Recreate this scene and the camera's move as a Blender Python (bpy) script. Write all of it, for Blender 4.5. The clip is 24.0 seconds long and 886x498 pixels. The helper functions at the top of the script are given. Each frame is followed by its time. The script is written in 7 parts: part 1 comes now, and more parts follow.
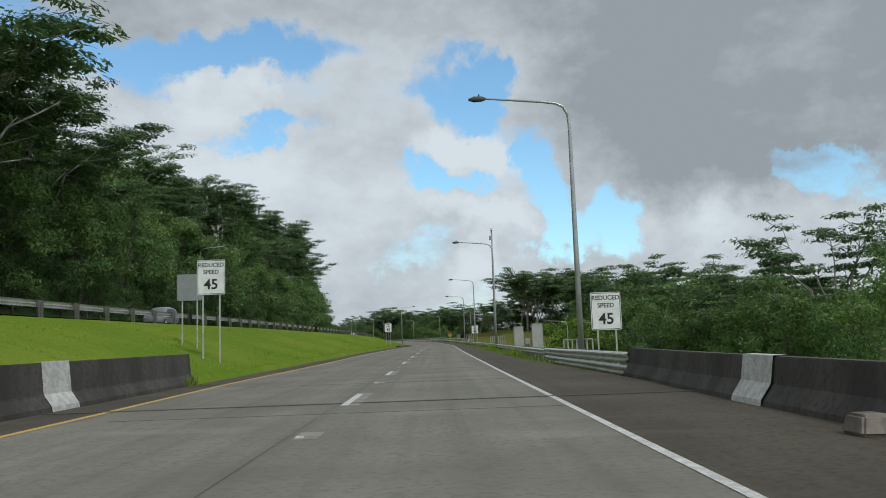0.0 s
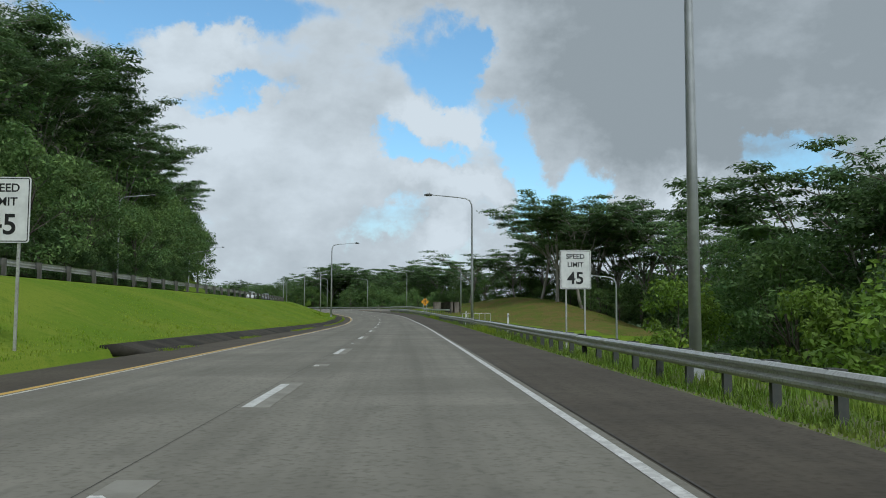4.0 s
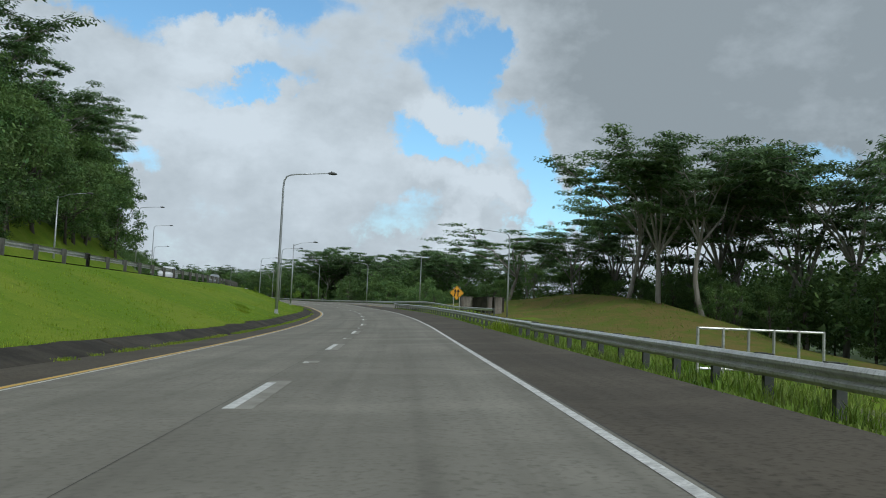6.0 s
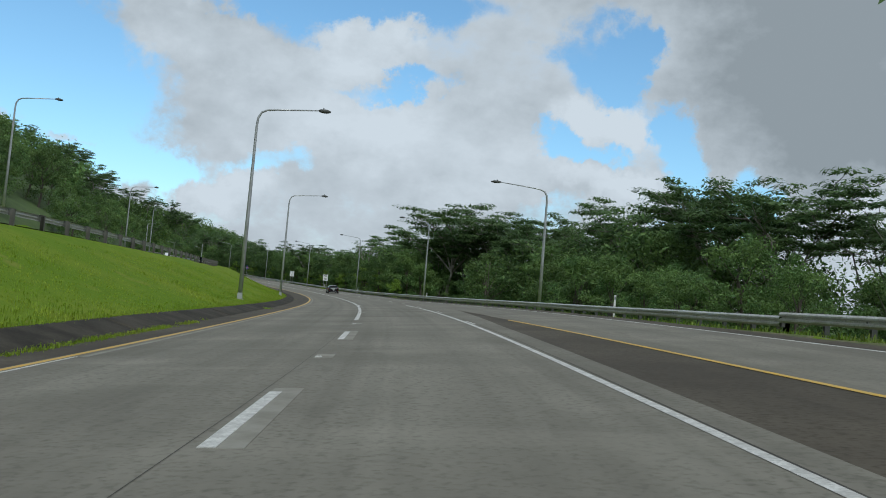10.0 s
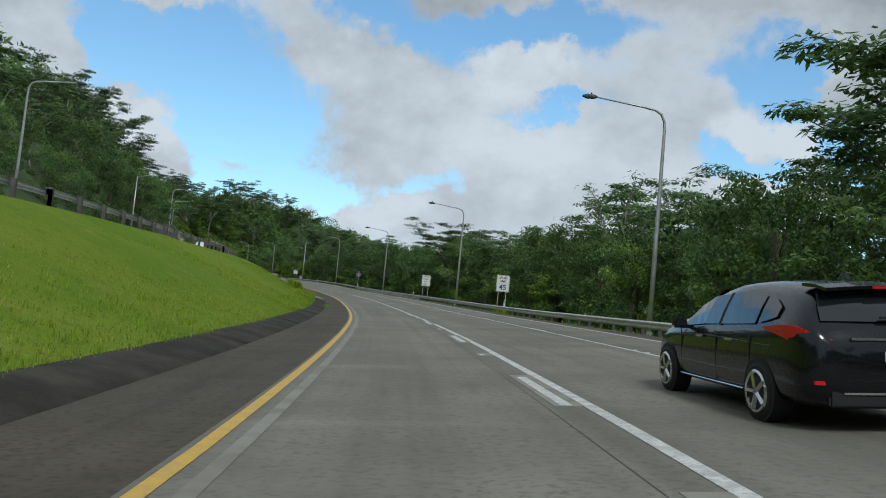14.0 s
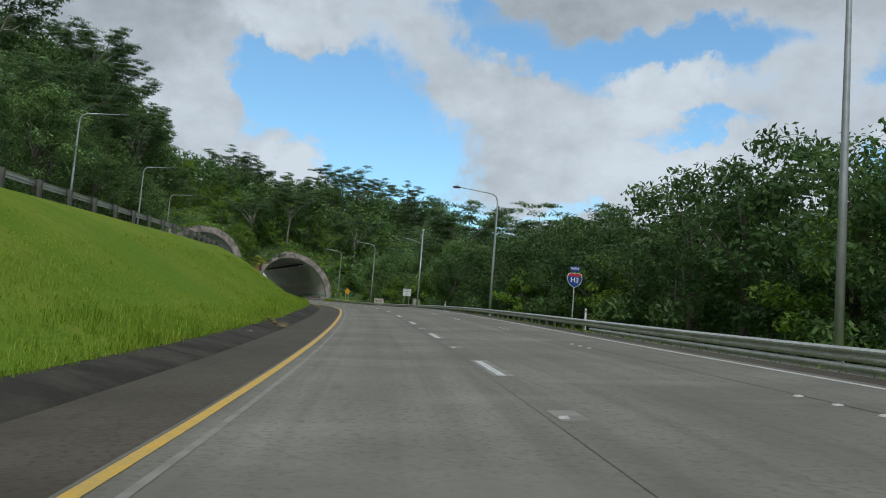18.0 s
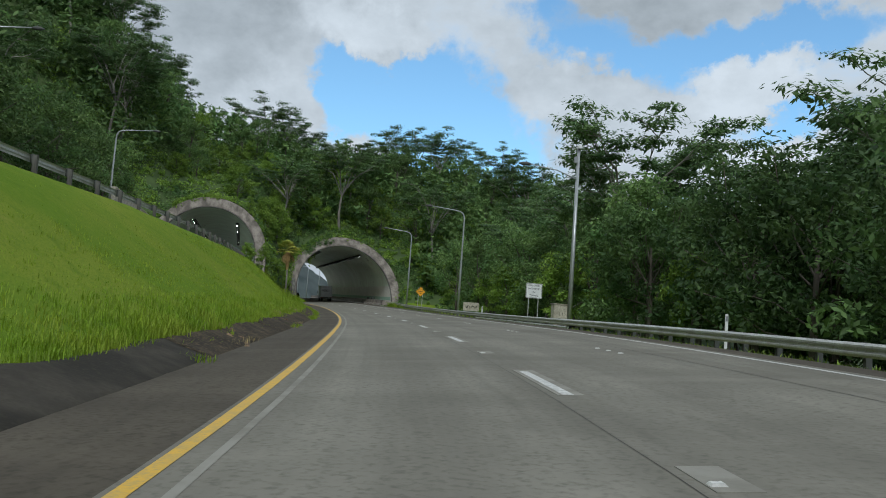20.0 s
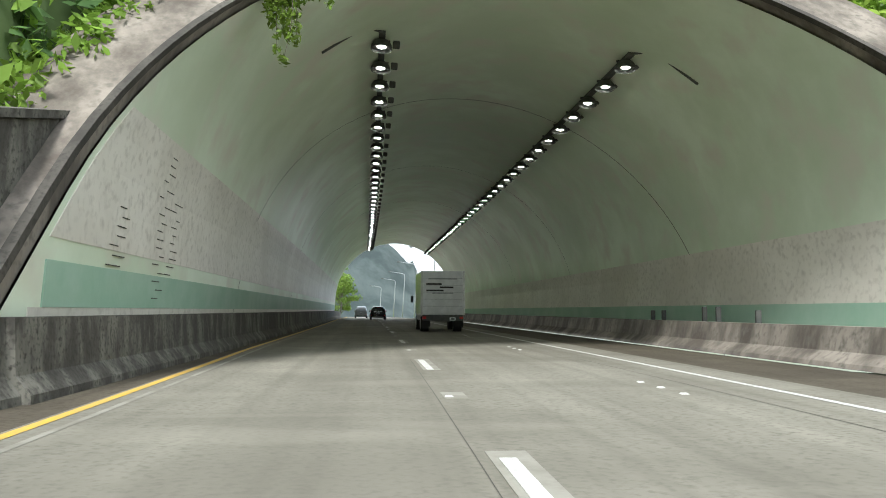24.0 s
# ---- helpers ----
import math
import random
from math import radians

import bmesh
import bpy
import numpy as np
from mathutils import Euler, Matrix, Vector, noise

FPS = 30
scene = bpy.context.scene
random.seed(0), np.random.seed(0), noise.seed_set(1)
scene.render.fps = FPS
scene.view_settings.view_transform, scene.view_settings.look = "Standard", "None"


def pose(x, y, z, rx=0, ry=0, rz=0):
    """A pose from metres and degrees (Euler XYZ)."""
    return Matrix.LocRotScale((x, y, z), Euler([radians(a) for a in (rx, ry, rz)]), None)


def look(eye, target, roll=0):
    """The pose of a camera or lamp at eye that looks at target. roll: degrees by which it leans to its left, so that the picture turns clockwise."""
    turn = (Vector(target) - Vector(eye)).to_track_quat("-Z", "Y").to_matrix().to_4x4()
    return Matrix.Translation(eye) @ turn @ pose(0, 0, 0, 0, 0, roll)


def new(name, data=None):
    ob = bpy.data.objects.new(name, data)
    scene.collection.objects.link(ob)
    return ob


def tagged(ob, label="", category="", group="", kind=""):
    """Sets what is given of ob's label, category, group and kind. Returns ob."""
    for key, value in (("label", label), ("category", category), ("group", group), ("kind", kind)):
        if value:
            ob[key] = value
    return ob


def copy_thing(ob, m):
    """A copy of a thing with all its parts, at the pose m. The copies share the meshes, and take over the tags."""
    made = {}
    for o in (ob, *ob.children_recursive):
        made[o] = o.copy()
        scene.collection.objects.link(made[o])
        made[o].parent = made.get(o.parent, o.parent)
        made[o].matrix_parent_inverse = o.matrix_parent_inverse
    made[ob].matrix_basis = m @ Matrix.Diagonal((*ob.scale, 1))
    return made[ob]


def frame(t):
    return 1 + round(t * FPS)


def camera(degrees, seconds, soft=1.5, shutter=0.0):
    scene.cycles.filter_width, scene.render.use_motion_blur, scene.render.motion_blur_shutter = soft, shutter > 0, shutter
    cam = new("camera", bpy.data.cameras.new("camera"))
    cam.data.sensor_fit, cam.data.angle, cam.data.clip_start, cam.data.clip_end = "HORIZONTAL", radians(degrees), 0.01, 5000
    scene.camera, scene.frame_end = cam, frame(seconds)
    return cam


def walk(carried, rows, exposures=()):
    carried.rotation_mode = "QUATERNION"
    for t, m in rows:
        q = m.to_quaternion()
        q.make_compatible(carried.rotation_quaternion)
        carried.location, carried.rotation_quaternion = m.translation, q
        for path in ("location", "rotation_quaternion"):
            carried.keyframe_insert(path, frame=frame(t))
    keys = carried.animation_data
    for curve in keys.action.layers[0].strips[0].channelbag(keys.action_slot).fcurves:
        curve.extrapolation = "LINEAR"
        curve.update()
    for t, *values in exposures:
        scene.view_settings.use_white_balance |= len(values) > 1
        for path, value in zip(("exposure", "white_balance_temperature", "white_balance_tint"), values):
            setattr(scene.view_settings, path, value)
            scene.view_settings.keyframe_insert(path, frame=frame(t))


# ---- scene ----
cam = camera(56.53, 24.0, soft=1.0)
# seconds, metres east, north and up, then turn, tilt and lean in degrees
ROWS = [
    (0, 0.259, 0.029, 1.306, -0.211, 6.542, 2.034),
    (0.25, 0.236, 7.951, 1.336, 0.813, 4.183, 1.511),
    (0.5, 0.222, 15.872, 1.374, 0.39, 4.048, 2.944),
    (0.75, 0.216, 23.794, 1.42, -1.758, 4.224, 3.868),
    (1, 0.216, 31.715, 1.472, -1.577, 4.283, 1.841),
    (1.5, 0.232, 47.558, 1.59, -1.894, 4.517, 0.869),
    (2, 0.284, 63.407, 1.721, -2.185, 4.675, -0.332),
    (2.5, 0.356, 79.258, 1.839, -2.236, 4.695, -0.302),
    (3, 0.431, 95.105, 1.935, -2.566, 4.566, -0.332),
    (3.5, 0.492, 110.946, 2.007, -2.444, 4.539, -0.26),
    (4, 0.518, 126.776, 2.054, -2.496, 4.448, -0.153),
    (4.5, 0.492, 142.589, 2.082, -2.248, 4.418, -0.011),
    (5, 0.396, 158.382, 2.097, -2.097, 4.412, -0.626),
    (5.5, 0.224, 174.163, 2.111, -1.959, 4.395, -1.501),
    (6, -0.07, 189.963, 2.14, -1.856, 4.351, -2.475),
    (6.5, -0.492, 205.813, 2.194, -1.557, 4.251, -3.33),
    (7, -1.012, 221.72, 2.277, -1.137, 4.206, -4.02),
    (7.5, -1.65, 237.648, 2.406, -0.461, 4.183, -4.499),
    (8, -2.509, 253.535, 2.565, 1.014, 3.987, -4.79),
    (8.5, -3.708, 269.363, 2.722, 2.684, 3.992, -5.022),
    (9, -5.362, 285.131, 2.864, 4.409, 3.942, -5.063),
    (9.5, -7.509, 300.83, 2.981, 5.93, 3.95, -4.917),
    (10, -10.156, 316.452, 3.122, 7.834, 3.846, -4.8),
    (10.5, -13.339, 331.973, 3.317, 9.493, 3.736, -4.777),
    (11, -17.07, 347.371, 3.492, 11.496, 3.732, -4.811),
    (11.5, -21.27, 362.647, 3.595, 12.495, 3.524, -4.901),
    (12, -25.872, 377.812, 3.655, 13.867, 3.643, -5.414),
    (12.5, -30.806, 392.89, 3.723, 15.333, 3.877, -5.447),
    (13, -36.04, 407.875, 3.808, 16.761, 4.061, -5.332),
    (13.5, -41.55, 422.781, 3.912, 17.753, 4.175, -5.443),
    (14, -47.285, 437.628, 4.043, 18.423, 4.408, -5.487),
    (14.5, -53.219, 452.412, 4.212, 19.075, 4.573, -5.214),
    (15, -59.392, 467.103, 4.43, 19.711, 4.85, -4.998),
    (15.5, -65.849, 481.654, 4.701, 20.717, 4.965, -4.563),
    (16, -72.644, 496.013, 5.024, 22.177, 5.236, -4.626),
    (16.5, -79.828, 510.168, 5.391, 23.827, 5.478, -4.619),
    (17, -87.397, 524.108, 5.786, 25.331, 5.603, -4.489),
    (17.5, -95.317, 537.817, 6.196, 27.022, 5.646, -4.485),
    (18, -103.564, 551.306, 6.612, 28.577, 5.629, -4.486),
    (18.5, -112.12, 564.598, 7.059, 30.131, 5.483, -4.759),
    (19, -120.939, 577.735, 7.585, 31.533, 5.539, -4.536),
    (19.5, -129.979, 590.741, 8.159, 32.884, 5.348, -4.338),
    (20, -139.232, 603.604, 8.71, 34.273, 5.381, -4.173),
    (20.5, -148.96, 616.072, 9.18, 35.125, 5.242, -4.051),
    (21, -159.129, 628.297, 9.54, 36.205, 5.347, -3.989),
    (21.5, -169.573, 640.322, 9.854, 37.344, 5.471, -4.03),
    (22, -180.244, 652.14, 10.191, 38.52, 5.619, -4.228),
    (22.5, -191.076, 663.756, 10.559, 39.728, 5.768, -4.225),
    (23, -202.035, 675.155, 10.96, 41.004, 5.821, -4.171),
    (23.5, -213.134, 686.321, 11.396, 42.079, 5.961, -4.267),
    (24, -224.328, 697.272, 11.863, 42.937, 6.055, -3.22),
]
EXPOSURE = [(0.0, -0.06, 5880, 6), (5.0, -0.1, 5650, 4), (12.0, -0.14, 5680, 5), (19.0, -0.12, 5700, 6), (21.0, 0.18, 5600, 5), (22.0, 0.46, 5600, 5), (23.0, 0.88, 5750, 6), (23.5, 1.14, 5850, 7), (24.0, 1.68, 5900, 7)]
walk(cam, [(t, pose(x, y, z, 90 + tilt, lean, turn)) for t, x, y, z, turn, tilt, lean in ROWS], EXPOSURE)

# ---- light ----
SUN_UP, SUN_ROUND = 47.0, 150.0   # degrees of elevation, and clockwise from north
world = bpy.data.worlds.new("sky")
scene.world = world
world.use_nodes = True
wn, wl = world.node_tree.nodes, world.node_tree.links
wn.clear()


def wnode(kind, **sets):
    n = wn.new(kind)
    for k, v in sets.items():
        if k == "operation":
            n.operation = v
        elif k == "scale":
            n.inputs["Scale"].default_value = v
        elif k == "detail":
            n.inputs["Detail"].default_value = v
        elif k == "rough":
            n.inputs["Roughness"].default_value = v
    return n


def wmath(op, a, b=0.0, c=0.0, clamp=False):
    n = wn.new("ShaderNodeMath")
    n.operation, n.use_clamp = op, clamp
    for i, v in enumerate((a, b, c)):
        if isinstance(v, (int, float)):
            n.inputs[i].default_value = v
        else:
            wl.new(v, n.inputs[i])
    return n.outputs[0]


def wstep(v, lo, hi):
    n = wn.new("ShaderNodeMapRange")
    n.interpolation_type = "SMOOTHSTEP"
    wl.new(v, n.inputs["Value"])
    n.inputs["From Min"].default_value, n.inputs["From Max"].default_value = lo, hi
    return n.outputs["Result"]


coord = wn.new("ShaderNodeTexCoord").outputs["Generated"]
split = wn.new("ShaderNodeSeparateXYZ")
wl.new(coord, split.inputs[0])


def wnoise(scale, detail, rough, shift=0.0, squash=1.0):
    """Noise over the directions of the sky; squash draws it out level with the horizon."""
    n = wnode("ShaderNodeTexNoise", scale=scale, detail=detail, rough=rough)
    mp = wn.new("ShaderNodeMapping")
    mp.inputs["Scale"].default_value = (1, 1, squash)
    mp.inputs["Location"].default_value = (shift, shift * 0.7, shift * 0.3)
    wl.new(coord, mp.inputs["Vector"])
    wl.new(mp.outputs[0], n.inputs["Vector"])
    return n


# turn to the left of north and rise over the horizon, in degrees, made ragged by noise
where = wn.new("ShaderNodeCombineXYZ")
wl.new(wmath("MULTIPLY", wmath("ARCTAN2", wmath("MULTIPLY", split.outputs[0], -1.0), split.outputs[1]), math.degrees(1)), where.inputs[0])
wl.new(wmath("MULTIPLY", wmath("ARCSINE", split.outputs[2]), math.degrees(1)), where.inputs[1])
ragged = wn.new("ShaderNodeVectorMath")
ragged.operation = "MULTIPLY_ADD"
wl.new(wnoise(9.0, 8.0, 0.62).outputs["Color"], ragged.inputs[0])
ragged.inputs[1].default_value = (13.0, 10.0, 0.0)
wl.new(where.outputs[0], ragged.inputs[2])


def blobs(rows, cap):
    """The sum of soft ellipses in the sky: turn, rise, half widths, weight."""
    total = None
    for turn, rise, wide, high, w in rows:
        n = wn.new("ShaderNodeVectorMath")
        n.operation = "MULTIPLY_ADD"
        wl.new(ragged.outputs[0], n.inputs[0])
        n.inputs[1].default_value = (1 / wide, 1 / high, 0)
        n.inputs[2].default_value = (-(turn + 6.5) / wide, -(rise + 5.0) / high, 0)
        d = wn.new("ShaderNodeVectorMath")
        d.operation = "LENGTH"
        wl.new(n.outputs[0], d.inputs[0])
        v = wmath("MULTIPLY", wmath("SUBTRACT", 1.0, wstep(d.outputs["Value"], 0.35, 1.35)), w)
        total = v if total is None else wmath("ADD", total, v)
    return wmath("MINIMUM", total, cap)


# gaps of blue between the clouds, heaped white clouds, and heavy grey banks
GAPS = [(-3.3, 16.6, 1.8, 3.6, 0.9), (-6.8, 12.3, 2.6, 2.7, 1.1), (0, 11.3, 2.4, 1.6, 0.9), (-8.2, 7.8, 1.8, 2.6, 1), (1.7, 6, 3.1, 1.3, 0.4), (-25.6, 10.4, 4.6, 2.4, 1.3), (-12.6, 8.1, 2.6, 2.7, 1), (-0.6, 18.2, 2.2, 2.2, 0.6), (12, 14.4, 4.5, 1, 0.8), (33, 11.6, 5.3, 5, 1), (40.5, 15.6, 3.9, 2.6, 0.7), (28, 7.6, 4.1, 2, 1), (14, 20, 9, 1.8, 0.9), (37.5, 16.6, 7, 3, 0.9), (34.6, 7, 2.4, 1.6, 0.8), (25, 20.6, 4.3, 2.4, 0.8), (20.5, 8, 2.4, 1.4, 0.5), (19, 18.6, 5, 1.8, 0.55)]
HEAPS = [(6.8, 9.7, 6.7, 3.9, 0.8), (-2.2, 13.6, 2.8, 2, 1), (-2.6, 8.8, 4.5, 1.4, 1.1), (-2.7, 5.8, 1.5, 1.9, 0.9), (14.5, 17, 3.5, 2.2, 0.6), (-21.5, 7.4, 7.1, 1.8, 0.8), (39.2, 10.4, 3.3, 2.2, 1.3), (33.6, 8.4, 1.6, 0.9, 0.9), (23.8, 16, 4.6, 2.4, 0.7), (17, 12.4, 6.5, 4, 0.8), (22.8, 6.2, 3.7, 1.5, 0.9), (42, 20, 5, 1.6, 1), (46.9, 13.4, 3, 3.5, 0.8)]
BANKS = [(-21, 16.4, 17, 6.6, 1), (-26, 28, 30, 10, 0.7), (18, 24, 18, 4, 0.35), (48, 14, 5, 5, 0.4), (54, 20, 8, 6, 0.5), (-20, 11, 12, 3, 0.25)]
gaps, heaps, banks = blobs(GAPS, 1.0), blobs(HEAPS, 1.2), blobs(BANKS, 1.0)
fine = wnoise(16.0, 9.0, 0.6, 3.0, 1.6)
soft = wnoise(5.0, 6.0, 0.55, 8.0, 1.5)
cover = wmath("MULTIPLY_ADD", wmath("SUBTRACT", soft.outputs[0], 0.5), 0.75, 0.66)
cover = wmath("MULTIPLY_ADD", wmath("SUBTRACT", fine.outputs[0], 0.5), 0.6, cover)
cover = wmath("SUBTRACT", cover, wmath("MULTIPLY", gaps, 0.62))
cover = wmath("ADD", cover, wmath("MULTIPLY", heaps, 0.42))
cover = wmath("ADD", cover, wmath("MULTIPLY", banks, 0.4))
mask = wstep(cover, 0.2, 0.66)
thick = wmath("MULTIPLY_ADD", wmath("SUBTRACT", soft.outputs[0], 0.5), 1.3, 0.36)
thick = wmath("MULTIPLY_ADD", wmath("SUBTRACT", fine.outputs[0], 0.5), 0.75, thick)
thick = wmath("ADD", thick, wmath("MULTIPLY", banks, 0.75))
thick = wmath("SUBTRACT", thick, wmath("MULTIPLY", heaps, 0.3), clamp=True)
cloud = wn.new("ShaderNodeMix")
cloud.data_type = "RGBA"
wl.new(thick, cloud.inputs["Factor"])
cloud.inputs["A"].default_value, cloud.inputs["B"].default_value = (0.75, 0.755, 0.75, 1), (0.335, 0.349, 0.35, 1)
sky = wn.new("ShaderNodeTexSky")
sky.sky_type, sky.sun_disc = "NISHITA", False
sky.sun_elevation, sky.sun_rotation = radians(SUN_UP), radians(SUN_ROUND)
blue = wn.new("ShaderNodeMix")
blue.data_type, blue.blend_type = "RGBA", "MULTIPLY"
blue.inputs["Factor"].default_value = 1.0
wl.new(sky.outputs[0], blue.inputs["A"])
blue.inputs["B"].default_value = (0.15, 0.175, 0.168, 1)
both = wn.new("ShaderNodeMix")
both.data_type = "RGBA"
wl.new(mask, both.inputs["Factor"])
wl.new(blue.outputs["Result"], both.inputs["A"])
wl.new(cloud.outputs["Result"], both.inputs["B"])
shine = wn.new("ShaderNodeBackground")
shine.inputs["Strength"].default_value = 1.0
wl.new(both.outputs["Result"], shine.inputs["Color"])
wl.new(shine.outputs[0], wn.new("ShaderNodeOutputWorld").inputs["Surface"])

sun = new("sun", bpy.data.lights.new("sun", "SUN"))
sun.data.energy, sun.data.angle, sun.data.color = 1.9, radians(12), (1.0, 0.95, 0.87)
a, e = radians(SUN_ROUND), radians(SUN_UP)
sun.matrix_world = look((math.sin(a) * math.cos(e) * 300, math.cos(a) * math.cos(e) * 300, math.sin(e) * 300), (0, 0, 0))


# ---- materials ----
def surface(name, one, two, rough=0.8, scale=2.0, fine=30.0, bump=0.2, metal=0.0, three=None, spread=(0.35, 0.65), each=0.0, island=0.0, streak=None, coat=0.0, gloss=0.5):
    """A painted or natural surface: two tones mixed by coarse noise, a third by finer wear, and fine relief."""
    m = bpy.data.materials.new(name)
    m.use_nodes = True
    n, l = m.node_tree.nodes, m.node_tree.links
    b = n["Principled BSDF"]
    tc = n.new("ShaderNodeTexCoord")
    vec = tc.outputs["Object"]
    if streak:
        mp = n.new("ShaderNodeMapping")
        mp.inputs["Scale"].default_value = streak
        l.new(vec, mp.inputs["Vector"])
        vec = mp.outputs[0]
    a = n.new("ShaderNodeTexNoise")
    a.inputs["Scale"].default_value, a.inputs["Detail"].default_value, a.inputs["Roughness"].default_value = scale, 7, 0.62
    l.new(vec, a.inputs["Vector"])
    f = n.new("ShaderNodeTexNoise")
    f.inputs["Scale"].default_value, f.inputs["Detail"].default_value = fine, 4
    l.new(tc.outputs["Object"], f.inputs["Vector"])
    r = n.new("ShaderNodeMapRange")
    r.interpolation_type = "SMOOTHSTEP"
    r.inputs["From Min"].default_value, r.inputs["From Max"].default_value = spread
    l.new(a.outputs[0], r.inputs["Value"])
    mix = n.new("ShaderNodeMix")
    mix.data_type = "RGBA"
    l.new(r.outputs[0], mix.inputs["Factor"])
    mix.inputs["A"].default_value, mix.inputs["B"].default_value = (*one, 1), (*two, 1)
    col = mix.outputs["Result"]
    if three:
        r2 = n.new("ShaderNodeMapRange")
        r2.inputs["From Min"].default_value, r2.inputs["From Max"].default_value = 0.5, 0.72
        l.new(f.outputs[0], r2.inputs["Value"])
        m2 = n.new("ShaderNodeMix")
        m2.data_type = "RGBA"
        l.new(r2.outputs[0], m2.inputs["Factor"])
        l.new(col, m2.inputs["A"])
        m2.inputs["B"].default_value = (*three, 1)
        col = m2.outputs["Result"]
    for amount, kind, out in ((each, "ShaderNodeObjectInfo", "Random"), (island, "ShaderNodeNewGeometry", "Random Per Island")):
        if amount:
            src = n.new(kind)
            r3 = n.new("ShaderNodeMapRange")
            r3.inputs["To Min"].default_value, r3.inputs["To Max"].default_value = 1 - amount, 1 + amount
            l.new(src.outputs[out], r3.inputs["Value"])
            hsv = n.new("ShaderNodeHueSaturation")
            l.new(r3.outputs[0], hsv.inputs["Value"])
            l.new(col, hsv.inputs["Color"])
            col = hsv.outputs[0]
    l.new(col, b.inputs["Base Color"])
    b.inputs["Metallic"].default_value = metal
    b.inputs["Coat Weight"].default_value = coat
    b.inputs["Specular IOR Level"].default_value = gloss
    rr = n.new("ShaderNodeMapRange")
    rr.inputs["To Min"].default_value, rr.inputs["To Max"].default_value = max(0.02, rough - 0.1), min(1, rough + 0.1)
    l.new(f.outputs[0], rr.inputs["Value"])
    l.new(rr.outputs[0], b.inputs["Roughness"])
    if bump:
        bp = n.new("ShaderNodeBump")
        bp.inputs["Strength"].default_value, bp.inputs["Distance"].default_value = bump, 0.02
        l.new(f.outputs[0], bp.inputs["Height"])
        l.new(bp.outputs[0], b.inputs["Normal"])
    return m


def foliage(name, one, two, each=0.25, island=0.4):
    """Leaves: dull gloss over a thin sheet that lets light through, each leaf a little different."""
    m = surface(name, one, two, rough=0.6, scale=0.35, fine=6, bump=0, each=each, island=island, gloss=0.3)
    n, l = m.node_tree.nodes, m.node_tree.links
    b = n["Principled BSDF"]
    t = n.new("ShaderNodeBsdfTranslucent")
    l.new(b.inputs["Base Color"].links[0].from_socket, t.inputs["Color"])
    mix = n.new("ShaderNodeMixShader")
    mix.inputs[0].default_value = 0.42
    l.new(b.outputs[0], mix.inputs[1])
    l.new(t.outputs[0], mix.inputs[2])
    l.new(mix.outputs[0], n["Material Output"].inputs["Surface"])
    return m


def plain(name, colour, rough=0.5, metal=0.0, coat=0.0, each=0.0):
    return surface(name, colour, tuple(c * 0.85 for c in colour), rough, 3.0, 40.0, 0.03, metal, coat=coat, each=each)


def lamp_glow(name, colour, strength):
    m = bpy.data.materials.new(name)
    m.use_nodes = True
    b = m.node_tree.nodes["Principled BSDF"]
    b.inputs["Emission Color"].default_value, b.inputs["Emission Strength"].default_value = (*colour, 1), strength
    return m


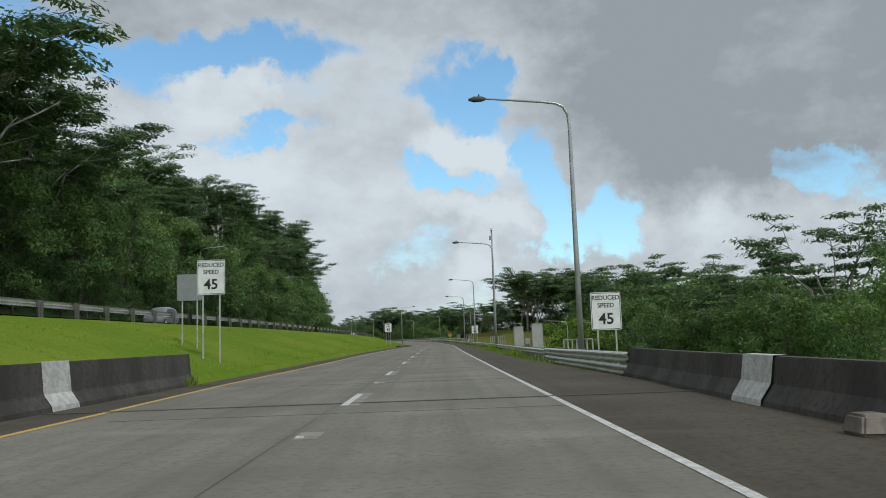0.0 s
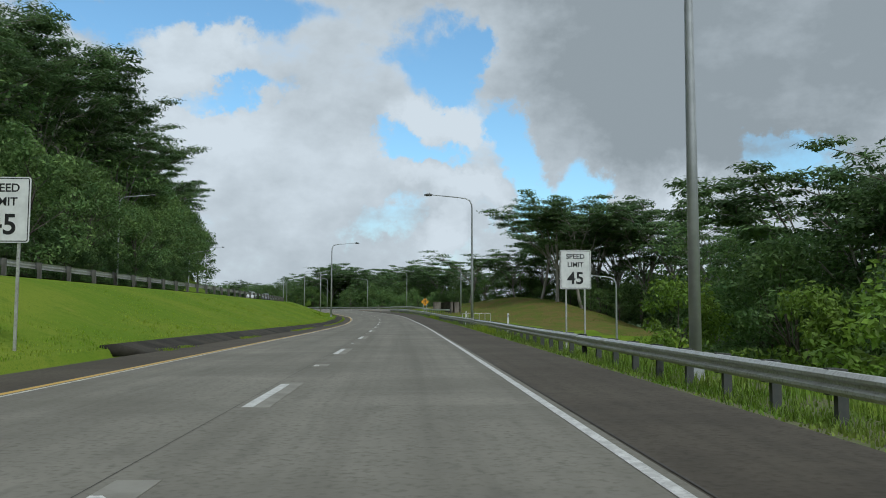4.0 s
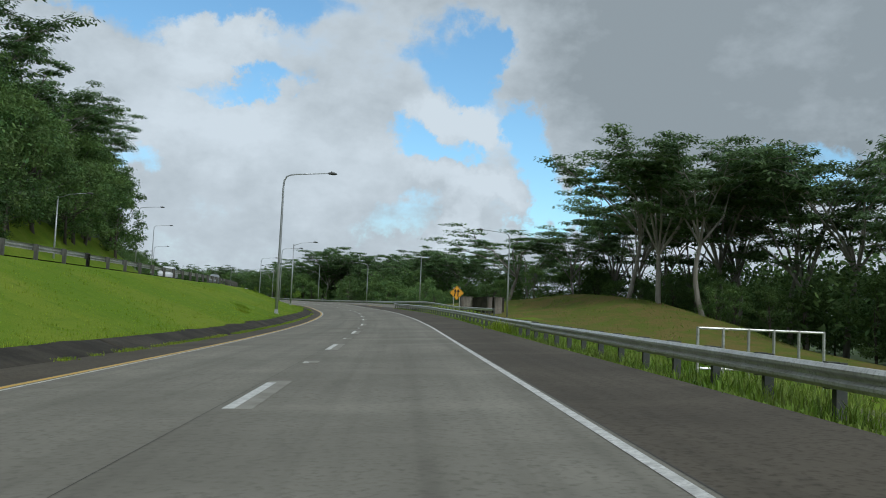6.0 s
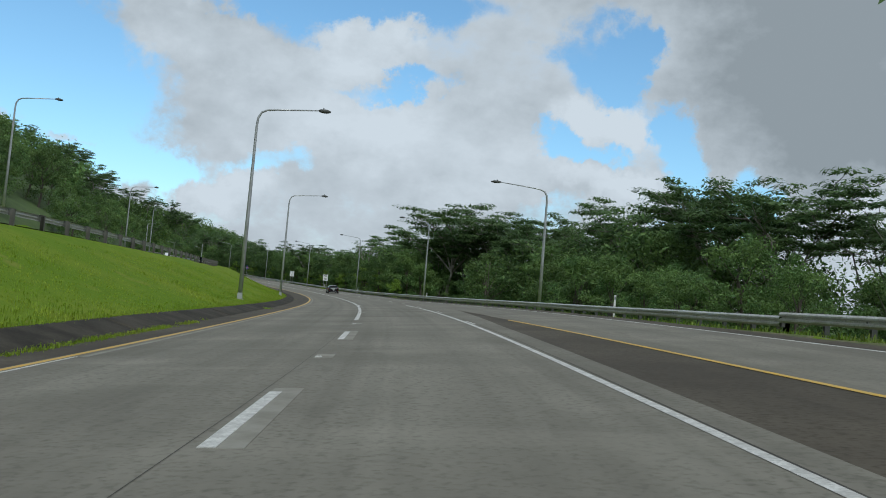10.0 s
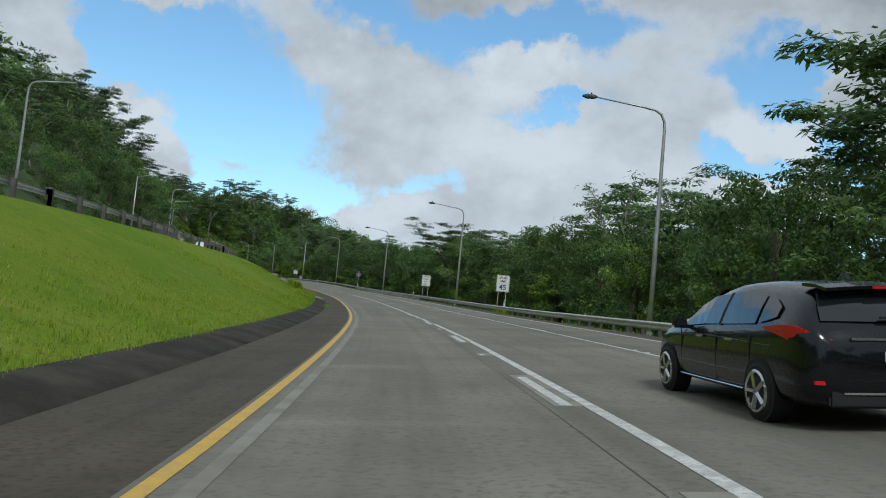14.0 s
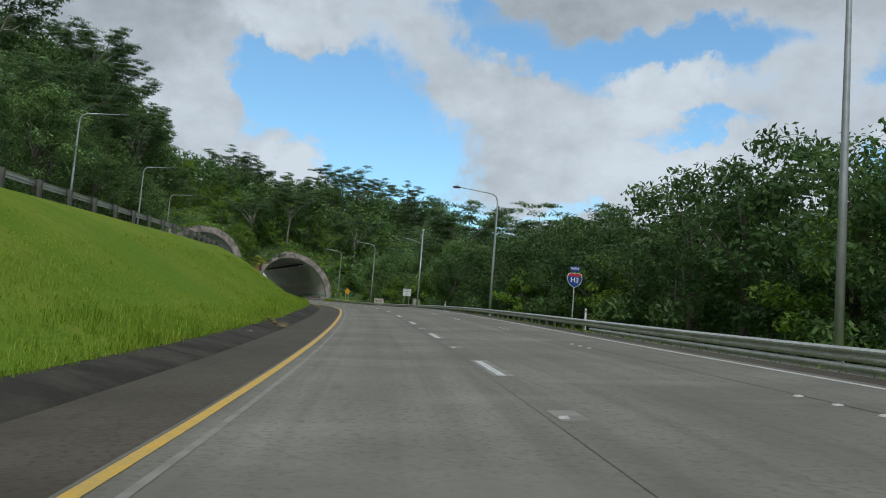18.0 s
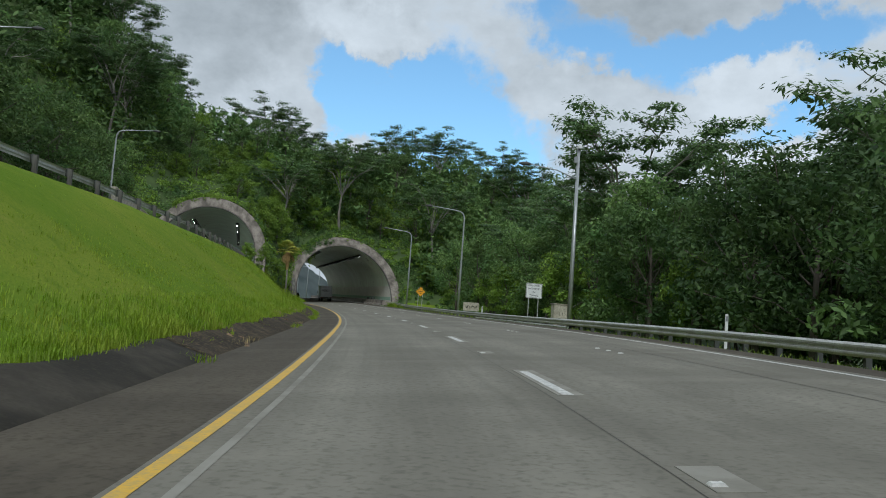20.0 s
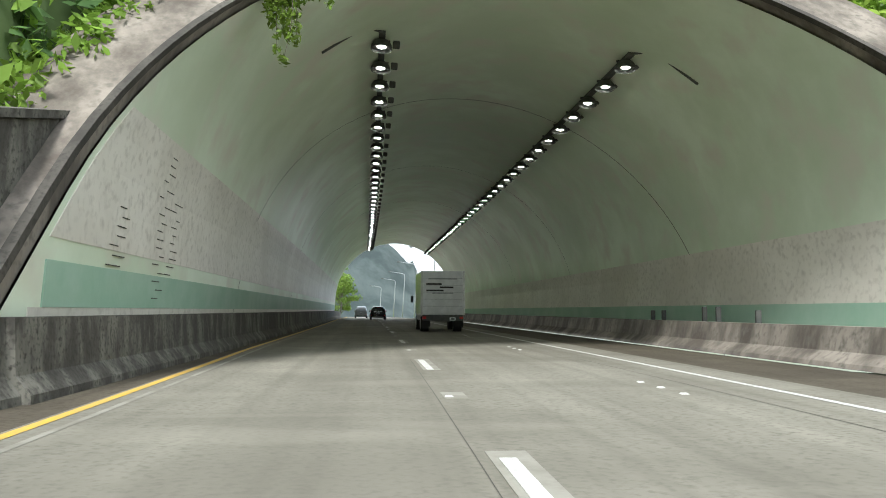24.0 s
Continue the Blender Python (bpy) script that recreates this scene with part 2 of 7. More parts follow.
def roadway(name, one, two, dark, lanes=True):
    """Old pavement: blotches, streaks drawn out along the road, dark oil tracks in the lanes, and grit."""
    m = surface(name, one, two, 0.85, 0.3, 14, 0.2, three=tuple(c * 0.9 for c in one), spread=(0.28, 0.72), gloss=0.18)
    n, l = m.node_tree.nodes, m.node_tree.links
    b = n["Principled BSDF"]
    col = b.inputs["Base Color"].links[0].from_socket
    uv = n.new("ShaderNodeUVMap")
    uv.uv_map = "plan"
    for scale, size, lo, hi, tone, amount in (((3.0, 0.035, 1), 1.0, 0.42, 0.74, dark, 0.4), ((0.25, 0.6, 1), 1.0, 0.55, 0.68, tuple(c * 1.35 for c in two), 0.22), ((1.5, 0.25, 1), 1.3, 0.6, 0.72, dark, 0.35), ((0.12, 1.4, 1), 1.0, 0.58, 0.72, tuple(c * 1.2 for c in two), 0.18)):
        mp = n.new("ShaderNodeMapping")
        mp.inputs["Scale"].default_value = scale
        l.new(uv.outputs[0], mp.inputs["Vector"])
        t = n.new("ShaderNodeTexNoise")
        t.inputs["Scale"].default_value, t.inputs["Detail"].default_value = size, 6
        l.new(mp.outputs[0], t.inputs["Vector"])
        r = n.new("ShaderNodeMapRange")
        r.interpolation_type = "SMOOTHSTEP"
        r.inputs["From Min"].default_value, r.inputs["From Max"].default_value, r.inputs["To Max"].default_value = lo, hi, amount
        l.new(t.outputs[0], r.inputs["Value"])
        x = n.new("ShaderNodeMix")
        x.data_type = "RGBA"
        l.new(r.outputs[0], x.inputs["Factor"])
        l.new(col, x.inputs["A"])
        x.inputs["B"].default_value = (*tone, 1)
        col = x.outputs["Result"]
    if lanes:
        sp = n.new("ShaderNodeSeparateXYZ")
        l.new(uv.outputs[0], sp.inputs[0])
        w = n.new("ShaderNodeMath")
        w.operation = "MULTIPLY"
        w.inputs[1].default_value = 2 * math.pi / 1.83
        l.new(sp.outputs[0], w.inputs[0])
        c = n.new("ShaderNodeMath")
        c.operation = "COSINE"
        l.new(w.outputs[0], c.inputs[0])
        r = n.new("ShaderNodeMapRange")
        r.inputs["From Min"].default_value, r.inputs["From Max"].default_value, r.inputs["To Max"].default_value = -1, 1, 0.22
        l.new(c.outputs[0], r.inputs["Value"])
        x = n.new("ShaderNodeMix")
        x.data_type = "RGBA"
        l.new(r.outputs[0], x.inputs["Factor"])
        l.new(col, x.inputs["A"])
        x.inputs["B"].default_value = (*dark, 1)
        col = x.outputs["Result"]
    l.new(col, b.inputs["Base Color"])
    return m


def meadow(name, one, two, dark, dry):
    """Mown grass: broad tone patches, clumps, dry spots and fine blades, all dull."""
    m = surface(name, one, two, 0.95, 0.14, 22.0, 0.9, three=dark, spread=(0.38, 0.66), gloss=0.03)
    n, l = m.node_tree.nodes, m.node_tree.links
    b = n["Principled BSDF"]
    col = b.inputs["Base Color"].links[0].from_socket
    tc = n.new("ShaderNodeTexCoord")
    for size, lo, hi, amount, tone in ((1.1, 0.52, 0.7, 0.55, dark), (0.45, 0.6, 0.74, 0.5, dry), (3.2, 0.5, 0.68, 0.4, two), (7.0, 0.55, 0.7, 0.35, dark)):
        t = n.new("ShaderNodeTexNoise")
        t.inputs["Scale"].default_value, t.inputs["Detail"].default_value, t.inputs["Roughness"].default_value = size, 6, 0.65
        l.new(tc.outputs["Object"], t.inputs["Vector"])
        r = n.new("ShaderNodeMapRange")
        r.interpolation_type = "SMOOTHSTEP"
        r.inputs["From Min"].default_value, r.inputs["From Max"].default_value, r.inputs["To Max"].default_value = lo, hi, amount
        l.new(t.outputs[0], r.inputs["Value"])
        x = n.new("ShaderNodeMix")
        x.data_type = "RGBA"
        l.new(r.outputs[0], x.inputs["Factor"])
        l.new(col, x.inputs["A"])
        x.inputs["B"].default_value = (*tone, 1)
        col = x.outputs["Result"]
    l.new(col, b.inputs["Base Color"])
    return m


M_LANES = roadway("worn_concrete_lanes", (0.158, 0.147, 0.119), (0.232, 0.217, 0.178), (0.104, 0.096, 0.077))
M_EDGEROAD = roadway("old_asphalt_shoulder", (0.062, 0.052, 0.039), (0.1, 0.085, 0.063), (0.04, 0.034, 0.026), False)
M_SHOULDER = surface("old_asphalt", (0.055, 0.05, 0.045), (0.095, 0.088, 0.078), 0.9, 0.5, 25, 0.25, three=(0.07, 0.065, 0.058))
M_GRASS = meadow("grass_ground", (0.118, 0.188, 0.016), (0.178, 0.222, 0.026), (0.08, 0.142, 0.013), (0.25, 0.225, 0.065))
M_DRYGRASS = surface("dry_grass", (0.155, 0.125, 0.042), (0.105, 0.13, 0.024), 0.95, 0.25, 6, 0.8, three=(0.085, 0.09, 0.025), spread=(0.42, 0.6), gloss=0.03)
M_BLADES = foliage("grass_blades", (0.18, 0.29, 0.014), (0.28, 0.35, 0.03), 0.0, 0.3)
M_VERGE = surface("verge_soil_and_grass", (0.085, 0.11, 0.022), (0.15, 0.13, 0.07), 0.95, 0.9, 7, 0.6, three=(0.06, 0.085, 0.015))
M_VERGEBLADES = foliage("verge_blades", (0.125, 0.22, 0.018), (0.22, 0.28, 0.05), 0.0, 0.4)
M_WHITE_PAINT = surface("worn_white_paint", (0.62, 0.61, 0.57), (0.42, 0.41, 0.38), 0.7, 6, 30, 0.1, three=(0.33, 0.32, 0.3))
M_OLD_PAINT = surface("ghost_of_old_paint", (0.27, 0.257, 0.22), (0.2, 0.188, 0.156), 0.85, 1.6, 30, 0.1, spread=(0.36, 0.68), gloss=0.15)
M_YELLOW_PAINT = surface("worn_yellow_paint", (0.62, 0.37, 0.03), (0.5, 0.33, 0.07), 0.7, 5, 30, 0.1, three=(0.4, 0.3, 0.12))
M_STEEL = surface("galvanised_steel", (0.56, 0.56, 0.53), (0.44, 0.43, 0.4), 0.4, 2, 20, 0.05, metal=0.4, three=(0.3, 0.29, 0.26))
M_POLE = surface("aluminium_pole", (0.45, 0.46, 0.46), (0.36, 0.37, 0.37), 0.4, 2, 20, 0.03, metal=0.5)
M_DARKPOST = surface("dark_post", (0.06, 0.065, 0.06), (0.09, 0.09, 0.08), 0.8, 4, 30, 0.1)
M_KERB = surface("tarry_kerb", (0.03, 0.027, 0.022), (0.066, 0.058, 0.046), 0.9, 0.7, 14, 0.3, three=(0.05, 0.046, 0.034), spread=(0.36, 0.66), each=0.1, gloss=0.1)
M_GREYWOOD = surface("weathered_post", (0.13, 0.125, 0.11), (0.075, 0.07, 0.06), 0.9, 3, 25, 0.3, streak=(1, 1, 0.2))
M_BARRIER = surface("stained_concrete", (0.04, 0.036, 0.03), (0.085, 0.077, 0.064), 0.9, 0.9, 12, 0.3, three=(0.04, 0.035, 0.03), streak=(1, 1, 0.25), each=0.18)
M_LICHEN = surface("lichened_concrete", (0.06, 0.055, 0.046), (0.19, 0.18, 0.15), 0.92, 1.6, 14, 0.4, three=(0.045, 0.042, 0.034), streak=(1, 1, 0.35), spread=(0.42, 0.66))
M_SOILKERB = surface("soiled_kerb", (0.034, 0.029, 0.022), (0.085, 0.068, 0.046), 0.92, 0.9, 12, 0.6, three=(0.16, 0.12, 0.075), spread=(0.4, 0.7), each=0.2, gloss=0.1)
M_CLOD = surface("tan_soil", (0.27, 0.19, 0.115), (0.17, 0.115, 0.068), 0.95, 3.0, 20, 0.8, three=(0.33, 0.25, 0.17), each=0.35, gloss=0.1)
M_STRAW = foliage("dry_straw", (0.42, 0.34, 0.16), (0.3, 0.24, 0.11), 0.0, 0.3)
M_PALEBOX = surface("pale_box_concrete", (0.56, 0.51, 0.41), (0.38, 0.34, 0.27), 0.85, 2.2, 14, 0.2, three=(0.25, 0.22, 0.17))
M_PORTAL = surface("weathered_concrete", (0.085, 0.07, 0.056), (0.27, 0.235, 0.196), 0.9, 0.9, 6, 0.35, three=(0.13, 0.115, 0.095), streak=(1, 1, 0.3))
M_LINING = surface("tunnel_lining", (0.77, 0.85, 0.68), (0.6, 0.68, 0.5), 0.34, 0.16, 0.7, 0.03, three=(0.67, 0.66, 0.54), spread=(0.34, 0.66))
M_TILE = surface("beige_tiles", (0.78, 0.74, 0.66), (0.66, 0.62, 0.54), 0.4, 0.3, 6, 0.05, three=(0.56, 0.52, 0.45))
M_GREENBAND = surface("green_band", (0.3, 0.47, 0.35), (0.37, 0.52, 0.41), 0.5, 0.6, 10, 0.05)
M_SIGNWHITE = plain("sign_white", (0.74, 0.74, 0.72), 0.45)
M_SIGNBLACK = plain("sign_black", (0.012, 0.012, 0.012), 0.5)
M_SIGNYELLOW = plain("sign_yellow", (0.8, 0.36, 0.01), 0.45)
M_SIGNBLUE = plain("sign_blue", (0.02, 0.06, 0.28), 0.45)
M_SIGNRED = plain("sign_red", (0.5, 0.03, 0.03), 0.45)
M_SIGNBACK = plain("sign_back", (0.3, 0.31, 0.31), 0.5, 0.4)
M_PILLAR = surface("pillar_concrete", (0.36, 0.35, 0.33), (0.27, 0.265, 0.25), 0.85, 1.6, 20, 0.15, three=(0.3, 0.29, 0.27), streak=(1, 1, 0.4))
M_CABINET = plain("cabinet_grey", (0.3, 0.31, 0.32), 0.5)
M_BARK = surface("pale_bark", (0.19, 0.17, 0.14), (0.3, 0.275, 0.24), 0.9, 1.2, 9, 0.4, streak=(1, 1, 0.3), each=0.2)
M_SNAG = surface("bleached_wood", (0.5, 0.48, 0.43), (0.36, 0.34, 0.3), 0.85, 1.5, 9, 0.3, streak=(1, 1, 0.3))
M_DARKBARK = surface("dark_bark", (0.07, 0.058, 0.045), (0.12, 0.1, 0.08), 0.9, 1.2, 9, 0.4, streak=(1, 1, 0.3), each=0.2)
M_ALBIZIA = foliage("feathery_leaves", (0.078, 0.14, 0.052), (0.135, 0.2, 0.07))
M_BROAD = foliage("broad_leaves", (0.085, 0.16, 0.05), (0.165, 0.245, 0.07))
# broad leaves darkened: the dimmer look of some woods is put into the colour
M_DARKENED = foliage("deep_green_leaves", (0.05, 0.1, 0.032), (0.1, 0.16, 0.045))
M_BRIGHT = foliage("bright_leaves", (0.15, 0.25, 0.035), (0.23, 0.33, 0.05))
M_HILL = surface("forest_floor", (0.044, 0.072, 0.018), (0.07, 0.108, 0.025), 0.95, 0.2, 3, 0.5)
M_FARROCK = surface("far_ridge", (0.022, 0.034, 0.033), (0.058, 0.074, 0.07), 0.95, 0.03, 0.22, 0.0, streak=(1, 1, 0.35))
M_BLACKCAR = surface("black_car_paint", (0.005, 0.005, 0.006), (0.006, 0.006, 0.008), 0.25, 3, 60, 0.0, coat=0.55, gloss=0.15)
M_WHITECAR = plain("white_car_paint", (0.7, 0.7, 0.7), 0.3, coat=0.6)
M_GREYCAR = plain("grey_car_paint", (0.2, 0.21, 0.22), 0.3, 0.3, 0.6)
M_GLASS = surface("tinted_glass", (0.01, 0.012, 0.014), (0.012, 0.014, 0.016), 0.06, 1, 5, 0.0, gloss=0.8)
M_TAIL = plain("red_lens", (0.6, 0.008, 0.012), 0.3, coat=0.3)
M_CHROME = plain("bright_metal", (0.6, 0.6, 0.6), 0.2, 0.9)
M_PALM = foliage("palm_fronds", (0.24, 0.31, 0.05), (0.4, 0.38, 0.08))
M_DEADFROND = foliage("dead_fronds", (0.48, 0.34, 0.13), (0.36, 0.25, 0.12))
M_RUBBER = plain("rubber", (0.012, 0.012, 0.012), 0.8)
M_JOINT = plain("joint_sealant", (0.062, 0.057, 0.047), 0.9)


# ---- the plan: one line along the dashes between the two lanes ----
HEADINGS = [(-400, 0.06), (0, 0.24), (60, -0.14), (110, -0.21), (150, 0.25), (190, 1.19), (215, 1.61), (230, 1.96), (270, 4.88), (285, 6.56), (310, 9.22), (315, 9.63), (345, 12.58), (350, 12.99), (390, 16.85), (430, 19.98), (470, 23.12), (510, 26.45), (550, 30.27), (590, 33.49), (630, 35.6), (632, 35.74), (648, 38.96), (670, 40.49), (710, 43.95), (750, 46.43), (780, 48), (880, 48.8), (1000, 50), (1600, 50)]
LEVELS = [(-400, -0.6), (0, 0.2), (40, 0.42), (80, 0.74), (120, 0.93), (160, 0.97), (220, 1.05), (225, 1.06), (290, 1.71), (300, 1.77), (310, 1.84), (350, 2.46), (400, 2.73), (450, 3.16), (500, 3.89), (550, 5.07), (590, 6.11), (600, 6.5), (650, 8.24), (700, 9.25), (770, 11.06), (870, 13.7), (1000, 16.1), (1600, 23.7)]
TILTS = [(-400, 0), (120, 0), (160, 0.5), (190, 2.0), (220, 3.4), (250, 4.3), (420, 5.0), (520, 4.2), (650, 3.7), (760, 3.2), (1600, 2.8)]
STEP = 2.0
GRID = np.arange(-400, 1601, STEP)
turns = np.radians(np.interp(GRID, *zip(*HEADINGS)))
mids = (turns[1:] + turns[:-1]) / 2
LINE_X = np.concatenate([[0], np.cumsum(-np.sin(mids) * STEP)])
LINE_Y = np.concatenate([[0], np.cumsum(np.cos(mids) * STEP)])
zero = int(400 / STEP)
LINE_X, LINE_Y = LINE_X - LINE_X[zero] - 1.27, LINE_Y - LINE_Y[zero] + 0.03
levels = np.interp(GRID, *zip(*LEVELS))
LINE_Z = np.convolve(np.pad(levels, 8, mode="edge"), np.ones(17) / 17, "valid")


def tab(rows, s):
    return np.interp(s, *zip(*rows))


def smooth(v, lo, hi):
    t = np.clip((v - lo) / (hi - lo), 0, 1)
    return t * t * (3 - 2 * t)


def rise_of(s, l):
    """Height of the banked road's plane over the line, l metres to the right of it."""
    return np.clip(l, -7, 11) * np.tan(np.radians(tab(TILTS, s)))


def place(s, l, h=0.0):
    """Arrays of world coordinates for stations s, offsets l to the right and heights h over the line."""
    s, l, h = np.broadcast_arrays(np.asarray(s, float), np.asarray(l, float), np.asarray(h, float))
    t = np.interp(s, GRID, turns)
    x = np.interp(s, GRID, LINE_X) + np.cos(t) * l
    y = np.interp(s, GRID, LINE_Y) + np.sin(t) * l
    return np.stack([x, y, np.interp(s, GRID, LINE_Z) + h], -1)


def at(s, l, h=0.0):
    return Vector(place(s, l, h).tolist())


def turn_at(s):
    return math.degrees(float(np.interp(s, GRID, turns)))


UPPER = [(-400, 2.4), (0, 2.7), (80, 2.7), (120, 2.6), (210, 2.8), (270, 2.5), (330, 2.55), (425, 2.65), (450, 2.9), (485, 3.35), (550, 3.45), (620, 4.2), (700, 5.1), (770, 5.3), (1600, 5.3)]
CURB = [(-400, 0.08), (150, 0.1), (230, 0.2), (252, 0.26), (280, 0.24), (330, 0.17), (375, 0.11), (480, 0.1), (520, 0.12), (560, 0.07), (600, 0.06), (650, 0.22), (700, 0.32), (1600, 0.32)]
BERM = 0.85   # width of the kerb's sloping face
PAVED = [(-400, 6.4), (20, 6.3), (40, 5.6), (70, 5.2), (110, 5.3), (160, 5.7), (240, 5.9), (306, 6.0), (316, 10.9), (330, 10.6), (360, 9.0), (400, 6.6), (500, 6.1), (720, 6.1), (760, 6.8), (768, 7.6), (1600, 7.6)]
YELLOW = [(-400, -4.35), (12, -4.38), (25, -4.72), (45, -4.5), (60, -4.55), (76, -4.3), (100, -4.0), (150, -3.8), (172, -3.62), (200, -3.62), (234, -3.95), (262, -4.1), (300, -4.28), (318, -4.25), (350, -4.0), (387, -3.74), (410, -3.45), (450, -3.22), (480, -3.3), (514, -3.64), (545, -3.6), (578, -3.48), (690, -3.55), (736, -3.55), (750, -3.85), (769, -4.25), (785, -4.6), (1600, -4.6)]
LEFT_EDGE = [(-400, -5.75), (40, -5.75), (300, -5.4), (450, -5.15), (700, -5.3), (750, -5.7), (765, -5.35), (1600, -5.3)]
TUN_S0, TUN_S1, TUN_L, TUN_R, TUN_C = 770.5, 872.0, 2.3, 7.8, 2.4      # main tunnel: portal, exit, middle, radius, height of the circle's centre
UP_S0, UP_S1, UP_L, UP_R, UP_C = 757.0, 866.0, -19.6, 6.9, 6.4          # tunnel of the upper road
RAKE, UP_RAKE = 1.0, 0.6                                                  # how far the portals lean back, metres a metre


DRIFT = [(-400, 0.0), (620, 0.0), (750, 2.4), (1600, 2.4)]              # the upper road closes in towards its tunnel


def ground_over(s, l):
    """Height of the ground over the line."""
    s, l = np.broadcast_arrays(np.asarray(s, float), np.asarray(l, float))
    up = tab(UPPER, s)
    lu = l - tab(DRIFT, s)
    edge = tab(LEFT_EDGE, s)
    foot = rise_of(s, edge) + tab(CURB, s)
    in_berm = (l <= edge) & (l > edge - BERM)
    t = np.clip((edge - BERM - l) / (16.0 - tab(DRIFT, s) + edge - BERM), 0, 1)
    left = foot + (up - foot) * (t * 0.55 + 0.45 * t * t * (3 - 2 * t))
    d = np.clip(-28.7 - lu, 0, None)
    hill = smooth(s, 10, 80) * (1 - smooth(s, 340, 390)) * 13 + smooth(s, 340, 400) * 5 + smooth(s, 400, 520) * 6
    left = left + hill * smooth(d, 0, 20) + 0.42 * np.clip(d - 12, 0, 130) * (0.3 + 0.7 * smooth(s, 400, 560) + 0.4 * (1 - smooth(s, 200, 300)))
    left = np.where(in_berm, rise_of(s, edge) - 0.1, left)
    paved = tab(PAVED, s)
    fall = np.clip(l - paved - 3, 0, None)
    low = 4.0 * (1 - smooth(s, 640, 740)) + 4.5 * (1 - smooth(s, 215, 255))
    right = rise_of(s, paved) - 0.1 - 0.26 * smooth(l - paved, 0.1, 1.8) * (1 - smooth(s, 740, 765)) - low * smooth(fall, 0, 26) - 0.012 * np.clip(fall - 30, 0, 400)
    right = right + 7.6 * np.exp(-((s - 306) / 38) ** 2 - ((l - 38) / 15) ** 2)
    h = np.where(l < 0, left, right)
    h = np.where((l > edge) & (l < paved), rise_of(s, l) - 0.25, h)
    start = 757 + 11 * smooth(l, -13, -7)
    back = 1 - smooth(s, 850, 900)
    spur = np.clip((s - start) * 0.92, 0, 33) * back * (1 - 0.7 * smooth(l, 25, 130)) * (0.75 + 0.25 * smooth(-l, -10, 60))
    gone = ((np.abs(l - TUN_L) < 12) & (s > TUN_S1)) | ((np.abs(l - UP_L) < 10) & (s > UP_S1)) | ((l > edge - 0.8) & (l < TUN_L) & (s < TUN_S0))
    spur = np.where(gone, 0, spur) * np.where(l < -10, 0.8, 1.0)
    base = h
    h = h + spur
    for c, r, z, s0, s1, rake in ((TUN_L, TUN_R, TUN_C, TUN_S0, TUN_S1, RAKE), (UP_L, UP_R, UP_C, UP_S0, UP_S1, UP_RAKE)):
        arch = z + np.sqrt(np.clip((r + 1.7) ** 2 - (l - c) ** 2, 0, None))
        face = s0 + rake * arch + 0.8
        bore = np.abs(l - c) < r + 1.65
        h = np.where(bore & (s < face), base, h)
        h = np.where(bore & (s >= face) & (s <= s1), np.maximum(h, arch + 0.1), h)
    return h


# ---- building tools ----
class Shape:
    """Collects corners and faces of one mesh."""

    def __init__(self):
        self.v, self.f = [], []

    def add(self, verts, faces):
        k = len(self.v)
        self.v += [tuple(p) for p in verts]
        self.f += [tuple(i + k for i in q) for q in faces]
        return self

    def box(self, c, size, m=None, taper=1.0):
        x, y, z = (a / 2 for a in size)
        p = [Vector((sx * x * (taper if sz > 0 else 1), sy * y * (taper if sz > 0 else 1), sz * z)) + Vector(c) for sz in (-1, 1) for sx, sy in ((-1, -1), (1, -1), (1, 1), (-1, 1))]
        if m:
            p = [m @ q for q in p]
        return self.add(p, [(3, 2, 1, 0), (4, 5, 6, 7), (0, 1, 5, 4), (1, 2, 6, 5), (2, 3, 7, 6), (3, 0, 4, 7)])

    def tube(self, path, radii, sides=8, cap=True):
        """A tube along a list of points, with a radius at each."""
        path = [Vector(p) for p in path]
        rings = []
        for i, p in enumerate(path):
            d = (path[min(i + 1, len(path) - 1)] - path[max(i - 1, 0)]).normalized()
            a = d.cross(Vector((0, 0, 1)) if abs(d.z) < 0.9 else Vector((1, 0, 0))).normalized()
            b = d.cross(a)
            rings.append([p + (a * math.cos(2 * math.pi * j / sides) + b * math.sin(2 * math.pi * j / sides)) * radii[i] for j in range(sides)])
        faces = [(i * sides + j, i * sides + (j + 1) % sides, (i + 1) * sides + (j + 1) % sides, (i + 1) * sides + j) for i in range(len(path) - 1) for j in range(sides)]
        if cap:
            faces += [tuple(range(sides))[::-1], tuple((len(path) - 1) * sides + j for j in range(sides))]
        return self.add([q for r in rings for q in r], faces)

    def sweep(self, sections, closed=False, ends=True):
        """Joins equal rows of points, one after another."""
        n = len(sections[0])
        m = n if closed else n - 1
        faces = [(i * n + j, i * n + (j + 1) % n, (i + 1) * n + (j + 1) % n, (i + 1) * n + j) for i in range(len(sections) - 1) for j in range(m)]
        if closed and ends:
            faces += [tuple(range(n))[::-1], tuple((len(sections) - 1) * n + j for j in range(n))]
        return self.add([q for r in sections for q in r], faces)

    def mesh(self, name, material=None, soft=False, bevel=0.0):
        me = bpy.data.meshes.new(name)
        me.from_pydata(self.v, [], self.f)
        bm = bmesh.new()
        bm.from_mesh(me)
        if bevel:
            bmesh.ops.bevel(bm, geom=[e for e in bm.edges if len(e.link_faces) == 2 and e.calc_face_angle(0) > 0.5], offset=bevel, segments=2, affect="EDGES", clamp_overlap=True)
        bmesh.ops.recalc_face_normals(bm, faces=bm.faces)
        bm.to_mesh(me)
        bm.free()
        if soft:
            me.shade_smooth()
        if material:
            me.materials.append(material)
        return me


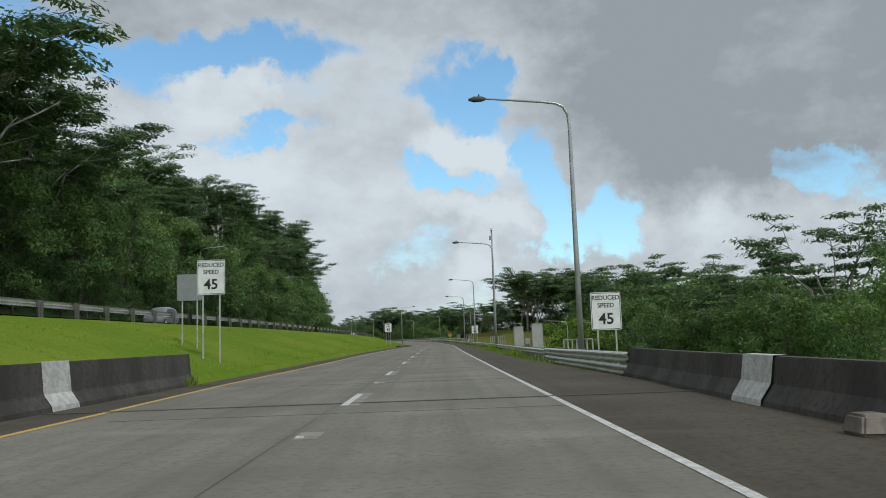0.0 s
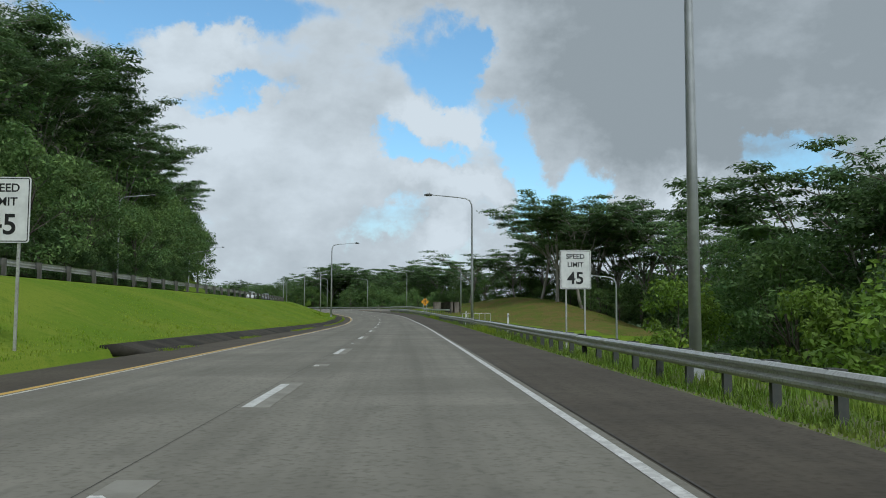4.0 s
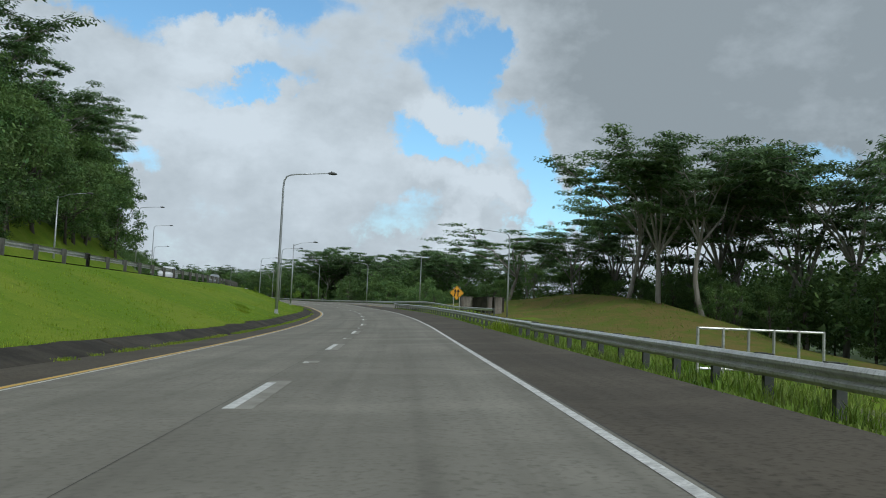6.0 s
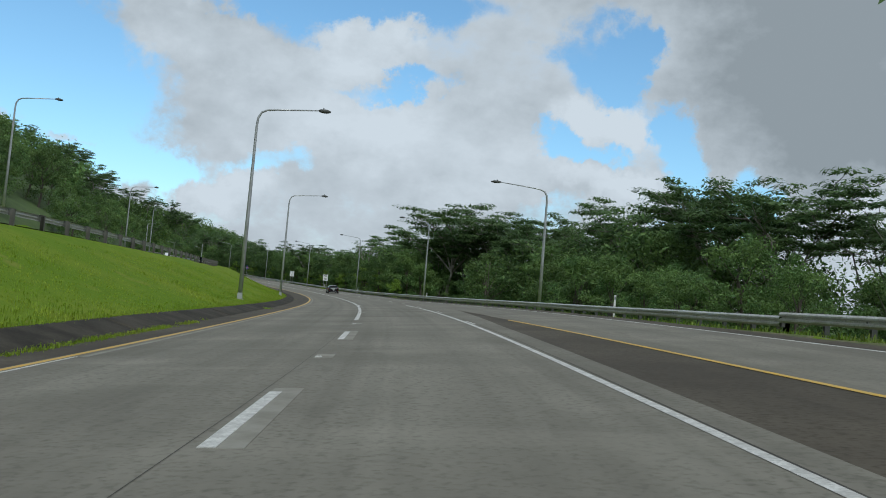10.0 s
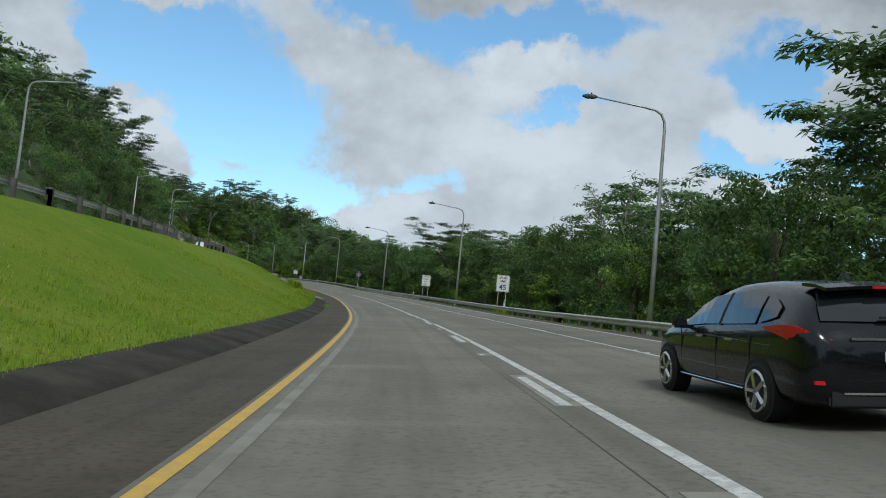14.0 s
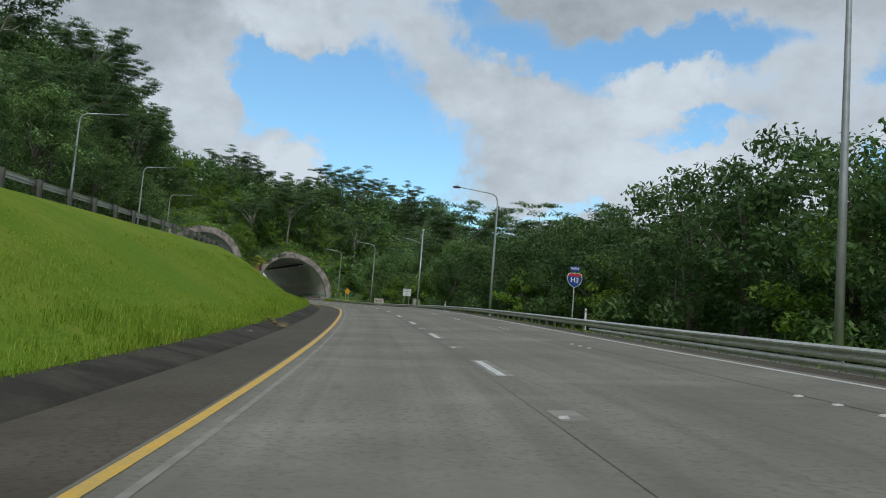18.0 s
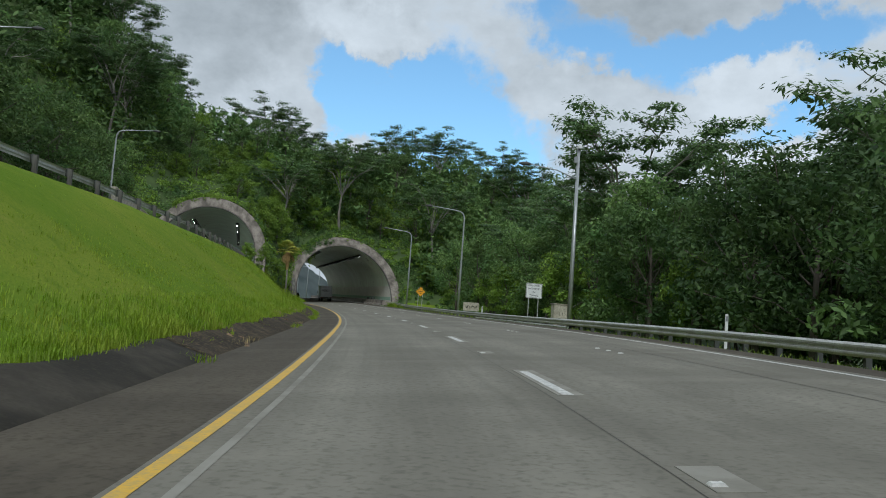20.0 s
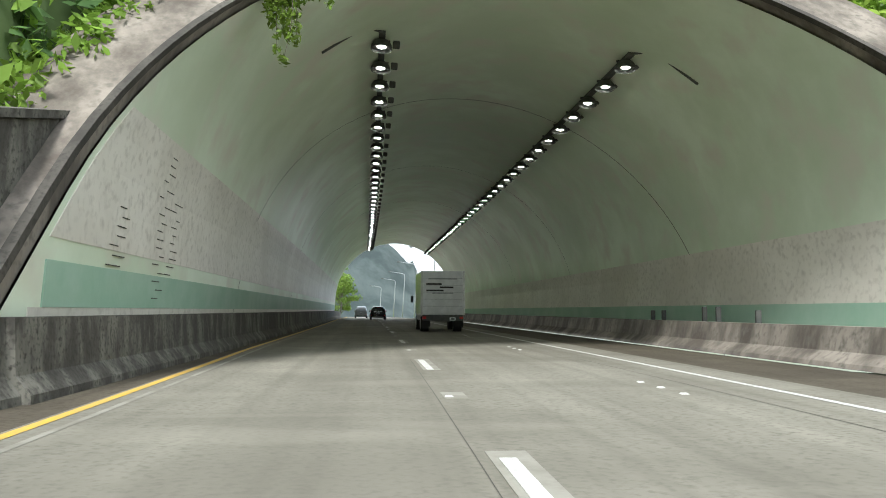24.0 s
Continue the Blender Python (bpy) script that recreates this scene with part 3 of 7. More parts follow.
def part(name, shape, material, parent, label="", soft=False, bevel=0.0, m=None):
    """One mesh under a thing, or under a part of it."""
    data = shape if isinstance(shape, bpy.types.Mesh) else shape.mesh(name, material, soft, bevel)
    ob = new(name, data)
    ob.parent = parent
    if m is not None:
        ob.matrix_basis = m
    if label:
        ob["label"] = label
    return ob


def thing(name, label, category, m=None, group="", kind=""):
    ob = new(name)
    ob.empty_display_size = 0.3
    if m is not None:
        ob.matrix_basis = m
    return tagged(ob, label, category, group, kind)


def upright(s, l, h=0.0, yaw=0.0):
    """A pose at a place of the plan: y ahead along the road, x to the right, z straight up."""
    p = at(s, l, h)
    return pose(p.x, p.y, p.z, 0, 0, turn_at(s) + yaw)


def on_road(s, l, h=0.0):
    """The same, leaning with the banked road."""
    slope = math.degrees(math.atan((float(place(s + 2, l)[2]) - float(place(s - 2, l)[2])) / 4))
    return upright(s, l, float(rise_of(s, l)) + h) @ pose(0, 0, 0, slope, -float(tab(TILTS, s)), 0)


def on_ground(s, l, yaw=0.0, sink=0.0):
    return upright(s, l, float(ground_over(s, l)) - sink, yaw)


def big_mesh(name, verts, faces, material):
    """A large mesh from arrays, with faces of one size."""
    me = bpy.data.meshes.new(name)
    n, k = faces.shape
    me.vertices.add(len(verts))
    me.vertices.foreach_set("co", np.asarray(verts, np.float32).ravel())
    me.loops.add(n * k)
    me.loops.foreach_set("vertex_index", faces.astype(np.int32).ravel())
    me.polygons.add(n)
    me.polygons.foreach_set("loop_start", np.arange(0, n * k, k, dtype=np.int32))
    me.update(calc_edges=True)
    me.materials.append(material)
    return me


def plan_uv(me, s, l):
    """Stores station and offset of every corner as the plan's coordinates."""
    lay = me.uv_layers.new(name="plan")
    idx = np.empty(len(me.loops), np.int32)
    me.loops.foreach_get("vertex_index", idx)
    lay.data.foreach_set("uv", np.stack([l[idx], s[idx]], 1).astype(np.float32).ravel())


def strip(name, s0, s1, cols, material, parent=None, h=0.0, step=4.0, lift=None):
    """A ribbon of road between stations: columns are offsets, or tables of them."""
    ss = np.linspace(s0, s1, max(2, int((s1 - s0) / step) + 1))
    ls = [np.full_like(ss, c) if isinstance(c, (int, float)) else tab(c, ss) for c in cols]
    pts = np.stack([place(ss, l, rise_of(ss, l) + h + (0 if lift is None else lift)) for l in ls], 1)
    n = len(cols)
    i, j = np.meshgrid(np.arange(len(ss) - 1), np.arange(n - 1), indexing="ij")
    k = (i * n + j).ravel()
    me = big_mesh(name, pts.reshape(-1, 3), np.stack([k, k + 1, k + n + 1, k + n], 1), material)
    plan_uv(me, np.repeat(ss, n), np.stack(ls, 1).ravel())
    ob = new(name, me)
    ob.parent = parent
    return ob


# ---- ground ----
rows_s = np.unique(np.concatenate([np.arange(-400, 0, 20), np.arange(0, 740, 5), np.arange(740, 890, 1.0), np.arange(890, 1000, 6), np.arange(1000, 1601, 30)]))
cols_l = np.unique(np.concatenate([[-420, -340, -260, -200, -160, -130, -105, -85, -70, -58, -50, -44, -39, -35, -32], np.arange(-31, -9.9, 0.9), np.arange(-9.5, -6.6, 0.45), np.arange(-6.6, -4.95, 0.11), [-4, -2], np.arange(-0.5, 5.1, 1.0), np.arange(5.5, 14.1, 0.5), [15, 17, 19, 22, 25, 28, 32, 36, 41, 47, 55, 65, 80, 100, 130, 180, 260, 400, 700, 1400]]))
SS, LL = np.meshgrid(rows_s, cols_l, indexing="ij")
HH = ground_over(SS, LL)
rough = np.array([noise.noise(Vector((s * 0.07, l * 0.12, 0))) for s, l in zip(SS.ravel(), LL.ravel())]).reshape(SS.shape)
away = np.maximum(np.clip(tab(LEFT_EDGE, SS) - 0.8 - LL, 0, 6), np.clip(LL - tab(PAVED, SS) - 0.5, 0, 6)) / 6
flat_up = (LL - tab(DRIFT, SS) < -15.5) & (LL - tab(DRIFT, SS) > -28.8)
HH = HH + np.where(flat_up, 0, rough * away * (0.35 + 1.2 * smooth(np.abs(LL), 30, 90)))
pts = place(SS, LL, HH)
nl = len(cols_l)
gi, gj = np.meshgrid(np.arange(len(rows_s) - 1), np.arange(nl - 1), indexing="ij")
keep = np.ones(gi.shape, bool)
corner = np.stack([HH[:-1, :-1], HH[1:, :-1], HH[:-1, 1:], HH[1:, 1:]])
jump = corner.max(0) - corner.min(0)
ms, ml = (SS[:-1, :-1] + SS[1:, 1:]) / 2, (LL[:-1, :-1] + LL[1:, 1:]) / 2
for c, r, z, s0, s1, rake in ((TUN_L, TUN_R, TUN_C, TUN_S0, TUN_S1, RAKE), (UP_L, UP_R, UP_C, UP_S0, UP_S1, UP_RAKE)):
    face = s0 + rake * (z + np.sqrt(np.clip((r + 1.7) ** 2 - (ml - c) ** 2, 0, None))) + 0.8
    keep &= ~((np.abs(ml - c) < r + 0.65) & (np.abs(ms - face) < 4.0) & (jump > 1.8))
    keep &= ~((np.abs(ml - c) < r + 1.3) & (np.abs(ms - s1) < 3.2) & (jump > 1.8))
k = (gi * nl + gj)[keep]
ground_mesh = big_mesh("ground", pts.reshape(-1, 3), np.stack([k, k + 1, k + nl + 1, k + nl], 1), M_GRASS)
ground_mesh.shade_smooth()
ground_mesh.materials.append(M_HILL)
km, kl = ms[keep], ml[keep]
wooded = ((kl < -30) & ((km < 262) | (km > 430))) | ((kl < -37) & (km < 430)) | ((kl < -50) & (km < 1000)) | (kl > np.where(km < 330, 44, 17)) | ((km > 757.5 + 11 * smooth(kl, -13, -7)) & (km < 1000) & ((kl < -6.5) | (kl > 8) | (km > 778)))
shrubby = np.where(wooded & (km > 756) & (km < 868))[0]
face_mid = pts.reshape(-1, 3)[np.stack([k, k + 1, k + nl + 1, k + nl], 1)]
ground_mesh.materials.append(M_DRYGRASS)
ground_mesh.materials.append(M_VERGE)
mound = ((km - 303) / 50) ** 2 + ((kl - 37) / 21) ** 2 < 1 + 0.35 * np.sin(km * 0.31 + kl * 0.2)
ground_mesh.polygons.foreach_set("material_index", np.where(mound, 2, np.where((kl > tab(PAVED, km) - 0.2) & (kl < tab(PAVED, km) + 3.2) & (km < 770), 3, wooded)).astype(np.int32))
ground = tagged(new("ground", ground_mesh), "grassy embankments and wooded hillsides beside the highway", "ground", kind="structure")

# ---- roads ----
road = thing("road", "worn grey concrete highway lanes with faded paint", "road", kind="structure")
LANES_R = [(-400, 3.75), (38, 3.62), (70, 3.45), (235, 3.56), (262, 3.36), (285, 3.4), (305, 3.7), (340, 4.1), (372, 5.2), (400, 5.6), (770, 5.3), (1600, 5.3)]
YEL_IN = [(s, l - 0.12) for s, l in YELLOW]
strip("lanes", -400, 1600, [YEL_IN, -1.8, 0.0, 1.85, LANES_R], M_LANES, road, 0.0, 4.0)
strip("ramp_lane", 298, 400, [[(298, 7.5), (318, 6.4), (345, 5.05), (372, 4.4), (400, 4.4)], [(298, 10.5), (330, 9.6), (360, 7.9), (400, 5.4)]], M_LANES, road, 0.0015)
strip("left_shoulder", -400, 1600, [LEFT_EDGE, YEL_IN], M_EDGEROAD, road, -0.004)
strip("right_shoulder", -400, 1600, [LANES_R, PAVED], M_EDGEROAD, road, -0.004)


def line(s0, s1, l, wide, material, label, h=0.005):
    l = l if not isinstance(l, (int, float)) else [(-400, l), (1600, l)]
    ob = strip("painted_line", s0, s1, [[(s, a - wide / 2) for s, a in l], [(s, a + wide / 2) for s, a in l]], material, road, h, 3.0)
    ob["label"] = label


line(-400, 1600, YELLOW, 0.13, M_YELLOW_PAINT, "solid yellow edge line")
line(60, 330, [(s, l + 0.15) for s, l in YELLOW], 0.07, M_WHITE_PAINT, "thin white line beside the yellow one", 0.004)
line(330, 545, [(s, l + 0.27) for s, l in YELLOW], 0.13, M_OLD_PAINT, "faded ghost of an older edge line", 0.004)
line(545, 1000, [(s, l + 0.3) for s, l in YELLOW], 0.08, M_OLD_PAINT, "faded ghost of an older edge line", 0.004)
line(-400, 372, [(-400, 3.57), (14, 3.58), (40, 3.52), (70, 3.33), (110, 3.35), (166, 3.35), (215, 3.45), (230, 3.5), (262, 3.35), (293, 3.42), (315, 3.5), (372, 3.1)], 0.11, M_WHITE_PAINT, "solid white edge line")
line(345, 556, [(345, -0.2), (388, -0.15), (410, -0.12), (450, 0.16), (463, 0.15), (487, -0.02), (515, -0.12), (556, -0.06)], 0.14, M_WHITE_PAINT, "solid white lane line")
line(400, 1600, [(400, 5.45), (518, 5.22), (587, 5.15), (678, 5.08), (710, 4.88), (741, 4.28), (771, 4.42), (800, 4.35), (1600, 4.35)], 0.12, M_WHITE_PAINT, "solid white edge line")
line(318, 345, [(300, 7.2), (318, 6.35), (345, 5.0)], 0.12, M_YELLOW_PAINT, "yellow edge line of the entry ramp")
line(300, 400, [(300, 10.4), (330, 9.6), (360, 7.9), (400, 5.35)], 0.12, M_WHITE_PAINT, "white edge line of the entry ramp")
line(440, 556, [(440, 3.5), (515, 3.15), (556, 3.1)], 0.1, M_WHITE_PAINT, "thin worn lane line", 0.004)

dash_shape = Shape().box((0, 0, 0), (0.13, 3.05, 0.006)).mesh("lane_dash", M_WHITE_PAINT)
ghost_shape = Shape().box((0, 0, 0), (0.32, 3.4, 0.006)).mesh("dash_ghost", M_OLD_PAINT)
stud_patch = Shape().box((0, 0, 0), (0.3, 0.75, 0.006)).mesh("marker_patch", M_OLD_PAINT)
stud_shape = Shape().box((0, 0, 0.008), (0.11, 0.1, 0.02), taper=0.7).mesh("road_marker", M_WHITE_PAINT)
DASH_SIDE = [(-400, -0.1), (17, -0.1), (76, -0.17), (170, -0.15), (234, -0.02), (262, -0.22), (297, -0.22), (312, -0.28), (340, -0.12), (515, -0.12), (578, 0.08), (600, 0), (680, 0.03), (710, -0.1), (741, -0.18), (780, -0.12), (1600, -0.1)]
DASH_SHIFT = [(-400, 0.0), (150, 0.0), (238, 2.3), (300, 3.7), (453, -1.2), (549, -3.3), (682, -4.6), (742, -5.8), (1600, -5.8)]
for k in range(-5, 81):
    s = 16.2 + 12.19 * k
    s += float(tab(DASH_SHIFT, s))
    side = float(tab(DASH_SIDE, s))
    if not 345 < s + 6 < 372:
        part("dash_ghost", ghost_shape, None, road, m=on_road(s + 0.15, 0.06 + side, 0.003))
        part("lane_dash", dash_shape, None, road, m=on_road(s, (0.03 if s > 340 else -0.04) + side, 0.0075))
    part("marker_patch", stud_patch, None, road, m=on_road(s + 6.1, 0.05 + side, 0.003))
    part("road_marker", stud_shape, None, road, m=on_road(s + 5.9, -0.03 + side, 0.006))
    if s > 330:
        for k in range(3):
            part("road_marker", stud_shape, None, road, m=on_road(s + 6.1 + k * 0.9, 2.95 if s > 600 else 3.45, 0.0))
joints = Shape()
for s in np.arange(-60, 34, 9.14):
    for l0, l1 in ((-3.7, 0), (0, 3.66)):
        m = on_road(s, (l0 + l1) / 2, 0.002)
        joints.box((0, 0, 0), (l1 - l0 - 0.1, 0.018, 0.004), m)
part("slab_joints", joints, M_JOINT, road)
CRACK = DASH_SIDE
strip("lengthwise_joint", -100, 780, [[(s, a - 0.2) for s, a in CRACK], [(s, a - 0.191) for s, a in CRACK]], M_JOINT, road, 0.003)
strip("lengthwise_joint", -100, 780, [3.52, 3.54], M_JOINT, road, 0.003)

upper_road = thing("upper_road", "grey roadway of the opposite direction on the bank above", "road", kind="structure")
us = np.arange(-400, 1600, 6.0)
up_pts = np.stack([place(us, l, tab(UPPER, us) + 0.12) for l in (-28.2 + tab(DRIFT, us), -22 + tab(DRIFT, us), -17.0 + tab(DRIFT, us))], 1)
ui, uj = np.meshgrid(np.arange(len(us) - 1), np.arange(2), indexing="ij")
k = (ui * 3 + uj).ravel()
part("carriageway", big_mesh("carriageway", up_pts.reshape(-1, 3), np.stack([k, k + 1, k + 4, k + 3], 1), M_SHOULDER), None, upper_road)

# kerb of dark asphalt at the foot of the grass
kerb = thing("kerb", "low dark stained asphalt kerb, broken and overgrown", "kerb", kind="structure")
WORN = [(-400, 1.0), (340, 1.0), (372, 0.16), (500, 0.16), (520, 0.7), (545, 0.7), (565, 0.2), (612, 0.25), (640, 1.0), (1600, 1.0)]   # how broken it is
for s0 in np.arange(150, 740, 12.5):
    ss = np.linspace(s0, min(s0 + 12.45, 745.5), 34)
    secs = []
    for q, l, h, k in zip(ss, tab(LEFT_EDGE, ss), tab(CURB, ss), tab(WORN, ss)):
        b = float(rise_of(q, l))
        w = k * 0.08 * (noise.noise(Vector((q * 0.5, 3, 1))) + 0.9 * noise.noise(Vector((q * 1.9, 5, 1))))
        h *= 1 + k * (0.5 * noise.noise(Vector((q * 0.33, 8, 2))) + 0.22 * noise.noise(Vector((q * 1.4, 2, 6))))
        h = max(h, 0.05 + 0.15 * k)
        n1, n2 = k * noise.noise(Vector((q * 2.3, 1, 4))), k * noise.noise(Vector((q * 3.1, 6, 4)))
        rows = ((0.14, -0.06, 0, n2), (0.06, 0.01, 0, n2), (-0.14, 0.03 + 0.25 * h, n1, n2), (-BERM * 0.45, 0.05 + 0.48 * h, n2, n1), (-BERM * 0.7, 0.06 + 0.74 * h, n1, w), (-BERM * 0.88, 0.07 + 0.92 * h, w, w), (-BERM * 1.0, 0.05 + h, w, w), (-BERM - 0.3, h + 0.02, 0, 0), (-BERM - 0.3, -0.1, 0, 0))
        secs.append([at(q, l + a + 0.05 * n, b + z + 0.02 * m) for a, z, n, m in rows])
    part("kerb_section", Shape().sweep(secs, True), M_PORTAL if 524 < s0 < 530 else M_SOILKERB if s0 > 640 else M_KERB, kerb, soft=True)


# ---- lamps ----
def street_lamp(style):
    """A tall tapered pole with its arm towards -x (the road on its left) and a flat lantern."""
    ob = thing("street_lamp", "tall tapered aluminium street lamp with a long bent arm", "street lamp", group="street lamps")
    if style == "bent":
        path = [(0, 0, 0), (0, 0, 5), (0, 0, 10.4), (-0.04, 0, 10.9), (-0.22, 0, 11.25), (-0.55, 0, 11.42), (-1.1, 0, 11.5), (-3.6, 0, 11.72)]
        rad = [0.13, 0.11, 0.075, 0.07, 0.065, 0.06, 0.055, 0.035]
        part("pole", Shape().tube(path, rad, 10), M_POLE, ob, soft=True)
        end = (-3.95, 0, 11.72)
    else:
        part("pole", Shape().tube([(0, 0, 0), (0, 0, 5), (0, 0, 10.9)], [0.12, 0.1, 0.065], 10), M_POLE, ob, soft=True)
        part("arm", Shape().tube([(0, 0, 10.7), (-1.3, 0, 11.25), (-3.0, 0, 11.5)], [0.05, 0.04, 0.03], 8), M_POLE, ob, soft=True)
        end = (-3.3, 0, 11.5)
    head = part("lantern", Shape().tube([(end[0] + 0.4, 0, end[2]), (end[0] + 0.25, 0, end[2]), (end[0] - 0.1, 0, end[2] - 0.01), (end[0] - 0.35, 0, end[2] - 0.02)], [0.05, 0.11, 0.13, 0.05], 10), M_DARKPOST, ob, "dark oval lantern", soft=True)
    part("photocell", Shape().tube([(end[0] + 0.1, 0, end[2] + 0.1), (end[0] + 0.1, 0, end[2] + 0.2)], [0.04, 0.035], 8), M_DARKPOST, head)
    part("base_plate", Shape().box((0, 0, 0.02), (0.42, 0.42, 0.05)), M_STEEL, ob, bevel=0.01)
    part("transformer_base", Shape().box((0, 0, 0.22), (0.3, 0.3, 0.36), taper=0.85), M_POLE, ob, bevel=0.02)
    return ob


lamp_a, lamp_b = street_lamp("bent"), street_lamp("straight")
RIGHT_LAMPS = [(34.6, 7.5), (143.5, 7.6), (199.8, 8.2), (430.1, 12.9), (483.2, 11.2), (538.0, 10.3), (591.6, 10.0), (645.0, 10.2), (721.7, 10.1), (755.5, 9.8)]
LEFT_LAMPS = [(257.8, -7.2), (366.5, -7.2), (411.7, -6.7)]
UPPER_LAMPS = [(58, -31.5), (114, -31.5), (170, -31.6), (228, -31.5), (460, -31), (512, -30), (562, -30), (608, -28.6), (653, -28.8), (689, -28), (723.4, -26.6)]
first = {"bent": True, "straight": True}


def put_lamp(style, m):
    src = lamp_a if style == "bent" else lamp_b
    if first[style]:
        first[style] = False
        src.matrix_basis = m
        return src
    return copy_thing(src, m)


for s, l, h in ((106, 24, -9.3), (146, 24, -8.0), (206, 23, -6.9), (293, 19.3, -0.6)):
    put_lamp("bent", upright(s, l, h))
for s, l in RIGHT_LAMPS:
    put_lamp("bent", on_ground(s, l, 0, 0.03))
for s, l in LEFT_LAMPS:
    put_lamp("bent", on_ground(s, l, 180, 0.03))
put_lamp("straight", on_ground(318.5, -7.9, 180, 0.03)).scale = (1, 1, 0.86)
for s, l in ((336.3, 15.6), (376.0, 13.2)):
    put_lamp("bent", on_ground(s, l, 0, 0.03)).scale = (1, 1, 0.82)
for s, l in ((88.5, 7.5), (682.5, 9.9)):
    tall = put_lamp("straight" if s > 600 else "bent", on_ground(s, l, 0, 0.03))
    tall["label"] = "street lamp on a tall mast that carries a small camera"
    part("mast", Shape().tube([(0, 0.06, 0), (0, 0.06, 6), (0, 0.06, 12.9)], [0.15, 0.12, 0.085], 10), M_POLE, tall, soft=True)
    cam_box = part("camera_housing", Shape().box((0, -0.05, 13.0), (0.24, 0.4, 0.24)), M_SIGNWHITE, tall, "white camera housing", bevel=0.03)
    part("junction_box", Shape().box((-0.16, 0.06, 12.1), (0.2, 0.22, 0.45)), M_CABINET, tall, bevel=0.02)
for s, l in UPPER_LAMPS:
    put_lamp("bent" if s != 562 else "straight", on_ground(s, l, 180, 0.05))
put_lamp("straight", upright(284.8, -33.4, 1.9, 180))
put_lamp("bent", upright(346.6, -34.2, 4.6, 180))
put_lamp("bent", upright(402.8, -33.7, 5.6, 180))

# ---- guardrails ----
W_BEAM = [(0.0, -0.155), (0.04, -0.15), (0.085, -0.1), (0.085, -0.06), (0.02, -0.02), (0.02, 0.02), (0.085, 0.06), (0.085, 0.1), (0.04, 0.15), (0.0, 0.155)]
stout_post = Shape().box((0, 0, 0.28), (0.17, 0.17, 0.84)).mesh("post", M_GREYWOOD)
post_mesh = Shape().box((0, 0, 0.28), (0.14, 0.11, 0.86)).mesh("post", M_DARKPOST)
block_mesh = Shape().box((0, 0, 0), (0.16, 0.11, 0.34)).mesh("spacer", M_DARKPOST)


def guardrail(s0, s1, offs, side, label, upper=False, rows=(0.55,)):
    """A steel beam on posts; side -1: its face looks to the left."""
    n = max(2, int(round((s1 - s0) / 3.81)))
    ss = np.linspace(s0, s1, n + 1)
    base = lambda q, l: float(tab(UPPER, q)) + 0.1 if upper else max(float(ground_over(q, l)) + 0.02, float(rise_of(q, l)) - 0.42)
    l0 = [float(tab(offs, q)) for q in ss]
    hs = [base(q, l) for q, l in zip(ss, l0)]
    hs = [sum(hs[max(0, i - 2):i + 3]) / len(hs[max(0, i - 2):i + 3]) for i in range(len(hs))]
    origin = at(s0, l0[0], hs[0])
    ob = thing("guardrail", label, "guardrail", Matrix.Translation(origin), "guardrails")
    for row in rows:
        secs = [[at(q, l + side * a, h + row + b) - origin for a, b in W_BEAM] + [at(q, l + side * (a - 0.012), h + row + b) - origin for a, b in W_BEAM[::-1]] for q, l, h in zip(ss, l0, hs)]
        part("beam", Shape().sweep(secs, True), M_STEEL, ob, soft=False)
    per = 1 if upper else 2
    for i in range(per * n + 1):
        q = s0 + (s1 - s0) * i / (per * n)
        l, h = float(np.interp(q, ss, l0)), float(np.interp(q, ss, hs))
        m = Matrix.Translation(-origin) @ upright(q, l - side * 0.17, h)
        part("post", stout_post if upper else post_mesh, None, ob, m=m)
        part("spacer", block_mesh, None, ob, m=Matrix.Translation(-origin) @ upright(q, l - side * 0.06, h + rows[0]))
    return ob


R_RAIL = [(0, 6.5), (22, 6.6), (40, 6.7), (60, 6.9), (90, 7.0), (230, 7.0), (280, 6.6), (306, 6.35)]
for s0, s1, beams in ((22, 40, 2), (40, 96, 1), (96, 152, 1), (152, 186, 1), (186, 222, 1), (222, 265, 1), (265, 306, 1)):
    guardrail(s0, s1, R_RAIL, -1, "galvanised W-beam guardrail on dark posts beside the shoulder", rows=(0.55, 0.2)[:beams])
OUT_RAIL = [(240, 19.0), (290, 14.6), (319, 13.4), (340, 12.2), (400, 9.6), (440, 8.6), (500, 8.2), (720, 7.9), (772, 9.8)]
for s0, s1, beams in ((283, 290, 1), (290, 340, 1), (340, 390, 1), (390, 440, 1), (440, 490, 1), (490, 550, 1), (550, 608, 2), (608, 676, 1), (676, 702, 2), (702, 740, 1), (740, 771, 1)):
    guardrail(s0, s1, OUT_RAIL, -1, "galvanised W-beam guardrail on dark posts along the verge", rows=(0.55, 0.2)[:beams])
UP_RAIL = [(-400, -16.6), (620, -16.6), (750, -14.2), (1600, -14.2)]
for s0 in range(0, 760, 60):
    guardrail(s0, min(s0 + 60, 761), UP_RAIL, -1, "weathered guardrail on thick posts above the grass bank", True)


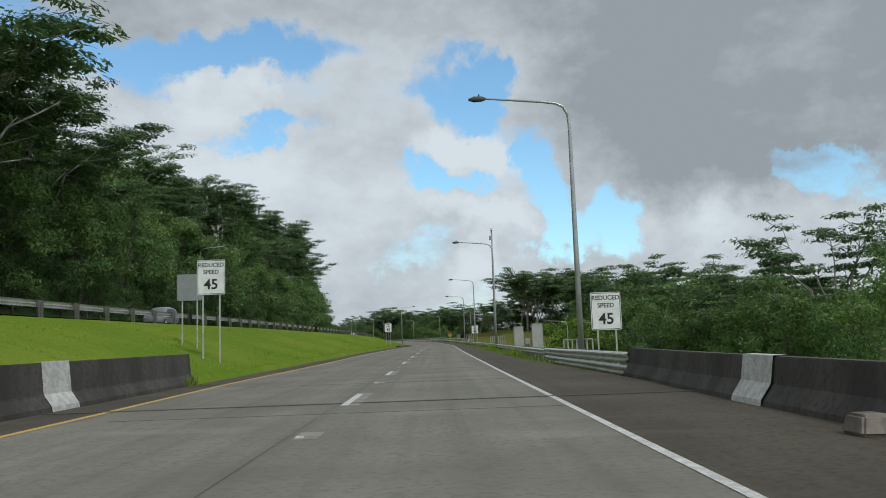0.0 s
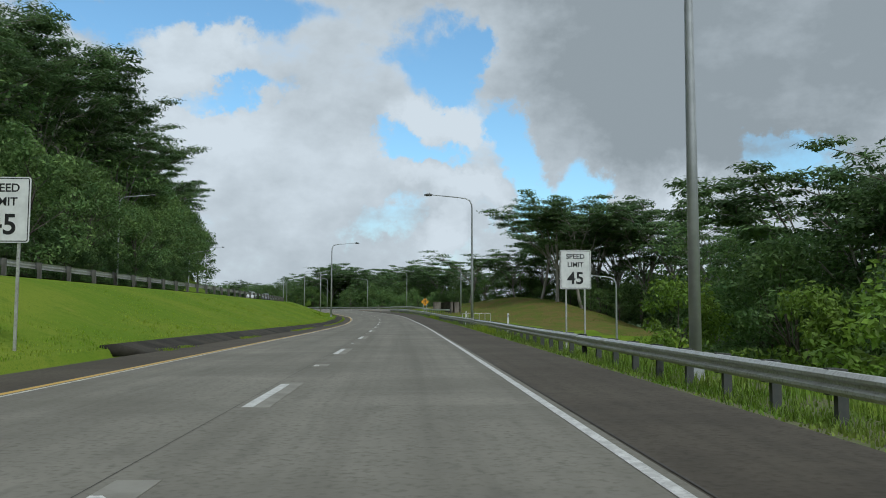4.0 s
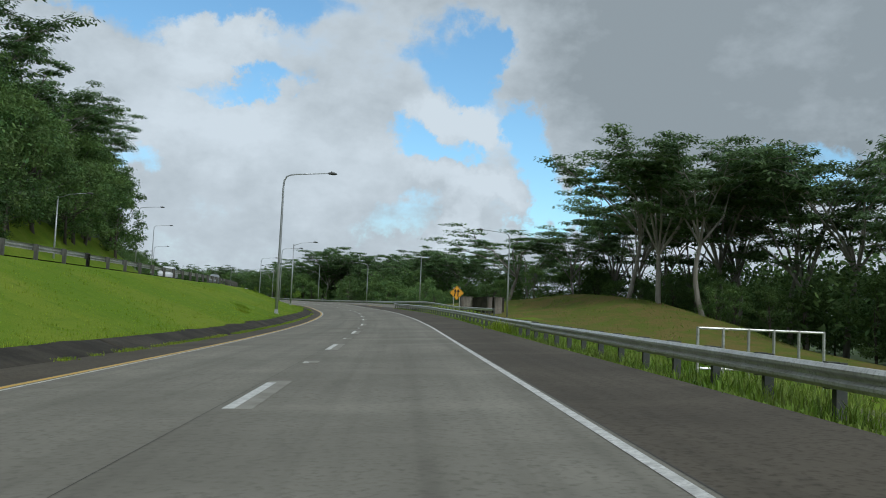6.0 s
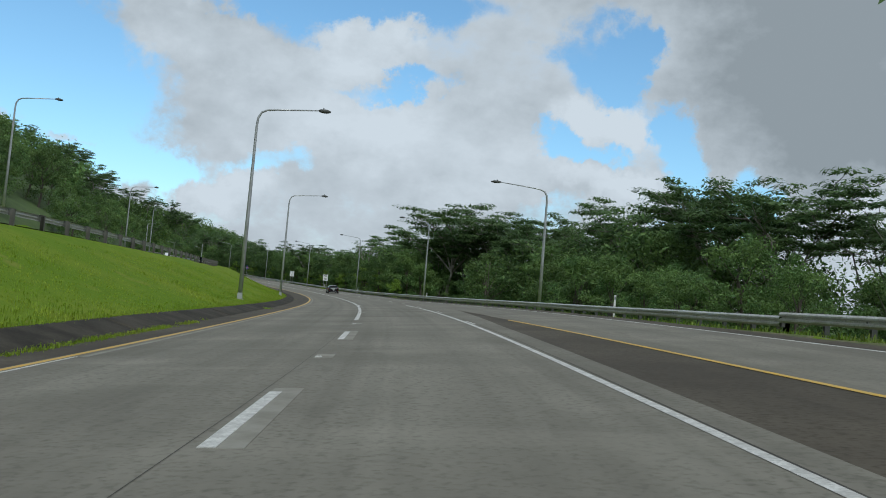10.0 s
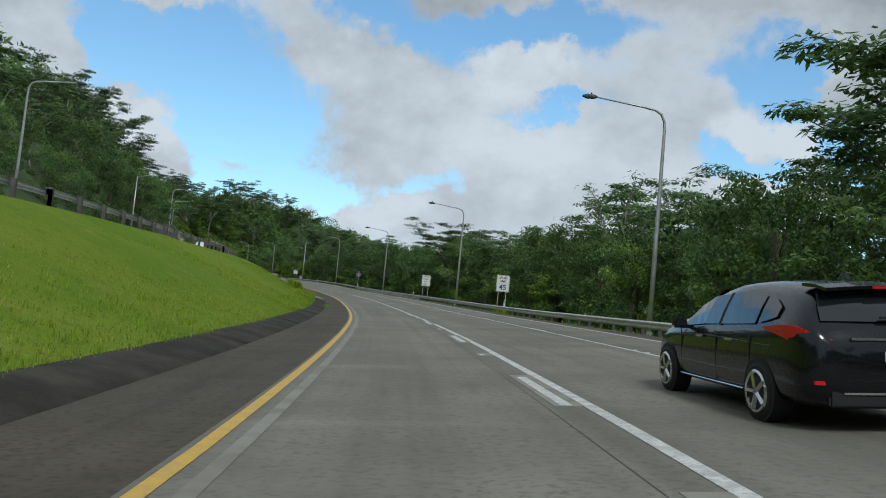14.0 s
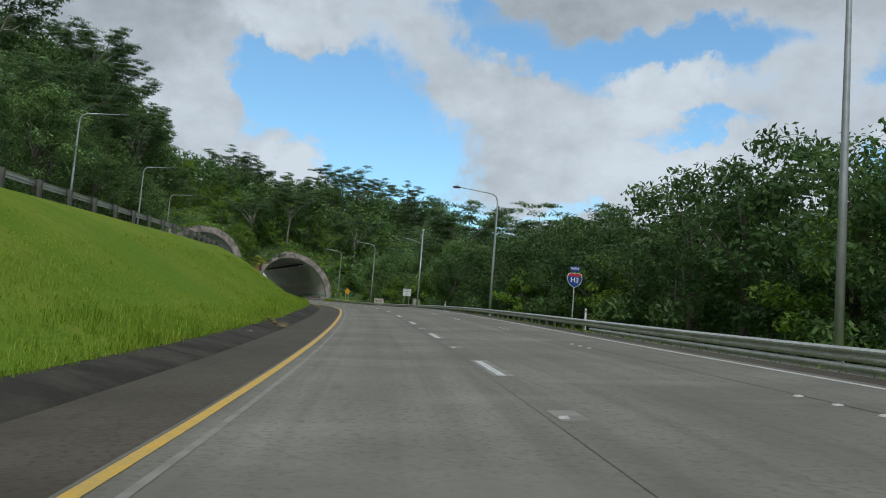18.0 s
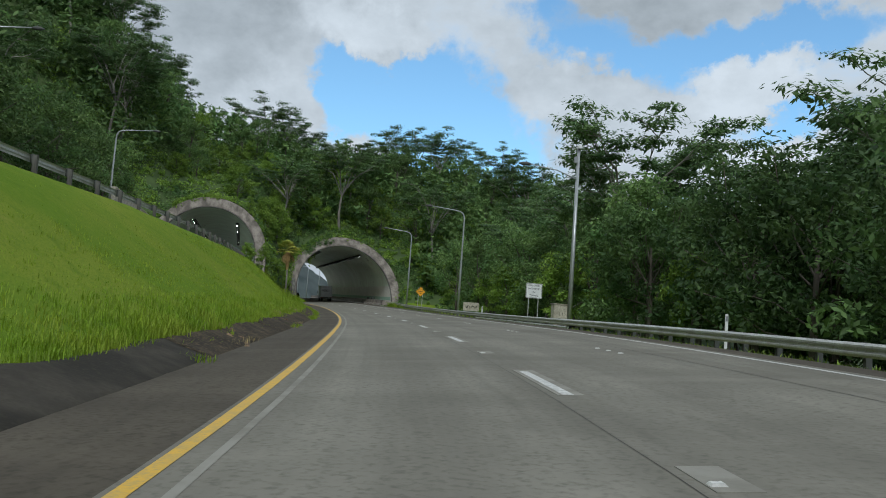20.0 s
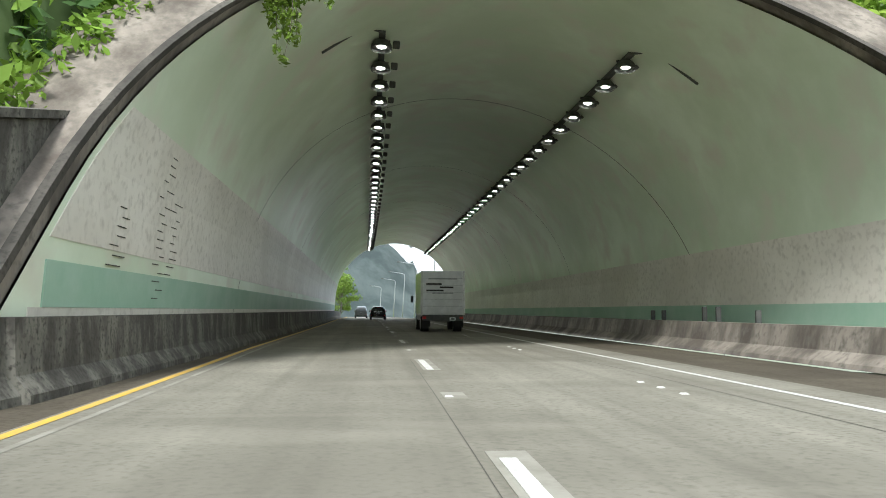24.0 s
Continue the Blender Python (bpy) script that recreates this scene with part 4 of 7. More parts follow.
# ---- concrete parapets of the bridge ----
def parapet(s0, s1, offs, side, high, mark, label):
    """A safety-shaped wall with one stretch of it painted white."""
    prof = [(0, 0), (0.02, 0.1), (0.18, 0.33), (0.24, high), (0.45, high), (0.45, 0)]
    o = at((s0 + s1) / 2, float(tab(offs, (s0 + s1) / 2)))
    ob = thing("concrete_barrier", label, "barrier", Matrix.Translation(o), "bridge parapets")
    ss = np.linspace(s0, s1, 10)
    spot = lambda q, a, b: at(q, float(tab(offs, q)) + side * a, float(rise_of(q, float(tab(offs, q)))) + b) - o
    part("wall", Shape().sweep([[spot(q, a, b - 0.03) for a, b in prof] for q in ss], True), M_BARRIER, ob, bevel=0.015)
    part("painted_block", Shape().sweep([[spot(q, a - 0.012, b * 1.01 - 0.02) for a, b in prof[:-1]] for q in (mark - 0.6, mark, mark + 0.6)]), M_WHITE_PAINT, ob, "white painted stretch")


parapet(-40, 25.5, [(-40, -5.85), (60, -5.85)], -1, 0.95, 16.6, "dark weathered concrete bridge barrier with a white painted block")
parapet(-40, 22.0, [(-40, 5.9), (9, 6.05), (14, 6.1), (22, 6.4)], 1, 0.72, 12.4, "dark weathered concrete bridge barrier with a white painted block")
joint = Shape().box((0, 0, 0), (12.6, 0.16, 0.012), on_road(15.2, 0.65, 0.004))
part("bridge_joint", joint, M_JOINT, road)


# ---- tunnels ----
def tunnel(name, s0, s1, c, r, z, rake, base, label):
    """A lined round bore with a thick weathered ring at its portal, which leans back with the hill."""
    ob = thing(name, label, "tunnel", kind="structure")
    angles = np.linspace(0, math.pi, 41)

    def rim(rad, shift=0.0, t=0.0, low=-0.3):
        rows = [(c + rad * math.cos(a), z + rad * math.sin(a)) for a in angles]
        rows = [(c + rad, base + low)] + rows + [(c - rad, base + low)]
        return [at((s0 + rake * h + shift) * (1 - t) + s1 * t, l, h) for l, h in rows]

    part("lining", Shape().sweep([rim(r, 0.3, t) for t in np.linspace(0, 1, 17)]), M_LINING, ob, "pale painted tunnel lining", soft=True)
    part("shell", Shape().sweep([rim(r + 0.5, 0.6, t) for t in np.linspace(0, 1, 9)]), M_PORTAL, ob)
    part("exit_ring", Shape().sweep([rim(r, 0, 1.0), rim(r + 1.6, 0, 1.0)]), M_PORTAL, ob)
    secs = [rim(r + 0.06, 0.35), rim(r + 0.06, -0.25), rim(r + 1.6, -0.25), rim(r + 1.75, 2.0), rim(r + 0.5, 2.0)]
    n, blocks = len(secs[0]), 11
    edges = [0] + [1 + int(round(i * (n - 3) / blocks)) for i in range(blocks + 1)] + [n - 1]
    for i, (a, b) in enumerate(zip(edges[:-1], edges[1:])):
        sh = Shape()
        for j in range(a, b):
            sh.add([secs[q][k] for q in range(5) for k in (j, j + 1)], [(0, 1, 3, 2), (2, 3, 5, 4), (4, 5, 7, 6), (6, 7, 9, 8)])
        part("ring_segment", sh, M_PORTAL, ob, "streaked weathered concrete" if i == 0 else "")
    part("ring_lip", Shape().sweep([rim(r - 0.01, -0.1), rim(r - 0.01, -0.3), rim(r + 0.13, -0.3), rim(r + 0.13, -0.1)]), M_BARRIER, ob)
    # seams between the lining's sections
    for t in (0.16, 0.34, 0.52, 0.7, 0.86):
        part("seam", Shape().sweep([rim(r - 0.012, 0.3, t), rim(r - 0.012, 0.36, t)]), M_JOINT, ob)
    return ob


main_tunnel = tunnel("tunnel_main", TUN_S0, TUN_S1, TUN_L, TUN_R, TUN_C, RAKE, -0.6, "wide round road tunnel with a weathered concrete portal ring")
tunnel("tunnel_upper", UP_S0, UP_S1, UP_L, UP_R, UP_C, UP_RAKE, 3.4, "round tunnel of the upper roadway with a mossy concrete ring")

# ledges, barriers and bands along the main bore
def along(name, s0, s1, rows, material, parent, label="", step=4.0, tilt=True):
    ss = np.linspace(s0, s1, max(2, int((s1 - s0) / step)))
    secs = [[at(q, l, h + (float(rise_of(q, l)) if tilt else 0)) for l, h in rows] for q in ss]
    return part(name, Shape().sweep(secs, True), material, parent, label)


LB = TUN_L - TUN_R
RB = TUN_L + TUN_R
# left barrier: its stains and the weaker light there both darken the concrete colour
along("safety_barrier", TUN_S0 + 1, TUN_S1 + 30, [(LB + 0.5, -0.1), (LB + 0.47, 0.1), (LB + 0.28, 0.32), (LB + 0.2, 1.0), (LB - 0.1, 1.0), (LB - 0.1, -0.1)], M_LICHEN, main_tunnel, "stained concrete safety barrier, darkened for the weaker light on it")
along("safety_barrier", TUN_S0 - 2, TUN_S1 + 30, [(RB - 2.3, 0), (RB - 2.25, 0.1), (RB - 2.0, 0.3), (RB - 1.9, 0.8), (RB - 1.6, 0.8), (RB - 1.6, 0.55), (RB, 0.55), (RB, 0)], M_PORTAL, main_tunnel, "stained concrete safety barrier, darkened for the weaker light on it with a walkway behind it")
for lo, hi, side in ((1.12, 1.75, -1), (0.75, 1.3, 1)):
    rows = [(TUN_L + side * (TUN_R - 0.02), lo), (TUN_L + side * (TUN_R - 0.02), hi), (TUN_L + side * (TUN_R + 0.05), hi), (TUN_L + side * (TUN_R + 0.05), lo)]
    along("painted_band", TUN_S0 + 2.2, TUN_S1, rows, M_GREENBAND, main_tunnel, "pale green painted band")
    high = [hi, 2.4, 3.0, 3.6, 4.1 if side < 0 else 3.7]
    secs = []
    for t in np.linspace(0, 1, 30):
        near = [((TUN_S0 + RAKE * h + 0.5) * (1 - t) + TUN_S1 * t, math.sqrt(TUN_R ** 2 - max(0, h - TUN_C) ** 2), h) for h in high]
        secs.append([at(q, TUN_L + side * (w - 0.014), h) for q, w, h in near] + [at(q, TUN_L + side * (w + 0.06), h) for q, w, h in near[::-1]])
    part("tiled_band", Shape().sweep(secs, True), M_TILE, main_tunnel, "beige tiled band")
    secs = [[at(q, TUN_L + side * (TUN_R - k), h + float(rise_of(q, TUN_L + side * TUN_R))) for k, h in ((0.012, 0.5), (0.012, lo), (-0.05, lo), (-0.05, 0.5))] for q in np.linspace(TUN_S0 + 1.8, TUN_S1, 24)]
    part("tile_footing", Shape().sweep(secs, True), M_TILE, main_tunnel, "beige tiled band")
# courses of fallen tiles that show the dark bed behind them
trng = np.random.default_rng(8)
for q0, n in ((775.6, 7), (778.2, 18), (779.1, 10)):
    for i in range(n):
        h = 1.0 + 0.165 * i + (0.5 if n < 12 else 0)
        q, d = q0 + trng.normal() * 0.1 + (0.2 if i % 2 else 0), trng.uniform(0.12, 0.34)
        if q - TUN_S0 < h + 0.8:
            continue
        w = TUN_L - math.sqrt(TUN_R ** 2 - max(0, h - TUN_C) ** 2) + 0.03
        part("bare_course", Shape().sweep([[at(a, w, h), at(a, w, h + 0.016), at(a, w - 0.03, h + 0.016), at(a, w - 0.03, h)] for a in (q - d, q + d)], True), M_BARRIER, main_tunnel, "dark bed where tiles have fallen" if i == 0 else "")

M_GLOW = lamp_glow("tunnel_light", (1.0, 0.95, 0.78), 14.0)
fixture = thing("tunnel_light", "round floodlight on a dark bracket under the tunnel ceiling", "tunnel light", group="tunnel ceiling lights")
part("housing", Shape().tube([(0, 0, 0.2), (0, 0, 0.14), (0, -0.02, 0.02), (0, -0.03, -0.1)], [0.1, 0.24, 0.31, 0.33], 14, False), M_DARKPOST, fixture, soft=True)
part("reflector", Shape().tube([(0, -0.03, -0.015), (0, -0.03, -0.025)], [0.28, 0.28], 14), M_DARKPOST, fixture)
part("glass", Shape().tube([(0, -0.04, -0.03), (0, -0.04, -0.042)], [0.14, 0.13], 14), M_GLOW, fixture, "glowing lens")
part("ballast", Shape().box((0.44, 0.1, 0.12), (0.22, 0.26, 0.18)), M_DARKPOST, fixture, bevel=0.02)
part("bracket", Shape().box((0, 0.1, 0.2), (0.5, 0.05, 0.06)).box((0.22, 0.05, 0.08), (0.03, 0.1, 0.26)).box((-0.22, 0.05, 0.08), (0.03, 0.1, 0.26)), M_DARKPOST, fixture)
lit = True
for s in np.arange(TUN_S0 + 15.2, TUN_S1 - 2, 2.2):
    for l in (TUN_L - 3.75, TUN_L + 3.75):
        h = TUN_C + math.sqrt(TUN_R ** 2 - 3.75 ** 2) - 0.3
        m = upright(s, l, h)
        if lit:
            fixture.matrix_basis, lit = m, False
        else:
            copy_thing(fixture, m)
for l in (TUN_L - 3.75, TUN_L + 3.75):
    h = TUN_C + math.sqrt(TUN_R ** 2 - 3.75 ** 2) - 0.06
    pts = [at(s, l, h) for s in np.linspace(TUN_S0 + 14.6, TUN_S1 - 2, 8)]
    ob = thing("cable_tray", "dark cable tray under the tunnel ceiling", "cable tray", Matrix.Translation(pts[0]))
    part("tray", Shape().sweep([[p - pts[0] + Vector(d) for d in ((-0.07, -0.07, 0.05), (0.07, 0.07, 0.05), (0.07, 0.07, -0.05), (-0.07, -0.07, -0.05))] for p in pts], True), M_DARKPOST, ob)
    side = 1 if l > TUN_L else -1
    part("conduit", Shape().tube([Vector((0, 0, 0)), at(TUN_S0 + 14.0, l + side * 0.5, h - 0.1) - pts[0], at(TUN_S0 + 13.4, l + side * 1.6, TUN_C + math.sqrt(TUN_R ** 2 - 5.35 ** 2) - 0.05) - pts[0]], [0.04] * 3, 6), M_DARKPOST, ob)
for s in np.arange(UP_S0 + 20, UP_S1 - 20, 2.6):
    for l in (UP_L - 3.6, UP_L + 3.6):
        copy_thing(fixture, upright(s, l, UP_C + math.sqrt(UP_R ** 2 - 3.6 ** 2) - 0.3))
# posts on the walkway
for i, s in enumerate((782.5, 785.0, 786.0, 789.5, 790.6)):
    ob = thing("walkway_post", "rusty steel stub post on the tunnel walkway", "post", on_road(s, RB - 1.2, 0.5), "walkway posts")
    part("stub", Shape().box((0, 0, 0.35), (0.14, 0.1, 0.75 if i in (1, 2) else 0.55)), M_DARKPOST, ob, bevel=0.01)


# ---- signs ----
def text_shape(words, size, m, name="lettering", heavy=0.0):
    cu = bpy.data.curves.new(name, "FONT")
    cu.body, cu.size, cu.align_x, cu.align_y, cu.extrude, cu.offset = words, size, "CENTER", "CENTER", 0.002, heavy
    ob = bpy.data.objects.new(name, cu)
    me = bpy.data.meshes.new_from_object(ob)
    bpy.data.objects.remove(ob)
    me.transform(m)
    return me


def rounded(w, h, r, d, n=4):
    """A flat plate in the xz plane with rounded corners, d thick."""
    pts = []
    for cx, cz, a0 in ((w / 2 - r, h / 2 - r, 0), (-w / 2 + r, h / 2 - r, 90), (-w / 2 + r, -h / 2 + r, 180), (w / 2 - r, -h / 2 + r, 270)):
        pts += [(cx + r * math.cos(radians(a0 + 90 * i / n)), cz + r * math.sin(radians(a0 + 90 * i / n))) for i in range(n + 1)]
    return Shape().sweep([[(x, -d / 2, z) for x, z in pts], [(x, d / 2, z) for x, z in pts]], True)


def border(w, h, r, t):
    o = rounded(w, h, r, 0.001).v
    i = rounded(w - 2 * t, h - 2 * t, max(0.01, r - t), 0.001).v
    n = len(o) // 2
    return Shape().add([o[k] for k in range(n)] + [i[k] for k in range(n)], [(k, (k + 1) % n, n + (k + 1) % n, n + k) for k in range(n)])


UPTEXT = pose(0, -0.014, 0, 90, 0, 0)


def sign(m, w, h, top, lines, label, colour=None, ink=None, diamond=False, legs=2, back=False, leg_low=2.0):
    """A plate on posts that faces back along the road; lines: words, letter height, height on the plate."""
    ob = thing("road_sign", label, "road sign", m)
    mid = top - h / 2
    tilt = pose(0, 0, mid, 0, 45 if diamond else 0, 0)
    if diamond:
        tilt = pose(0, 0, top - w * 0.707, 0, 45, 0)
        mid = top - w * 0.707
    plate = part("plate", rounded(w, h, 0.06, 0.02), colour or M_SIGNWHITE, ob, m=tilt)
    part("border", border(w - 0.05, h - 0.05, 0.05, 0.022), ink or M_SIGNBLACK, plate, m=pose(0, -0.0125, 0))
    for words, size, z, *heavy in lines:
        me = text_shape(words, size, UPTEXT, heavy=heavy[0] if heavy else 0.0)
        me.materials.append(ink or M_SIGNBLACK)
        ob2 = new("lettering", me)
        ob2.parent = ob
        ob2.matrix_basis = pose(0, 0, mid + z)
    for x in ((-w * 0.3, w * 0.3) if legs == 2 else (0,)):
        part("leg", Shape().box((x, 0.05, (top - 0.1 - leg_low) / 2 + 0), (0.06, 0.06, top - 0.1 + leg_low)), M_STEEL, ob, bevel=0.005)
    return ob


SPEED = [("SPEED", 0.27, 0.5, 0.004), ("LIMIT", 0.27, 0.18, 0.004), ("45", 0.66, -0.36, 0.012)]
REDUCED = [("REDUCED", 0.25, 0.53, 0.004), ("SPEED", 0.25, 0.22, 0.004), ("45", 0.62, -0.33, 0.012)]


def sign_at(s, l, top, *args, **kw):
    z = float(ground_over(s, l))
    yaw = kw.pop("yaw", 0)
    return sign(upright(s, l, z, yaw), args[0], args[1], top - z, *args[2:], **kw)


sign_at(33.3, 8.35, 2.75, 1.22, 1.52, REDUCED, "white reduced speed 45 sign on two steel legs beyond the guardrail")
sign_at(40.5, -10.6, 4.7, 1.22, 1.3, [], "plain grey back of a sign that faces the other way", colour=M_SIGNBACK, ink=M_SIGNBACK)
sign_at(36.0, -8.3, 4.9, 1.22, 1.52, REDUCED, "white reduced speed 45 sign on two legs in the grass median")
sign_at(158.5, 8.3, 3.55, 1.22, 1.52, SPEED, "white speed limit 45 sign behind the guardrail")
sign_at(146, -7.6, 4.2, 1.22, 1.52, SPEED, "white speed limit 45 sign on the grass median")
sign_at(517.8, 10.7, 3.65, 1.22, 1.52, SPEED, "white speed limit 45 sign beyond the guardrail")
sign_at(558.6, 10.4, 3.75, 1.22, 1.52, [("SLOWER", 0.24, 0.54), ("TRAFFIC", 0.24, 0.2), ("KEEP", 0.24, -0.15), ("RIGHT", 0.24, -0.5)], "white slower traffic keep-to-one-side sign on two legs")
sign_at(694.6, 10.7, 3.25, 1.22, 1.1, [("EXPLOSIVES", 0.17, 0.38), ("PROHIBITED", 0.17, 0.13), ("IN", 0.17, -0.11), ("TUNNEL", 0.17, -0.36)], "white explosives prohibited in tunnel sign on two legs")
merge = sign_at(263.9, 8.2, 3.1, 0.92, 0.92, [], "orange diamond merging lanes sign on a post", colour=M_SIGNYELLOW, diamond=True, legs=2)
right_arrow = Shape().add([(0.06, 0, -0.34), (0.16, 0, -0.34), (0.16, 0, 0.1), (0.26, 0, 0.1), (0.11, 0, 0.34), (-0.04, 0, 0.1), (0.06, 0, 0.1)], [(0, 1, 2, 3, 4, 5, 6)])
left_arrow = Shape().add([(-0.26, 0, -0.34), (-0.16, 0, -0.34), (-0.1, 0, -0.02), (-0.1, 0, 0.1), (-0.02, 0, 0.1), (-0.15, 0, 0.34), (-0.28, 0, 0.1), (-0.2, 0, 0.1), (-0.2, 0, -0.02)], [tuple(range(9))])
for bent in (right_arrow, left_arrow):
    part("arrow", bent, M_SIGNBLACK, merge, "black arrow", m=pose(0, -0.014, 3.1 - float(ground_over(263.9, 8.2)) - 0.65))
sign_at(746.5, 10.1, 3.45, 0.95, 0.95, [("LANE ENDS", 0.13, 0.24), ("MERGE", 0.2, 0.02), ("LEFT", 0.2, -0.22)], "yellow diamond lane ends sign on two legs", colour=M_SIGNYELLOW, diamond=True)
# route shield
zg = float(ground_over(619.3, 10.2))
shield = thing("road_sign", "blue and red interstate shield sign on a single post", "road sign", upright(619.3, 10.2, zg))
top = 3.7 - zg
part("leg", Shape().box((0, 0.05, top / 2 - 0.3), (0.06, 0.06, top + 0.6)), M_STEEL, shield)
part("plate", rounded(0.62, 0.31, 0.04, 0.02), M_SIGNBLUE, shield, m=pose(0, 0, top))
curve = [(-0.38, 0.3), (-0.2, 0.36), (0, 0.32), (0.2, 0.36), (0.38, 0.3), (0.44, 0.05), (0.36, -0.22), (0.2, -0.38), (0, -0.48), (-0.2, -0.38), (-0.36, -0.22), (-0.44, 0.05)]
part("shield_rim", Shape().sweep([[(x * 1.07, y, z * 1.07) for x, z in curve] for y in (-0.006, 0.01)], True), M_SIGNWHITE, shield, m=pose(0, 0, top - 0.62))
part("shield", Shape().sweep([[(x, y, z) for x, z in curve] for y in (-0.014, 0.0)], True), M_SIGNBLUE, shield, m=pose(0, 0, top - 0.62))
part("crown_band", Shape().sweep([[(x, y, z) for x, z in curve[:5] + [(0.41, 0.17), (-0.41, 0.17)]] for y in (-0.019, -0.012)], True), M_SIGNRED, shield, m=pose(0, 0, top - 0.62))
for words, size, z in (("WEST", 0.2, top), ("H3", 0.42, top - 0.68)):
    me = text_shape(words, size, pose(0, -0.022, 0, 90, 0, 0), heavy=0.006)
    me.materials.append(M_SIGNWHITE)
    ob = new("lettering", me)
    ob.parent, ob.matrix_basis = shield, pose(0, 0, z)


# ---- trees ----
def leaves(clumps, rng, size, n, up=0.6, slim=0.42):
    """Diamond leaves scattered through flattened clumps: rows of centre and radii."""
    out = []
    for c, rad in clumps:
        d = rng.normal(size=(n, 3))
        d /= np.linalg.norm(d, axis=1)[:, None]
        p = np.array(c) + d * (rng.random((n, 1)) ** 0.4) * np.array(rad)
        nm = rng.normal(size=(n, 3)) * (1 - up) + np.array([0, 0, up]) + d * 0.45
        nm /= np.linalg.norm(nm, axis=1)[:, None]
        a = np.cross(nm, rng.normal(size=(n, 3)))
        a /= np.linalg.norm(a, axis=1)[:, None] + 1e-9
        b = np.cross(nm, a)
        k = size * (0.55 + 0.9 * rng.random((n, 1)))
        out.append(np.stack([p - a * k, p - b * k * slim, p + a * k, p + b * k * slim], 1))
    v = np.concatenate(out).reshape(-1, 3)
    return v, np.arange(len(v)).reshape(-1, 4)


def limb(sh, p, q, r0, r1, rng, bend=0.12, n=4, sides=6):
    p, q = Vector(p), Vector(q)
    off = Vector(rng.normal(size=3)) * (q - p).length * bend
    pts = [p.lerp(q, t) + off * math.sin(math.pi * t) for t in np.linspace(0, 1, n)]
    sh.tube(pts, list(np.linspace(r0, r1, n)), sides, False)
    return pts


def albizia(seed, h, spread, n=80, size=0.27):
    """A tall pale tree: limbs rise in a fan and carry a wide umbrella of thin, level plates of leaves with gaps between them."""
    rng = np.random.default_rng(seed)
    sh, clumps = Shape(), []
    fork = h * rng.uniform(0.26, 0.4)
    lean = rng.normal(size=2) * 0.5
    top = Vector((lean[0], lean[1], fork))
    limb(sh, (0, 0, -0.5), top, 0.028 * h * 0.55, 0.2 * h / 20, rng, 0.03, 5, 8)
    k = int(rng.integers(6, 9))
    for i in range(k):
        a = 2 * math.pi * (i + rng.uniform(-0.35, 0.35)) / k
        share = rng.uniform(0.3, 0.95)
        out = spread * share
        end = Vector((math.cos(a) * out, math.sin(a) * out, h * (1 - 0.26 * share * share) * rng.uniform(0.88, 0.98)))
        rise = Vector((math.cos(a) * out * 0.42, math.sin(a) * out * 0.42, fork + (end.z - fork) * 0.6))
        low = limb(sh, top, rise, 0.14 * h / 20, 0.085, rng, 0.05, 3)
        pts = limb(sh, rise, end, 0.085, 0.035, rng, 0.06, 4)
        for j, base in enumerate((low[1], pts[0], pts[1], pts[1], pts[2], pts[2], pts[3])):
            if j == 0 and rng.random() < 0.45:
                continue
            b = a + rng.uniform(-1.25, 1.25)
            reach = spread * rng.uniform(0.16, 0.36)
            tip = base + Vector((math.cos(b) * reach, math.sin(b) * reach, h * rng.uniform(0.01, 0.07)))
            limb(sh, base, tip, 0.05, 0.018, rng, 0.1, 3, 5)
            wide = spread * rng.uniform(0.15, 0.25)
            clumps.append((tip, (wide, wide * rng.uniform(0.7, 1.0), rng.uniform(0.2, 0.38))))
            clumps.append((tip.lerp(base, 0.45) + Vector((rng.normal() * 0.6, rng.normal() * 0.6, rng.uniform(0.15, 0.8))), (wide * 0.8, wide * 0.8, 0.25)))
        clumps.append((end + Vector((0, 0, 0.3)), (spread * 0.22, spread * 0.2, 0.35)))
    v, f = leaves(clumps, rng, size, n, 0.8, 0.34)
    return sh, v, f


def broadleaf(seed, h, spread, n=60, size=0.23, low=0.12):
    """A round, dense tree or shrub of many overlapping clumps down to near the ground."""
    rng = np.random.default_rng(seed)
    sh, clumps = Shape(), []
    limb(sh, (0, 0, -0.5), (rng.normal() * 0.3, rng.normal() * 0.3, h * 0.6), 0.03 * h * 0.5 + 0.05, 0.07, rng, 0.05, 5, 7)
    for i in range(34):
        t = low + (1 - low) * rng.random() ** 0.8
        a = rng.uniform(0, 2 * math.pi)
        w = spread * (0.35 + 0.65 * math.sin(math.pi * min(1, t * 0.85 + 0.12))) * rng.uniform(0.35, 1.0)
        c = Vector((math.cos(a) * w, math.sin(a) * w, h * t * 0.95))
        if i % 3 == 0:
            limb(sh, (0, 0, max(0.3, c.z * 0.55)), c, 0.06, 0.02, rng, 0.08, 3, 5)
        r = spread * rng.uniform(0.2, 0.36)
        clumps.append((c, (r, r, r * rng.uniform(0.5, 0.8))))
    v, f = leaves(clumps, rng, size, n, 0.45)
    return sh, v, f


def make_tree(name, made, bark, leaf, label):
    sh, v, f = made
    ob = thing(name, label, "tree", group="roadside trees")
    part("trunk", sh, bark, ob, soft=True)
    part("crown", big_mesh("crown", v, f, leaf), None, ob)
    return ob


